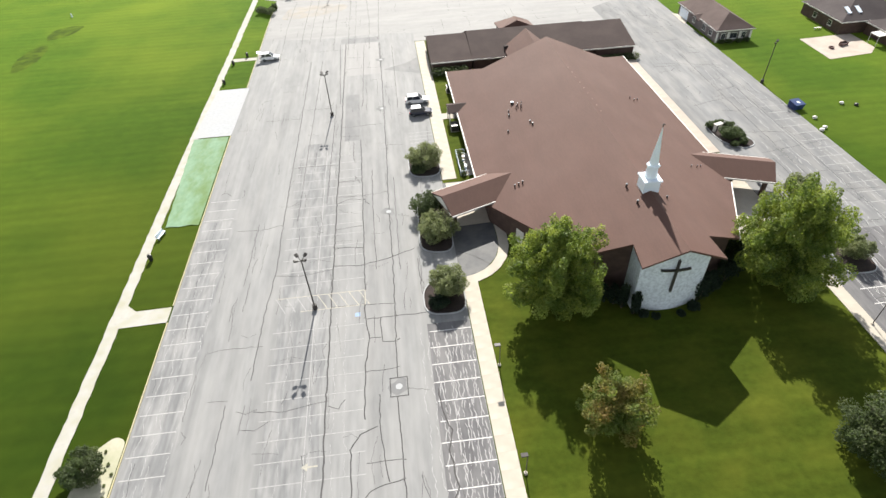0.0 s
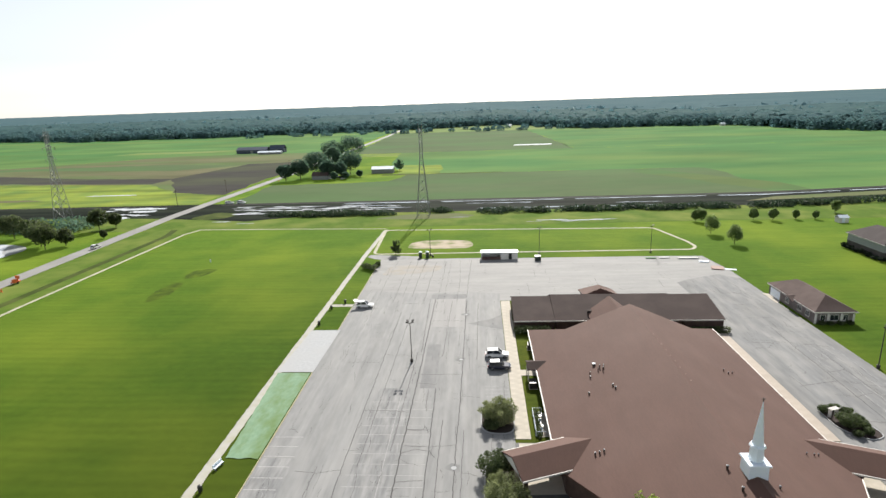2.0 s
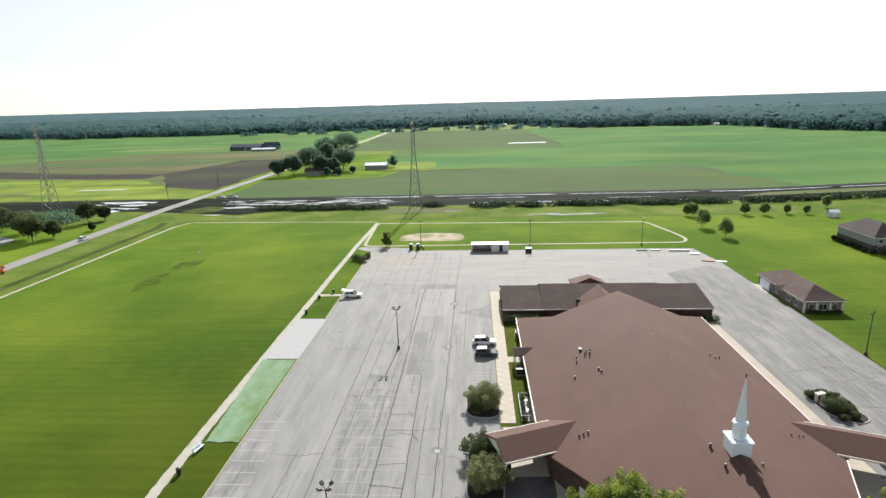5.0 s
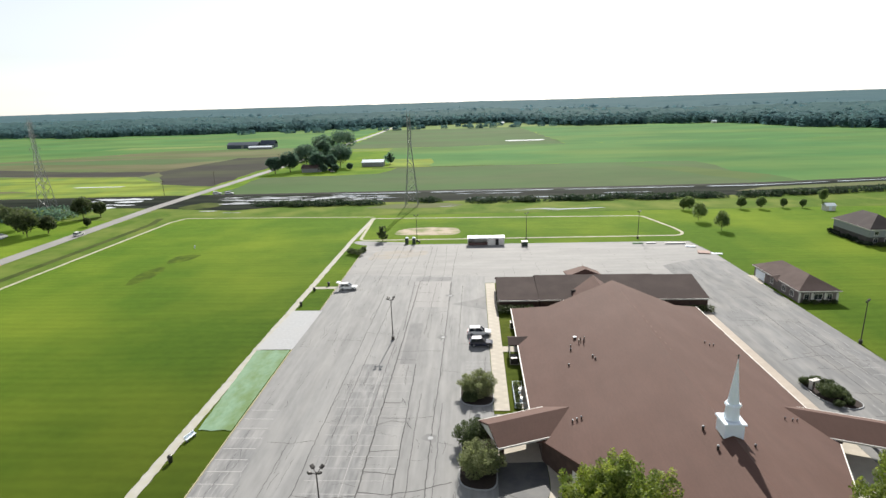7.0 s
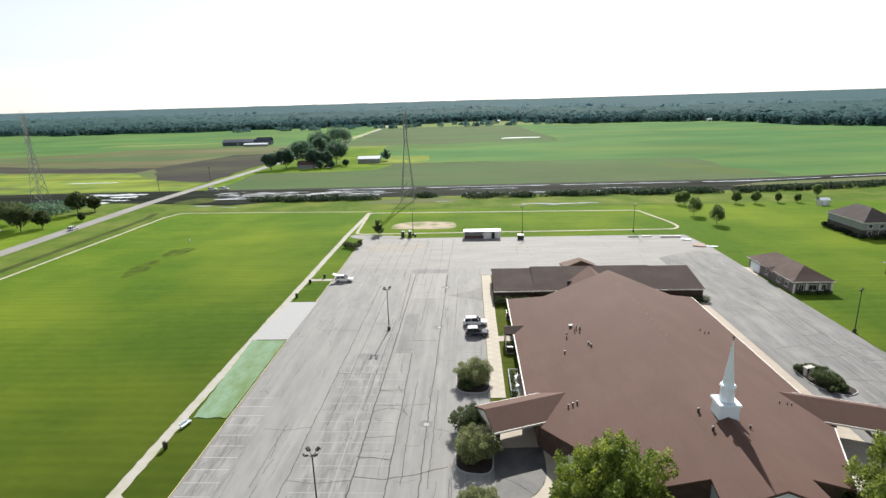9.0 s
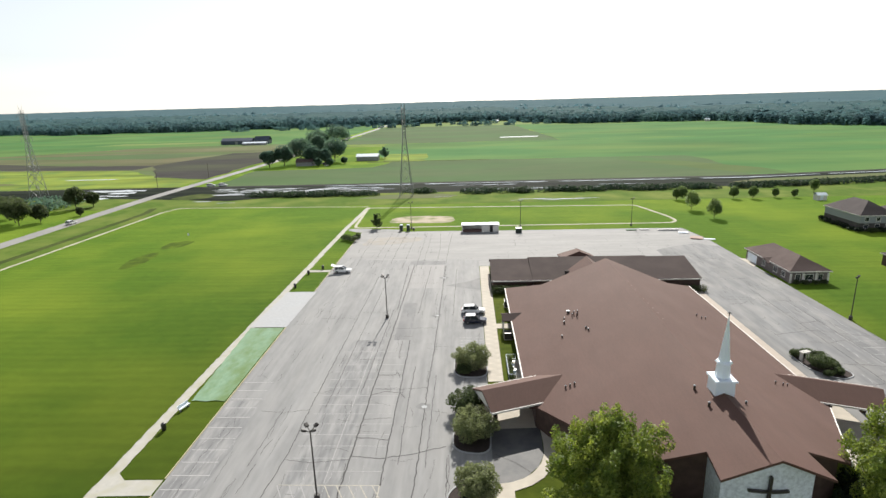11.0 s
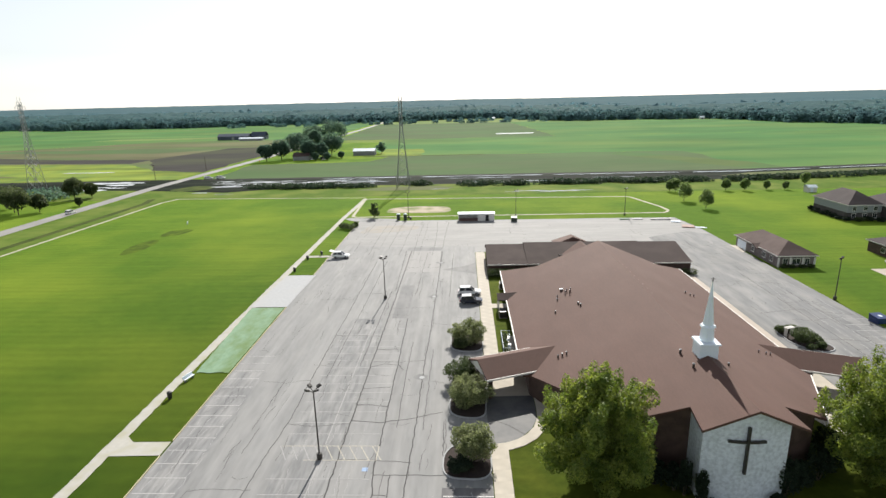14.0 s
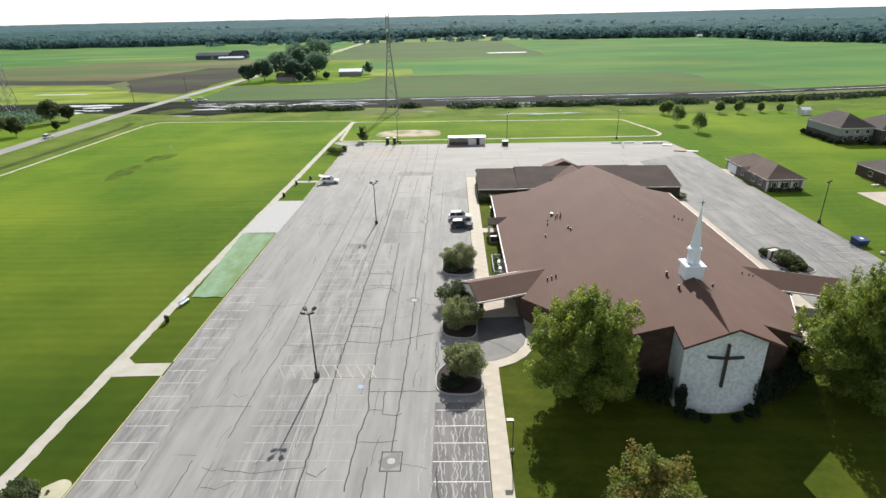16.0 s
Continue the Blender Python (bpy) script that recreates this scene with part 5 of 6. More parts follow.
for w, pts in ((0.2, [(2.7, 94), (2.6, 70), (2.5, 46), (2.3, 26), (2.2, 0), (2.1, -14), (2.3, -60)]), (0.16, [(6.4, 44), (6.7, 23), (6.9, -2.4), (7.4, -6.2), (6.8, -10.7), (6.7, -18)]),
               (0.15, [(11.5, 93), (11.4, 66), (11.3, 40), (11.0, 19), (11.1, 7), (10.8, -7), (10.7, -12.8)]), (0.15, [(10.6, -15.6), (10.8, -27), (11, -60)]), (0.13, [(8.9, -3), (9.0, -7), (10.6, -7.3), (11.3, -6.8)]),
               (0.15, [(2.3, 8.2), (6.3, 7.8), (10.6, 8.8), (14.5, 10.3)]), (0.13, [(6.9, -2.9), (10.1, -2.9), (15.1, -2.9)]), (0.12, [(2.0, 12.4), (6.8, 11.7)]), (0.11, [(2.3, 16.8), (6.5, 17.1)]),
               (0.12, [(2.3, 23.6), (4.5, 24.6), (6.9, 24.2), (7.8, 22.6)]), (0.1, [(2.4, 30.1), (5.4, 30.2), (5.4, 31.6), (6.2, 29.2)]), (0.12, [(7.4, -6.2), (8.9, -6.3)]), 
               (0.12, [(-5.8, 84), (-6.0, 52), (-6.3, 22), (-6.2, 8.3), (-6.9, -0.4), (-7.2, -10.7)]), (0.1, [(-9.7, -13.9), (-10, -24)]), (0.08, [(-10.2, 20), (-10.6, 6)]), (0.08, [(-9.8, 6.5), (-10.0, 1)]), (0.2, [(15.4, -15), (15.6, -18.4), (16.4, -20.6), (15.8, -23), (16.3, -27), (15.3, -29), (15.6, -60)]),
               (0.16, [(5.2, -60), (5.2, -26.5), (5.1, -21.5), (6.2, -19.7), (8.1, -19.0)]), (0.12, [(5.8, -28), (7.1, -26.3), (9.1, -25.7), (10.9, -25.4)]), (0.13, [(8.5, -14.9), (8.4, -19.2), (8.7, -22.0), (9.2, -25.6)]),
               (0.1, [(2.4, -15.6), (3.6, -16.2), (4.4, -15.0)]), (0.1, [(8.6, 6.6), (8.4, 18), (8.4, 33)]), (0.09, [(12.1, 6), (12.2, 30)]), (0.1, [(14.8, 8), (14.9, 0.5), (16.2, -1.8)]), (0.1, [(2.5, 46), (6.6, 45.6)]),
               (0.1, [(0.6, 24), (1.2, 60)]), (0.1, [(6.9, 58), (7.4, 92)]), (0.1, [(14.4, 56), (14.6, 90)]), (0.12, [(1.2, 94), (2.0, 60)]), (0.1, [(-4, 20), (-3, 84)]), (0.1, [(11.3, 93), (11.3, 78)]),
               (0.12, [(82.6, -60), (82.4, 10), (83.2, 70)]), (0.1, [(79.4, -50), (79.8, 24)]), (0.1, [(86.9, -50), (87.2, 60)]), (0.1, [(75, -12), (93, -10)]), (0.1, [(75, 12), (80, 14), (92, 13)]), (0.1, [(79, 26), (92, 28)]), (0.1, [(75, 45), (83, 47), (92, 44)]), (0.1, [(76, 66), (90, 62)])):
    seam(pts, w * 0.85, cr)
for i in range(26):                    # a net of thin cross cracks
    y = -58 + i * 5.9 + cr.uniform(-1.5, 1.5)
    x0, x1 = cr.choice(((2.4, 6.7), (6.8, 11.1), (2.4, 11.1), (11.1, 14.8), (-6.4, 2.3), (-13.5, -6.4)))
    seam([(x0, y), ((x0 + x1) / 2, y + cr.uniform(-0.5, 0.5)), (x1, y + cr.uniform(-0.6, 0.6))], cr.uniform(0.05, 0.09), cr, 0.6, 0.12)
for i in range(34):
    y = -50 + i * 4.6 + cr.uniform(-1.5, 1.5)
    x0 = cr.choice((74.2, 79.5, 82.5, 84.0))
    seam([(x0, y), (x0 + 3, y + cr.uniform(-0.8, 0.8)), (x0 + cr.uniform(4, 8), y + cr.uniform(-1.2, 1.2))], cr.uniform(0.05, 0.1), cr, 0.6, 0.14)
for i in range(9):
    x = -13 + i * 3.1 + cr.uniform(-0.8, 0.8)
    seam([(x, 88 + cr.uniform(-8, 8)), (x + cr.uniform(-0.5, 0.5), 110), (x + cr.uniform(-1, 1), 132)], cr.uniform(0.05, 0.09), cr, 0.8, 0.14)
for x0, x1, y0, y1, n, most in ((-19, 20, -60, 60, 210, 7.0), (-19, 20, 50, 130, 90, 9.0), (24, 90, 94, 132, 60, 9.0), (74, 92.5, -50, 112, 190, 6.0)):
    for i in range(n):             # hairline cracks, most of them along the lanes
        x, y, far = cr.uniform(x0, x1), cr.uniform(y0, y1), cr.uniform(1.5, most)
        if cr.random() < 0.68:
            pts = [(x, y), (x + cr.uniform(-0.3, 0.3), y + far / 2), (x + cr.uniform(-0.6, 0.6), y + far)]
        else:
            pts = [(x, y), (x + far / 4, y + cr.uniform(-0.5, 0.5)), (x + far / 2, y + cr.uniform(-0.8, 0.8))]
        if all(x0 - 0.6 < p[0] < x1 + 0.4 for p in pts):
            seam(pts, cr.uniform(0.025, 0.06), cr, 0.45, 0.07)
ob = part("crack_sealant", bm, "sealant", lot, "dark sealed cracks")
ob["kind"] = "stuff"
# pale webs of filler over the stall rows: wandering lines that swell, stop and fork
bm = B()


def squiggle(x, y0, y1, wide, rng):
    y, dx = y0, 0.0
    while y < y1:
        n = rng.randint(5, 16)
        left, right = [], []
        z = 0.0245 + 0.003 * rng.random()
        x_ = x + dx
        for i in range(n):
            dx = dx * 0.86 + rng.uniform(-0.13, 0.13)
            w = wide * rng.uniform(0.35, 1.0) * (0.4 if i in (0, n - 1) else 1.0) / 2
            left.append(bm.verts.new((x_ - w, y, z)))
            right.append(bm.verts.new((x_ + w, y, z)))
            x_ = x + dx
            y += 0.28
            if y > y1:
                break
        for a, b, c, d in zip(left, right, right[1:], left[1:]):
            bm.faces.new((a, b, c, d))
        y += rng.choice((0.0, 0.1, 0.3, 0.9))


for x0, x1, y0, y1, n, wide in ((15.4, 20.5, -62, -5.2, 13, 0.13), (13.6, 15.2, -62, -4, 2, 0.10), (-19.5, -14.4, -62, 16, 4, 0.07), (-4.4, 6.4, -62, 10, 4, 0.06), (73.8, 79.6, -62, 4, 11, 0.14), (80, 92.6, -50, 30, 9, 0.13), (83, 92.6, 26, 64, 4, 0.10)):
    for i in range(n):
        squiggle(x0 + (x1 - x0) * (i + cr.uniform(0.2, 0.8)) / n, y0 + cr.uniform(0, 3), y1 - cr.uniform(0, 4), wide, cr)
ob = part("crack_filler", bm, "filler", lot, "pale wandering filled cracks")
ob["kind"] = "stuff"


# ---- lamps ----
def lot_lamp(x, y, h, heads, label, group):
    t = tagged(thing("street_lamp", x, y), label, "street lamp", group)
    part("base", lathe(B(), [(0.34, 0), (0.34, 0.75), (0.28, 0.8)], 12), "bronze", t)
    part("pole", rod(B(), (0, 0, 0.7), (0, 0, h), 0.11, 0.075, 10), "bronze", t)
    for i in range(heads):
        a = radians(45 + 360 / heads * i) if heads > 1 else 0
        c, s = math.cos(a), math.sin(a)
        arm = part("arm", rod(B(), (0, 0, h - 0.25), (c * 0.62, s * 0.62, h + 0.25), 0.045, 0.045, 6), "bronze", t)
        bm = B()
        box(bm, -0.27, 0.27, -0.22, 0.22, -0.13, 0.13)
        bmesh.ops.bevel(bm, geom=bm.edges[:], offset=0.05, segments=1, affect='EDGES')
        bm.transform(pose(c * 0.78, s * 0.78, h + 0.34, 0, -25, math.degrees(a)))
        part("lamp_head", bm, "bronze", arm)
    return t


lot_lamp(0, 0.1, 9.2, 4, "tall dark lot lamp with four floodlight heads", "lot lamps")
lot_lamp(0.4, 55.3, 9.0, 4, "tall dark lot lamp with four floodlight heads", "lot lamps")
lot_lamp(93.6, 52.0, 8.6, 2, "tall dark lamp post on the drive's grassy edge", "lot lamps")
for x, y in ((-2.6, 139), (36.4, 139), (75.2, 138.5)):
    lot_lamp(x, y, 9.4, 2, "tall slim lamp post beside the ball field", "field lamps")
for x, y, k in ((23.2, -12.8, -1), (23.3, -26.6, -1), (70.9, -13.5, 1), (70.9, -38, 1)):
    t = tagged(thing("garden_lamp", x, y), "dark garden lamp post with a square head", "garden lamp", "sidewalk lamps")
    part("base", lathe(B(), [(0.2, 0), (0.2, 0.25), (0.1, 0.32)], 10), "concrete", t)
    part("pole", rod(B(), (0, 0, 0.2), (0, 0, 4.0), 0.06, 0.05, 8), "bronze", t)
    part("lamp_head", box(B(), min(0, k * 0.7), max(0, k * 0.7), -0.2, 0.2, 3.95, 4.12), "bronze", t)


# ---- vehicles ----
M["car_white"] = mat("white_car_paint", (0.78, 0.78, 0.78), (0.82, 0.82, 0.82), 1.5, 0.18)
M["car_navy"] = mat("dark_navy_car_paint", (0.012, 0.016, 0.035), (0.018, 0.022, 0.045), 1.5, 0.12, spec=0.8)
M["car_silver"] = mat("dark_grey_car_paint", (0.025, 0.026, 0.03), (0.035, 0.036, 0.04), 1.5, 0.15, spec=0.8)
M["tyre"] = mat("black_rubber", (0.012, 0.012, 0.012), (0.02, 0.02, 0.02), 0.3, 0.8)
M["red_lens"] = mat("red_lens", (0.35, 0.02, 0.02), (0.4, 0.03, 0.02), 0.3, 0.2)
M["clear_lens"] = mat("clear_lens", (0.6, 0.6, 0.62), (0.7, 0.7, 0.7), 0.3, 0.15)


def loft(bm, rings):
    R = [[bm.verts.new(p) for p in r] for r in rings]
    n = len(R[0])
    for a, b in zip(R, R[1:]):
        for i in range(n):
            j = (i + 1) % n
            bm.faces.new((a[i], a[j], b[j], b[i]))
    bm.faces.new(R[0][::-1])
    bm.faces.new(R[-1])
    return bm


def car(name, x, y, turn, L, paint, label, hatch=False, pickup=False, top=None):
    t = tagged(thing(name, x, y, 0.03, turn), label, "car")
    W, zb, zs, zt = 0.95, 0.35, 1.0, 1.78
    h = L / 2
    prof = [(-h, 0.62, 0.86), (-h + 0.12, 0.45, zs + .05), (-h + 1.0, zb, zs + 0.08), (0, zb, zs + 0.05), (h - 1.5, zb, zs), (h - 0.35, zb + .05, zs - 0.1), (h, 0.55, 0.8)]
    rings = []
    for px, lo, hi in prof:
        w = W if abs(px) < h - 0.3 else W * 0.86
        rings.append([(px, -w, lo), (px, -w * 1.0, (lo + hi) / 2), (px, -w * 0.94, hi), (px, w * 0.94, hi), (px, w, (lo + hi) / 2), (px, w, lo)])
    part("body", loft(B(), rings), paint, t)
    back = -h + (2.0 if pickup else 0.25)
    cab = [(back, zs, 0.02), (back + 0.25, zt - 0.08, -0.12), (h - 2.35, zt, -0.14), (h - 1.35, zs - .02, 0.0)]
    rings = []
    for k in (-1, 1):
        rings.append([(px, k * (0.88 + dw), z) for px, z, dw in cab])
    part("cabin_glass", loft(B(), rings), "glass", t, "dark tinted car windows")
    part("roof", solid(B(), [(back + 0.28, -0.74, zt - .02), (h - 2.3, -0.74, zt + .05), (h - 2.3, 0.74, zt + .05), (back + 0.28, 0.74, zt - .02)], 0.09), top or paint, t)
    for k in (-1, 1):
        for px in (back + 0.2, (back + h - 2.0) / 2, h - 1.85):
            part("pillar", rod(B(), (px - 0.1 if px < 0 else px + 0.35, k * 0.885, zs), (px + 0.08 if px < 0 else px - 0.3, k * 0.755, zt), 0.055, 0.05, 5), paint, t)
        for px in (-h + 0.95, h - 0.95):
            wh = part("wheel", rod(B(), (px, k * 0.72, 0.34), (px, k * 0.97, 0.34), 0.36, 0.34, 14), "tyre", t)
            part("rim", rod(B(), (px, k * 0.96, 0.34), (px, k * 0.985, 0.34), 0.22, 0.2, 10), "steel", wh)
        part("headlight", box(B(), h - 0.2, h - 0.02, k * 0.7 - 0.17, k * 0.7 + 0.17, 0.66, 0.82), "clear_lens", t)
        part("taillight", box(B(), -h - 0.01, -h + 0.15, k * 0.76 - 0.09, k * 0.76 + 0.09, 0.78, 1.02), "red_lens", t)
        part("mirror", box(B(), h - 1.75, h - 1.55, k * 1.02 - 0.1, k * 1.02 + 0.1, zs + .02, zs + .18), paint, t)
    if hatch:
        bm = box(B(), -1.15, 0, -0.78, 0.78, -0.05, 0.05)
        bm.transform(pose(-h + 0.45, 0, zt + 0.02, 0, 18, 0))
        part("tailgate", bm, paint, t, "raised white tailgate")
    return t


car("car", -16.4, 88.0, 0, 4.7, "car_white", "white estate car with its tailgate raised", hatch=True)
car("car", 18.7, 57.6, 0, 5.1, "car_white", "white car with dark windows at the sidewalk")
# sky glare on the navy roof is painted in as a white panel
car("car", 19.0, 52.2, 0, 4.8, "car_navy", "dark navy car at the sidewalk, roof glare painted white", top="car_white")
car("car", -143.2, 158, 90, 4.6, "car_white", "white car on the country road")
car("car", -131, 257.5, 20, 5.0, "car_white", "white pickup beside the muddy ditch")
car("car", -124, 258, 0, 5.0, "car_white", "white pickup beside the muddy ditch")

# ---- lot fixtures ----
M["blue_steel"] = mat("blue_painted_steel", (0.015, 0.035, 0.12), (0.025, 0.05, 0.16), 0.6, 0.5)
M["green_plastic"] = mat("dark_green_plastic", (0.02, 0.035, 0.025), (0.03, 0.05, 0.035), 0.6, 0.5)
M["terracotta"] = mat("dark_red_panels", (0.10, 0.06, 0.055), (0.15, 0.09, 0.08), 0.6, 0.8)
t = tagged(thing("dumpster", 93.9, 40.4, -0.12, 8), "blue steel dumpster with a white lid panel", "dumpster")
bm = loft(B(), [[(-1.0, -1.0, 0.15), (1.0, -1.0, 0.15), (1.0, 0.9, 0.15), (-1.0, 0.9, 0.15)], [(-1.05, -1.25, 1.25), (1.05, -1.25, 1.25), (1.05, 0.9, 1.5), (-1.05, 0.9, 1.5)]])
part("body", bm, "blue_steel", t)
part("lid", solid(B(), [(-1.1, -1.3, 1.34), (1.1, -1.3, 1.34), (1.1, 0.95, 1.62), (-1.1, 0.95, 1.62)], 0.07), "blue_steel", t)
part("label_panel", solid(B(), [(-0.25, -0.6, 1.46), (0.35, -0.6, 1.46), (0.35, 0.0, 1.535), (-0.25, 0.0, 1.535)], 0.03), "white", t, "white panel")
for k in (-1, 1):
    part("fork_sleeve", box(B(), k * 1.12 - 0.08, k * 1.12 + 0.08, -0.8, 0.6, 0.7, 0.95), "blue_steel", t)
t = tagged(thing("dumpster", 35.1, 131.2, -0.07), "dark green dumpster with a pale lid", "dumpster")
part("body", box(B(), -1.0, 1.0, -0.8, 0.8, 0.1, 1.5), "green_plastic", t)
part("lid", solid(B(), [(-1.05, -0.85, 1.6), (1.05, -0.85, 1.6), (1.05, 0.85, 1.8), (-1.05, 0.85, 1.8)], 0.08), "trim", t)
for i, x in enumerate((-6.0, -3.5)):
    t = tagged(thing("portable_toilet", x, 136.6, 0.0), "dark green portable toilet with a pale roof", "portable toilet", "portable toilets")
    part("cabin", box(B(), -0.55, 0.55, -0.55, 0.55, 0, 2.05), "green_plastic", t)
    part("door", box(B(), -0.38, 0.38, -0.60, -0.555, 0.12, 1.95), "green_plastic", t)
    part("roof", loft(B(), [[(-0.6, -0.6, 2.05), (0.6, -0.6, 2.05), (0.6, 0.6, 2.05), (-0.6, 0.6, 2.05)], [(-0.4, -0.4, 2.3), (0.4, -0.4, 2.3), (0.4, 0.4, 2.3), (-0.4, 0.4, 2.3)]]), "white", t)
t = tagged(thing("bin", -1.6, 137, 0.0), "dark round litter bin", "bin")
part("body", lathe(B(), [(0.3, 0), (0.35, 0.9)], 12), "black", t)
# long open-fronted shelter at the lot's end
t = tagged(thing("kiosk", 22.0, 134.2, 0.03), "white flat-roofed shelter with dark openings", "kiosk")
part("roof", box(B(), -6.5, 6.5, -1.9, 1.9, 2.45, 2.65), "white", t)
part("back_wall", box(B(), -6.3, 6.3, 1.5, 1.7, 0, 2.45), "trim", t)
part("side_wall", box(B(), -6.3, -6.1, -1.6, 1.5, 0, 2.45), "trim", t)
part("side_wall", box(B(), 6.1, 6.3, -1.6, 1.5, 0, 2.45), "trim", t)
part("front_wall", box(B(), -6.1, 0.5, -1.6, -1.45, 0, 0.95), "terracotta", t)
part("front_wall", box(B(), 0.5, 3.2, -1.6, -1.45, 0, 2.45), "trim", t)
part("front_wall", box(B(), 4.4, 6.1, -1.6, -1.45, 0, 2.45), "trim", t)
part("door", box(B(), 3.3, 4.3, -1.5, -1.42, 0, 2.1), "black", t)
part("counter", box(B(), -6.1, 0.5, -1.85, -1.3, 0.96, 1.04), "terracotta", t)
for x in (-6.0, -3.8, -1.6, 0.4):
    part("post", box(B(), x - .06, x + .06, -1.62, -1.5, 1.04, 2.45), "trim", t)
# bench, bins and posts along the path
t = tagged(thing("bench", -25.7, 19.6, 0.02, 74), "white bench beside the walking path", "bench")
part("seat", box(B(), -1.0, 1.0, -0.25, 0.25, 0.42, 0.5), "white", t)
part("backrest", box(B(), -1.0, 1.0, 0.2, 0.3, 0.5, 0.95), "white", t)
for x in (-0.8, 0.8):
    part("leg", box(B(), x - .06, x + .06, -0.22, 0.22, 0, 0.42), "steel", t)
for x, y in ((-25.8, 14.0), (-25.7, 75.6), (-25.4, 86.6), (-22.6, 91.0)):
    t = tagged(thing("bin", x, y), "dark litter bin beside the walking path", "bin", "path bins")
    part("body", lathe(B(), [(0.26, 0.02), (0.34, 0.5), (0.34, 0.95)], 12), "black", t)
    part("lid", lathe(B(), [(0.37, 0.95), (0.3, 1.15), (0.08, 1.25)], 12), "black", t)
# stacked timber, sheets and pallets at the far corner
for x, y, w, d, n, m, turn, lab in ((85.2, 130.4, 6.8, 0.7, 3, "trim", -2, "stack of pale boards lying on the asphalt"), (88.8, 126.5, 3.0, 1.6, 2, "white", -18, "white sheets lying on the asphalt"), (90.2, 119.2, 3.6, 3.4, 2, "pallet", -20, "pinkish pallet of boards edged with white"),
                               (93.6, 117.6, 3.2, 1.2, 1, "white", -15, "white sheets lying on the grass"), (73.2, 131.4, 3.4, 0.9, 2, "net", 0, "greenish boards lying at the lot's end"), (77.6, 131.6, 3.4, 0.9, 2, "steel", 0, "grey boards lying at the lot's end")):
    t = tagged(thing("board_stack", x, y, 0.03, turn), lab, "boards")
    for i in range(n):
        part("board", box(B(), -w / 2 + 0.06 * i, w / 2 - 0.04 * i, -d / 2, d / 2, 0.16 * i, 0.16 * i + 0.13), m, t)
for x, y, m in ((103.7, 40.2, "trim"), (95.1, 35.7, "trim"), (94.7, 32.0, "trim"), (106, 39, "black"), (93.6, 31.2, "trim")):
    t = tagged(thing("landscape_rock", x, y), "small pale rock on the grass" if m == "trim" else "small dark planter on the grass", "rock")
    bm = B()
    bmesh.ops.create_icosphere(bm, subdivisions=2, radius=0.45)
    for v in bm.verts:
        v.co *= 1 + 0.25 * noise.noise(v.co * 2 + Vector((x, y, 0)))
        v.co.z = v.co.z * 0.7 + 0.25
    part("stone", bm, m, t)
t = tagged(thing("garden_bench", 74.6, 34.6, 0.1, 20), "pale slatted garden bench among dark shrubs", "bench")
for y in (-.3, 0, .3):
    part("slat", box(B(), -0.9, 0.9, y - .1, y + .1, 1.5, 1.56), "trim", t)
for x in (-0.7, 0.7):
    part("leg", box(B(), x - .06, x + .06, -0.3, 0.3, 0, 1.5), "trim", t)
# patio railing with seats beside the church
t = tagged(thing("patio_railing", 24.9, 31.8, 0.05), "white patio railing with slim balusters beside the church", "railing")
for x0, y0, x1, y1 in ((-0.7, -3.6, -0.7, 3.6), (-0.7, 3.6, 0.9, 3.6), (-0.7, -3.6, 0.9, -3.6)):
    for z in (0.15, 1.0):
        part("rail", rod(B(), (x0, y0, z), (x1, y1, z), 0.05, 0.05, 6), "white", t)
    n = int(max(abs(x1 - x0), abs(y1 - y0)) / 0.4)
    for i in range(n + 1):
        f = i / n
        part("baluster", rod(B(), (x0 + (x1 - x0) * f, y0 + (y1 - y0) * f, 0), (x0 + (x1 - x0) * f, y0 + (y1 - y0) * f, 1.0), 0.025, 0.025, 5), "white", t)
sheet("patio", rect(24.2, 27.0, 28.2, 35.4), 0.05, "concrete", None, "small concrete patio inside a railing", "patio")
for i in range(4):
    t = tagged(thing("patio_chair", 25.2 + 0.2 * (i % 2), 29.4 + 1.5 * i, 0.055, 90 * i), "white plastic patio chair", "chair", "patio chairs")
    part("seat", box(B(), -0.25, 0.25, -0.25, 0.25, 0.4, 0.45), "white", t)
    part("backrest", box(B(), -0.25, 0.25, 0.22, 0.27, 0.45, 0.9), "white", t)
    for a, b in ((-1, -1), (1, -1), (1, 1), (-1, 1)):
        part("leg", rod(B(), (0.21 * a, 0.21 * b, 0), (0.21 * a, 0.21 * b, 0.4), 0.025, 0.025, 5), "white", t)
for x, y in ((25.2, 44.6), (26.3, 61.5)):
    t = tagged(thing("air_conditioner", x, y, 0.03), "dark boxy air conditioner beside the brick wall", "air conditioner")
    part("housing", box(B(), -0.7, 0.7, -1.0, 1.0, 0.1, 1.3), "bronze", t)
    part("fan_grille", lathe(B(), [(0.5, 1.3), (0.5, 1.36), (0.1, 1.38)], 14), "black", t)
    part("pad", box(B(), -0.8, 0.8, -1.1, 1.1, 0, 0.1), "concrete", t)

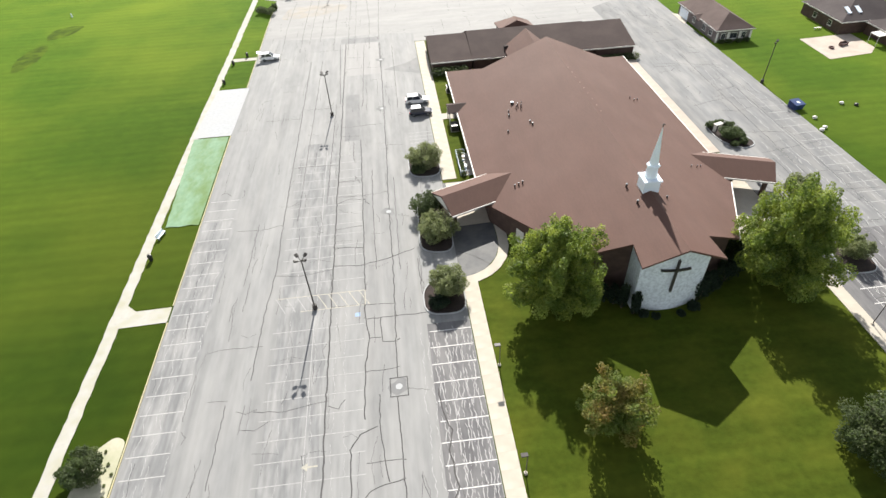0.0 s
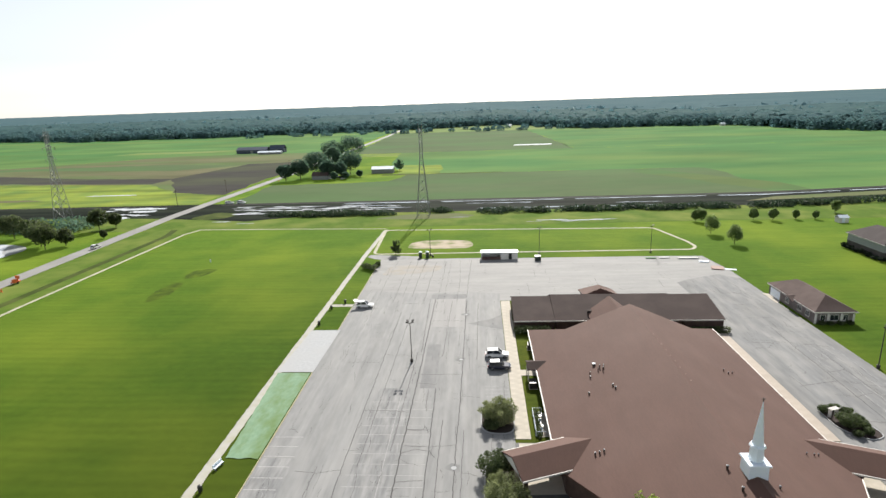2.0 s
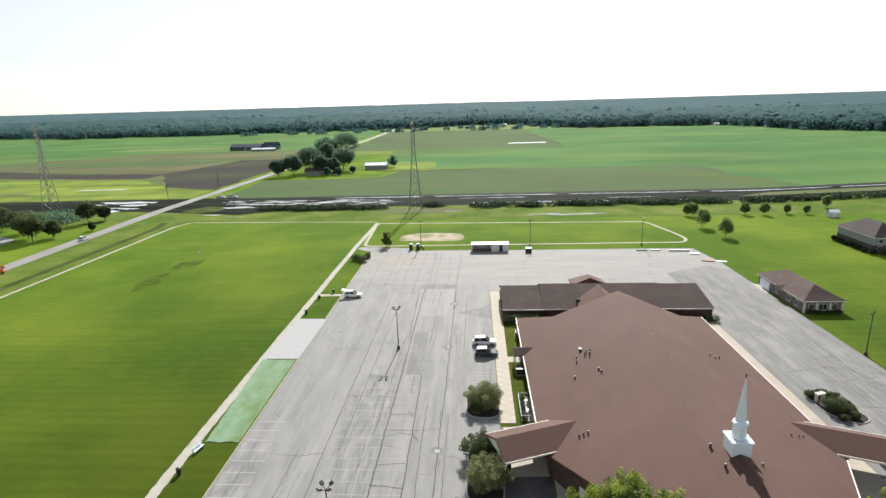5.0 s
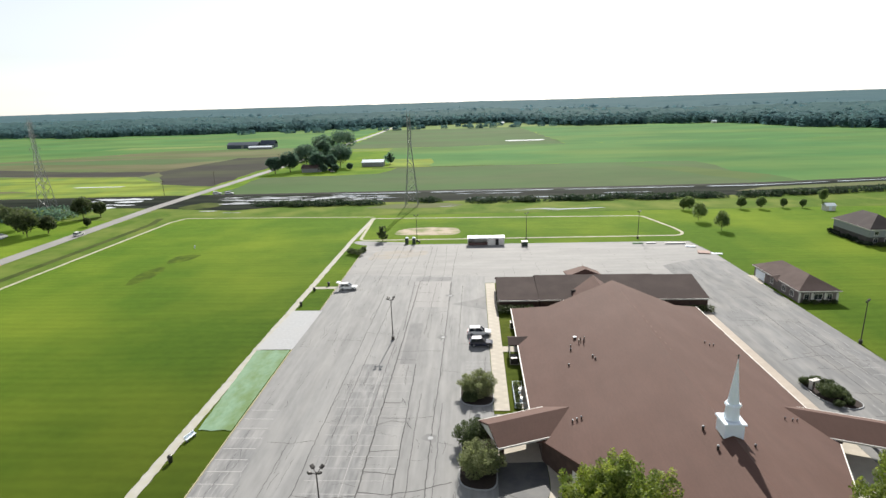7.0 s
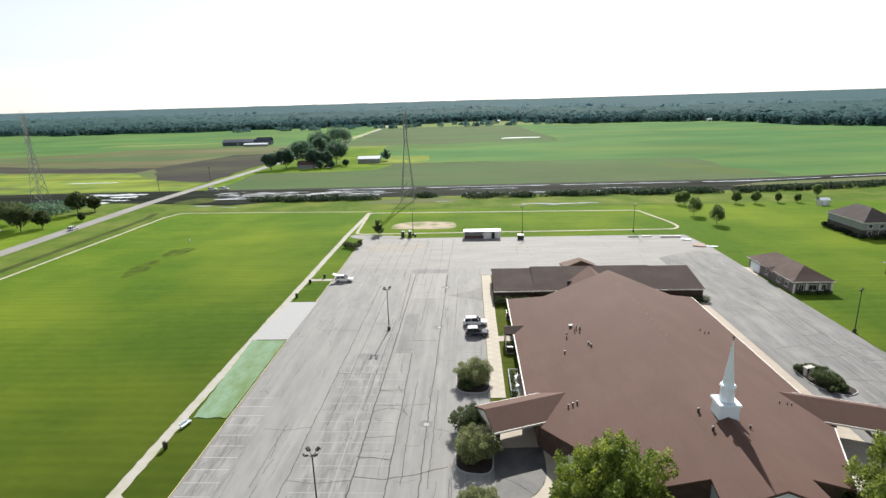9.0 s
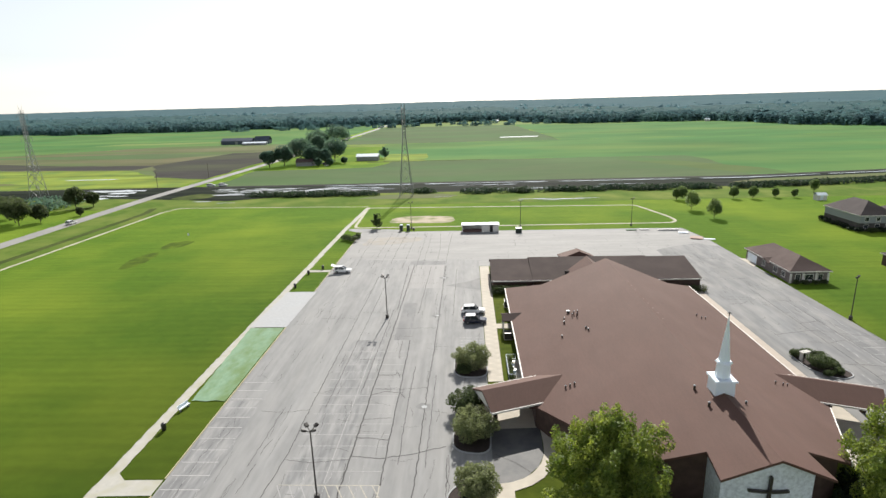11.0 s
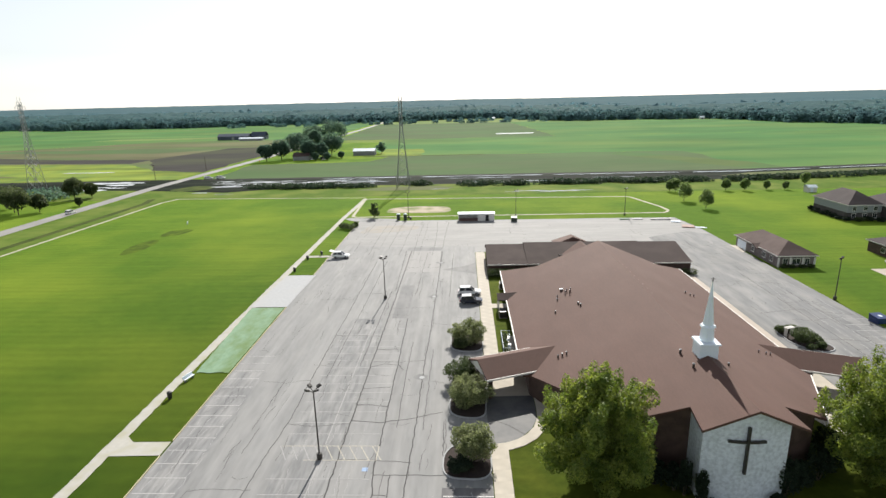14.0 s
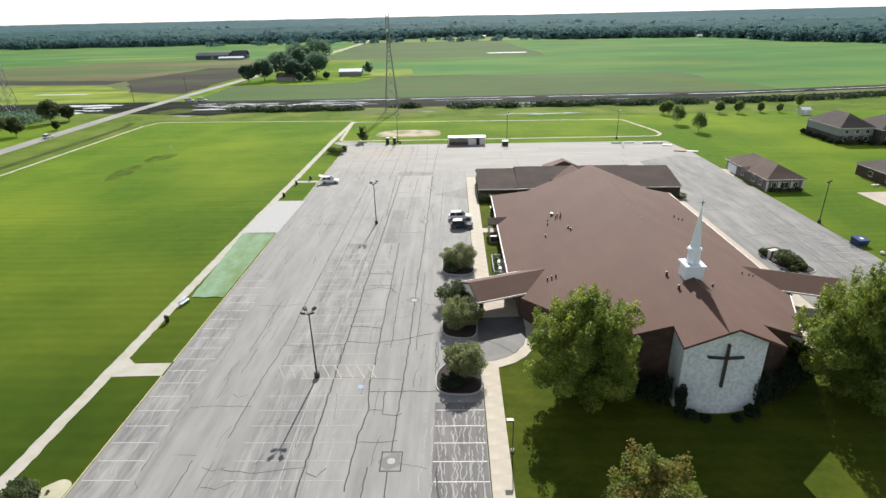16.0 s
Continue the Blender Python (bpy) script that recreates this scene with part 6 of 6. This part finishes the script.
# ---- roof fittings ----
for x, y, h, wide in ((35.6, 40.0, 0.4, 0.34), (35.9, 37.8, 0.6, .12), (36.3, 38.4, 0.6, .12), (36.6, 37.2, 0.7, .12), (36.9, 38.2, 0.6, .12), (34.5, 37.7, 0.4, .13), (34.3, 36.4, 0.4, .16), (33.2, 31.7, 0.35, .16), (37.0, 31.6, 0.35, .17), (37.2, 30.6, 0.35, .17),
                      (31.2, 16.6, 0.4, .14), (31.8, 16.6, 0.4, .14), (32.4, 16.6, 0.4, .14), (44.3, 6.3, 0.5, .17), (44.4, 2.5, 0.5, .17), (48.6, 2.9, 0.35, .14), (57.3, 37.6, 0.45, .11), (57.9, 37.0, .45, .11), (59.0, 38.0, .45, .11), (60.3, 15.9, 0.4, .1), (61.2, 16.4, .4, .1), (58.9, 15.3, .4, .1)):
    t = tagged(thing("roof_vent", x, y, rz(x) - 0.05), "small metal vent pipe on the shingle roof", "vent", "roof vents")
    part("pipe", rod(B(), (0, 0, -0.1), (0, 0, h), wide * 0.8, wide * 0.8, 10), "terracotta" if wide < .14 else "bronze", t)
    part("cap", lathe(B(), [(wide * 0.95, h), (wide, h + 0.07), (wide * 0.4, h + 0.13)], 10), "white" if wide > .2 else "steel", t)
t = tagged(thing("chimney", 41.4, 74.0, 1.7), "dark slim chimney on the wing roof", "chimney")
part("stack", box(B(), -0.42, 0.42, -0.42, 0.42, 0, 2.3), "brick_dark", t)
part("cap", box(B(), -0.5, 0.5, -0.5, 0.5, 2.3, 2.42), "mulch", t)
# windows and doors in the brick walls
for y in (20.5, 24, 31, 40, 55, 59):
    cpart("window", box(B(), 26.86, 26.9, y - 0.7, y + 0.7, 0.9, 2.1), "glass", None, "dark window")
bm = box(B(), -0.8, 0.8, -0.05, 0.05, 0.0, 2.5)
bm.transform(pose(30.5, 8.9, 0.03, 0, 0, -59.4))
cpart("window", bm, "trim", None, "white framed window in the brick wall")


# ---- houses, farm, pylons ----
def hip_roof(x0, x1, y0, y1, ze, zr, ridge_y=True, over=0.5):
    x0, x1, y0, y1 = x0 - over, x1 + over, y0 - over, y1 + over
    cx, cy = (x0 + x1) / 2, (y0 + y1) / 2
    k = min(x1 - x0, y1 - y0) / 2
    if ridge_y:
        a, b = (cx, y0 + k, zr), (cx, y1 - k, zr)
        faces = [[(x0, y0, ze), (x1, y0, ze), a], [(x1, y0, ze), (x1, y1, ze), b, a], [(x1, y1, ze), (x0, y1, ze), b], [(x0, y1, ze), (x0, y0, ze), a, b]]
    else:
        a, b = (x0 + k, cy, zr), (x1 - k, cy, zr)
        faces = [[(x0, y0, ze), (x1, y0, ze), b, a], [(x1, y0, ze), (x1, y1, ze), b], [(x1, y1, ze), (x0, y1, ze), a, b], [(x0, y1, ze), (x0, y0, ze), a]]
    return faces


def opening(parent, x, y, z, w, h, side, kind="window"):
    """A framed window or door set on a wall; side: the axis it looks along."""
    along_x = side in "ns"
    k = -1 if side in "sw" else 1

    def bx(w0, w1, d0, d1, z0, z1):
        if along_x:
            return box(B(), x + w0, x + w1, min(y + k * d0, y + k * d1), max(y + k * d0, y + k * d1), z0, z1)
        return box(B(), min(x + k * d0, x + k * d1), max(x + k * d0, x + k * d1), y + w0, y + w1, z0, z1)
    fr = part(kind, bx(-w / 2 - .1, w / 2 + .1, -0.05, 0.05, z - .1, z + h + .1), "trim", parent)
    if kind == "window":
        part("pane", bx(-w / 2, -0.03, 0.03, 0.065, z, z + h), "glass", fr)
        part("pane", bx(0.03, w / 2, 0.03, 0.065, z, z + h), "glass", fr)
        part("sill", bx(-w / 2 - .15, w / 2 + .15, 0.0, 0.14, z - .16, z - .1), "trim", fr)
    else:
        n = max(1, int(h / 0.55))
        for i in range(n):
            part("panel", bx(-w / 2, w / 2, 0.03, 0.075, z + i * h / n + .02, z + (i + 1) * h / n - .02), "white", fr)


def house(x0, x1, y0, y1, ze, zr, wall_m, roof_m, label, ridge_y=True, upper=None):
    t = tagged(thing("house", 0, 0, 0), label, "house")
    for a in ((x0, x1, y0, y0 + .25), (x0, x1, y1 - .25, y1), (x0, x0 + .25, y0 + .25, y1 - .25), (x1 - .25, x1, y0 + .25, y1 - .25)):
        if upper:
            part("wall", box(B(), *a, 0, ze / 2), wall_m, t)
            part("upper_wall", box(B(), *a, ze / 2, ze - .02), upper, t, "pale grey siding")
        else:
            part("wall", box(B(), *a, 0, ze - .02), wall_m, t)
    for f in hip_roof(x0, x1, y0, y1, ze, zr, ridge_y):
        part("roof", solid(B(), f, 0.18), roof_m, t)
    part("fascia", box(B(), x0 - .52, x1 + .52, y0 - .54, y0 - .5, ze - .2, ze + .02), "trim", t)
    part("fascia", box(B(), x0 - .54, x0 - .5, y0 - .5, y1 + .5, ze - .2, ze + .02), "trim", t)
    return t


h1 = house(94.2, 103.1, 74.6, 95.6, 3.0, 5.6, "brick_grey", "roof_grey", "single-storey brick house with a hipped brown roof")
for y, w in ((77.5, 1.4), (81.0, 1.6), (86.5, 1.2)):
    opening(h1, 94.2, y, 0.9, w, 1.2, "w")
opening(h1, 94.2, 92.4, 0.05, 4.6, 2.2, "w", "garage_door")
for x, w in ((96.0, 1.0), (98.6, 1.8), (101.2, 1.0)):
    opening(h1, x, 74.6, 0.8, w, 1.3, "s")
for x in (94.35, 97.2, 100.2, 102.95):
    part("pilaster", box(B(), x - .22, x + .22, 74.42, 74.58, 0, 2.4), "trim", h1)
bm = B()
solid(bm, [(93.0, 82.5, 2.65), (93.0, 84.6, 3.5), (97.0, 84.6, 3.9), (97.0, 82.5, 3.6)], 0.15)
solid(bm, [(93.0, 84.6, 3.5), (93.0, 86.7, 2.65), (97.0, 86.7, 3.6), (97.0, 84.6, 3.9)], 0.15)
part("porch_roof", bm, "roof_grey", h1)
sheet("apron", [(92.6, 88), (94.1, 89.6), (94.1, 95.4), (92.6, 96)], 0.06, "concrete", None, "pale concrete apron before a garage door", "apron")
M["siding"] = mat("pale_blue_grey_siding", (0.24, 0.26, 0.28), (0.31, 0.33, 0.35), 0.5, 0.75, stretch=(0.3, 0.3, 4))
h2 = house(143.4, 154.2, 124.6, 142.5, 5.2, 9.0, "brick_dark", "roof_slate", "two-storey house with a brown hipped roof", True, "siding")
for x in (145.5, 149, 152.2):
    opening(h2, x, 124.6, 0.9, 1.2, 1.4, "s")
    opening(h2, x, 124.6, 3.3, 1.1, 1.2, "s")
for i, y in enumerate((126.5, 129.5, 132.6, 135.4, 138.6, 141.4)):
    bush("shrub", 142.2, y, 1.2, 1.4 + 0.3 * (i % 3), "leaf_evergreen", 380 + i, "dark foundation shrub before the large house", 420, 0.35, "large house shrubs")
h2b = house(154.6, 171, 121.5, 136, 5.0, 9.2, "brick_dark", "roof_slate", "large house wing with a brown hipped roof", False)
for x in (157.0, 161, 165, 169):
    opening(h2b, x, 121.5, 0.8, 1.4, 1.5, "s")
bush("shrub", 146.2, 122.2, 2.2, 1.6, "leaf_dark", 301, "dark foundation shrub before the house", 700, 0.35, "", 1.2)
h3 = house(125.2, 144, 73.0, 88.5, 3.1, 6.6, "brick", "roof_slate", "brick house with skylights beside a pinkish patio", False)
for x in (127.5, 130.2):
    part("skylight", solid(B(), [(x, 75.0, 4.34), (x + 1.0, 75.0, 4.34), (x + 1.0, 77.2, 5.16), (x, 77.2, 5.16)], 0.16), "white", h3)
for y in (77, 83):
    opening(h3, 125.2, y, 1.0, 1.2, 1.1, "w")
h3b = house(131.5, 147, 60.5, 72.4, 2.9, 6.0, "brick", "roof_slate", "brick wing of the house behind the patio", True)
part("awning", solid(B(), [(128.8, 64.6, 2.3), (131.4, 64.6, 2.6), (131.4, 67.4, 2.6), (128.8, 67.4, 2.3)], 0.12), "trim", h3b, "pale awning")
for y in (64.6, 67.3):
    part("awning_post", rod(B(), (128.9, y, 0), (128.9, y, 2.2), 0.06, 0.06, 6), "trim", h3b)
sheet("patio_paved", [(114.8, 72.2), (114.6, 60.0), (125.6, 61.2), (128.4, 64.0), (128.4, 72.7), (125.0, 72.7)], 0.05, "concrete_pink", None, "pale pinkish paved patio beside a house", "patio")
t = tagged(thing("patio_sofa", 122.3, 66.6, 0.05, 20), "dark outdoor sofa on the patio", "sofa")
part("seat", box(B(), -1.0, 1.0, -0.4, 0.4, 0.0, 0.45), "terracotta", t)
part("backrest", box(B(), -1.0, 1.0, 0.3, 0.5, 0.45, 0.9), "terracotta", t)
for x in (-1.1, 0.9):
    part("armrest", box(B(), x, x + .2, -0.4, 0.5, 0.1, 0.65), "terracotta", t)
t = tagged(thing("fire_pit", 118.6, 65.6, 0.06), "low round fire pit on the patio", "fire pit")
part("ring", lathe(B(), [(0.6, 0), (0.6, 0.35), (0.42, 0.35), (0.42, 0.1)], 14), "terracotta", t)
t = tagged(thing("garden_bench", 122.6, 77.2), "pale slatted garden bench on the grass", "bench")
for y in (-.2, 0, .2):
    part("slat", box(B(), -0.9, 0.9, y - .07, y + .07, 0.42, 0.47), "trim", t)
for x in (-0.7, 0.7):
    part("leg", box(B(), x - .05, x + .05, -0.2, 0.2, 0, 0.42), "trim", t)
# white shed by the young trees
t = tagged(thing("shed", 165.0, 180.5, 0), "small white garden shed with a gabled roof", "shed")
part("wall", box(B(), -1.9, 1.9, -1.5, 1.5, 0, 2.2), "trim", t)
part("roof", solid(B(), [(-2.1, -1.7, 2.15), (2.1, -1.7, 2.15), (2.1, 0, 3.1), (-2.1, 0, 3.1)], 0.12), "white", t)
part("roof", solid(B(), [(2.1, 1.7, 2.15), (-2.1, 1.7, 2.15), (-2.1, 0, 3.1), (2.1, 0, 3.1)], 0.12), "white", t)
opening(t, -0.2, -1.5, 0.1, 1.2, 1.9, "s", "door")


def barn(x, y, w, d, h, zr, wall_m, roof_m, label, turn=0):
    t = tagged(thing("barn", x, y, 0, turn), label, "barn")
    part("wall", box(B(), -w / 2, w / 2, -d / 2, d / 2, 0, h), wall_m, t)
    part("roof", solid(B(), [(-w / 2 - .4, -d / 2 - .4, h), (w / 2 + .4, -d / 2 - .4, h), (w / 2 + .4, 0, zr), (-w / 2 - .4, 0, zr)], 0.2), roof_m, t)
    part("roof", solid(B(), [(w / 2 + .4, d / 2 + .4, h), (-w / 2 - .4, d / 2 + .4, h), (-w / 2 - .4, 0, zr), (w / 2 + .4, 0, zr)], 0.2), roof_m, t)
    for k in (-1, 1):
        part("gable", solid(B(), [(k * w / 2, -d / 2, h), (k * w / 2 - .05, -d / 2, h), (k * w / 2 - .05, 0, zr - .1), (k * w / 2, 0, zr - .1)], 0.3), wall_m, t)
    part("barn_door", box(B(), -1.6, 1.6, -d / 2 - .06, -d / 2, 0.05, h * 0.8), "steel", t)
    return t


barn(-61.5, 386, 17, 9, 3.6, 5.4, "steel", "white", "white metal-roofed barn in a green farmyard")
barn(-262, 618, 38, 14, 4.4, 7.4, "roof_blue", "roof_blue", "long dark farm building with a steep roof")
barn(-234, 598, 28, 7, 2.4, 3.8, "steel", "white", "long low farm shed with a white roof")
barn(-232, 620, 18, 10, 4.6, 9.0, "roof_blue", "roof_blue", "dark farm barn with a steep roof")
barn(416, 900, 7, 6, 3, 5, "trim", "white", "small white far house before the woods")
barn(78, 1080, 6, 6, 3, 5, "trim", "white", "small white far house before the woods")
barn(-104, 357, 12, 8, 3.2, 5.6, "steel", "roof_grey", "grey-roofed farmhouse below the trees")
for i, (x, y) in enumerate(((-96, 356), (-90, 361), (-86, 352))):
    car("car", x, y, 30 * i, 4.6, "car_white" if i != 1 else "car_silver", "small pale car in the farmyard")


def pylon(x, y, h, label):
    t = tagged(thing("pylon", x, y), label, "pylon", "power pylons")

    def wid(z):
        return 3.1 - 2.4 * min(1.0, z / (h * 0.62)) if z < h * 0.62 else 0.72
    for a, b in ((-1, -1), (1, -1), (1, 1), (-1, 1)):
        for z0, z1 in ((0, h * 0.62), (h * 0.62, h * 0.95)):
            part("leg", rod(B(), (a * wid(z0), b * wid(z0), z0), (a * wid(z1), b * wid(z1), z1), 0.13, 0.11, 5), "steel", t)
    z = 0.0
    while z < h * 0.92:
        step = max(1.8, wid(z) * 1.9)
        z1 = min(z + step, h * 0.95)
        for (a, b), (c, d) in (((-1, -1), (1, -1)), ((1, -1), (1, 1)), ((1, 1), (-1, 1)), ((-1, 1), (-1, -1))):
            part("brace", rod(B(), (a * wid(z), b * wid(z), z), (c * wid(z1), d * wid(z1), z1), 0.07, 0.07, 4), "steel", t)
            part("brace", rod(B(), (c * wid(z), d * wid(z), z), (a * wid(z1), b * wid(z1), z1), 0.07, 0.07, 4), "steel", t)
        z = z1
    for f, w in ((0.66, 3.6), (0.78, 4.4), (0.90, 3.4)):
        for k in (-1, 1):
            arm = part("cross_arm", rod(B(), (0, k * 0.7, h * f + 0.9), (0, k * w, h * f), 0.09, 0.06, 4), "steel", t)
            part("arm_strut", rod(B(), (0, k * 0.7, h * f - 0.3), (0, k * w, h * f), 0.08, 0.06, 4), "steel", arm)
            part("insulator", rod(B(), (0, k * w, h * f), (0, k * w, h * f - 1.6), 0.09, 0.09, 5), "steel", arm)
    for k in (-1, 1):
        part("peak", rod(B(), (k * 0.72, 0, h * 0.94), (k * 0.85, 0, h), 0.1, 0.05, 5), "steel", t)
    return t


pylon(-12.0, 211.0, 45.5, "tall grey lattice power pylon behind the field")
pylon(-209.5, 226.0, 48.0, "tall grey lattice power pylon across the road")
for x, y in ((-163, 258), (-152, 300), (-150, 420)):
    t = tagged(thing("utility_pole", x, y), "slim wooden utility pole beside the road", "utility pole", "utility poles")
    part("pole", rod(B(), (0, 0, 0), (0, 0, 9), 0.16, 0.11, 7), "bark", t)
    part("cross_arm", box(B(), -1.1, 1.1, -.06, .06, 8.3, 8.45), "bark", t)
# orange road-works signs by the road
M["orange"] = mat("orange_plastic", (0.62, 0.12, 0.03), (0.7, 0.16, 0.04), 0.3, 0.5)
t = tagged(thing("roadworks_trailer", -139.0, 112.5, 0.12, 80), "orange roadworks trailer with a sign panel beside the road", "trailer")
part("bed", box(B(), -1.3, 1.3, -0.75, 0.75, 0.5, 0.75), "orange", t)
part("cabinet", box(B(), -0.9, 0.5, -0.55, 0.55, 0.75, 1.5), "orange", t)
part("mast", rod(B(), (0.8, 0, 0.75), (0.8, 0, 2.3), 0.06, 0.06, 6), "steel", t)
part("sign_panel", box(B(), 0.72, 0.88, -0.9, 0.9, 1.5, 2.5), "orange", t)
for k in (-1, 1):
    part("wheel", rod(B(), (0, k * 0.72, 0.33), (0, k * 0.92, 0.33), 0.33, 0.33, 12), "tyre", t)
part("drawbar", rod(B(), (-1.3, 0, 0.55), (-2.2, 0, 0.45), 0.05, 0.05, 5), "steel", t)
t = tagged(thing("field_marker", -83.0, 135.0), "small white marker post in the mown field", "marker post")
part("post", lathe(B(), [(0.22, 0), (0.22, 0.9), (0.1, 1.0)], 8), "white", t)
for x, y in ((-136.6, 104), (-135.8, 102), (-134.5, 350)):
    t = tagged(thing("traffic_barrel", x, y), "orange traffic barrel at the roadside", "traffic barrel", "traffic barrels")
    part("body", lathe(B(), [(0.32, 0), (0.32, 0.12), (0.27, 0.14), (0.22, 1.05), (0.1, 1.1)], 12), "orange", t)
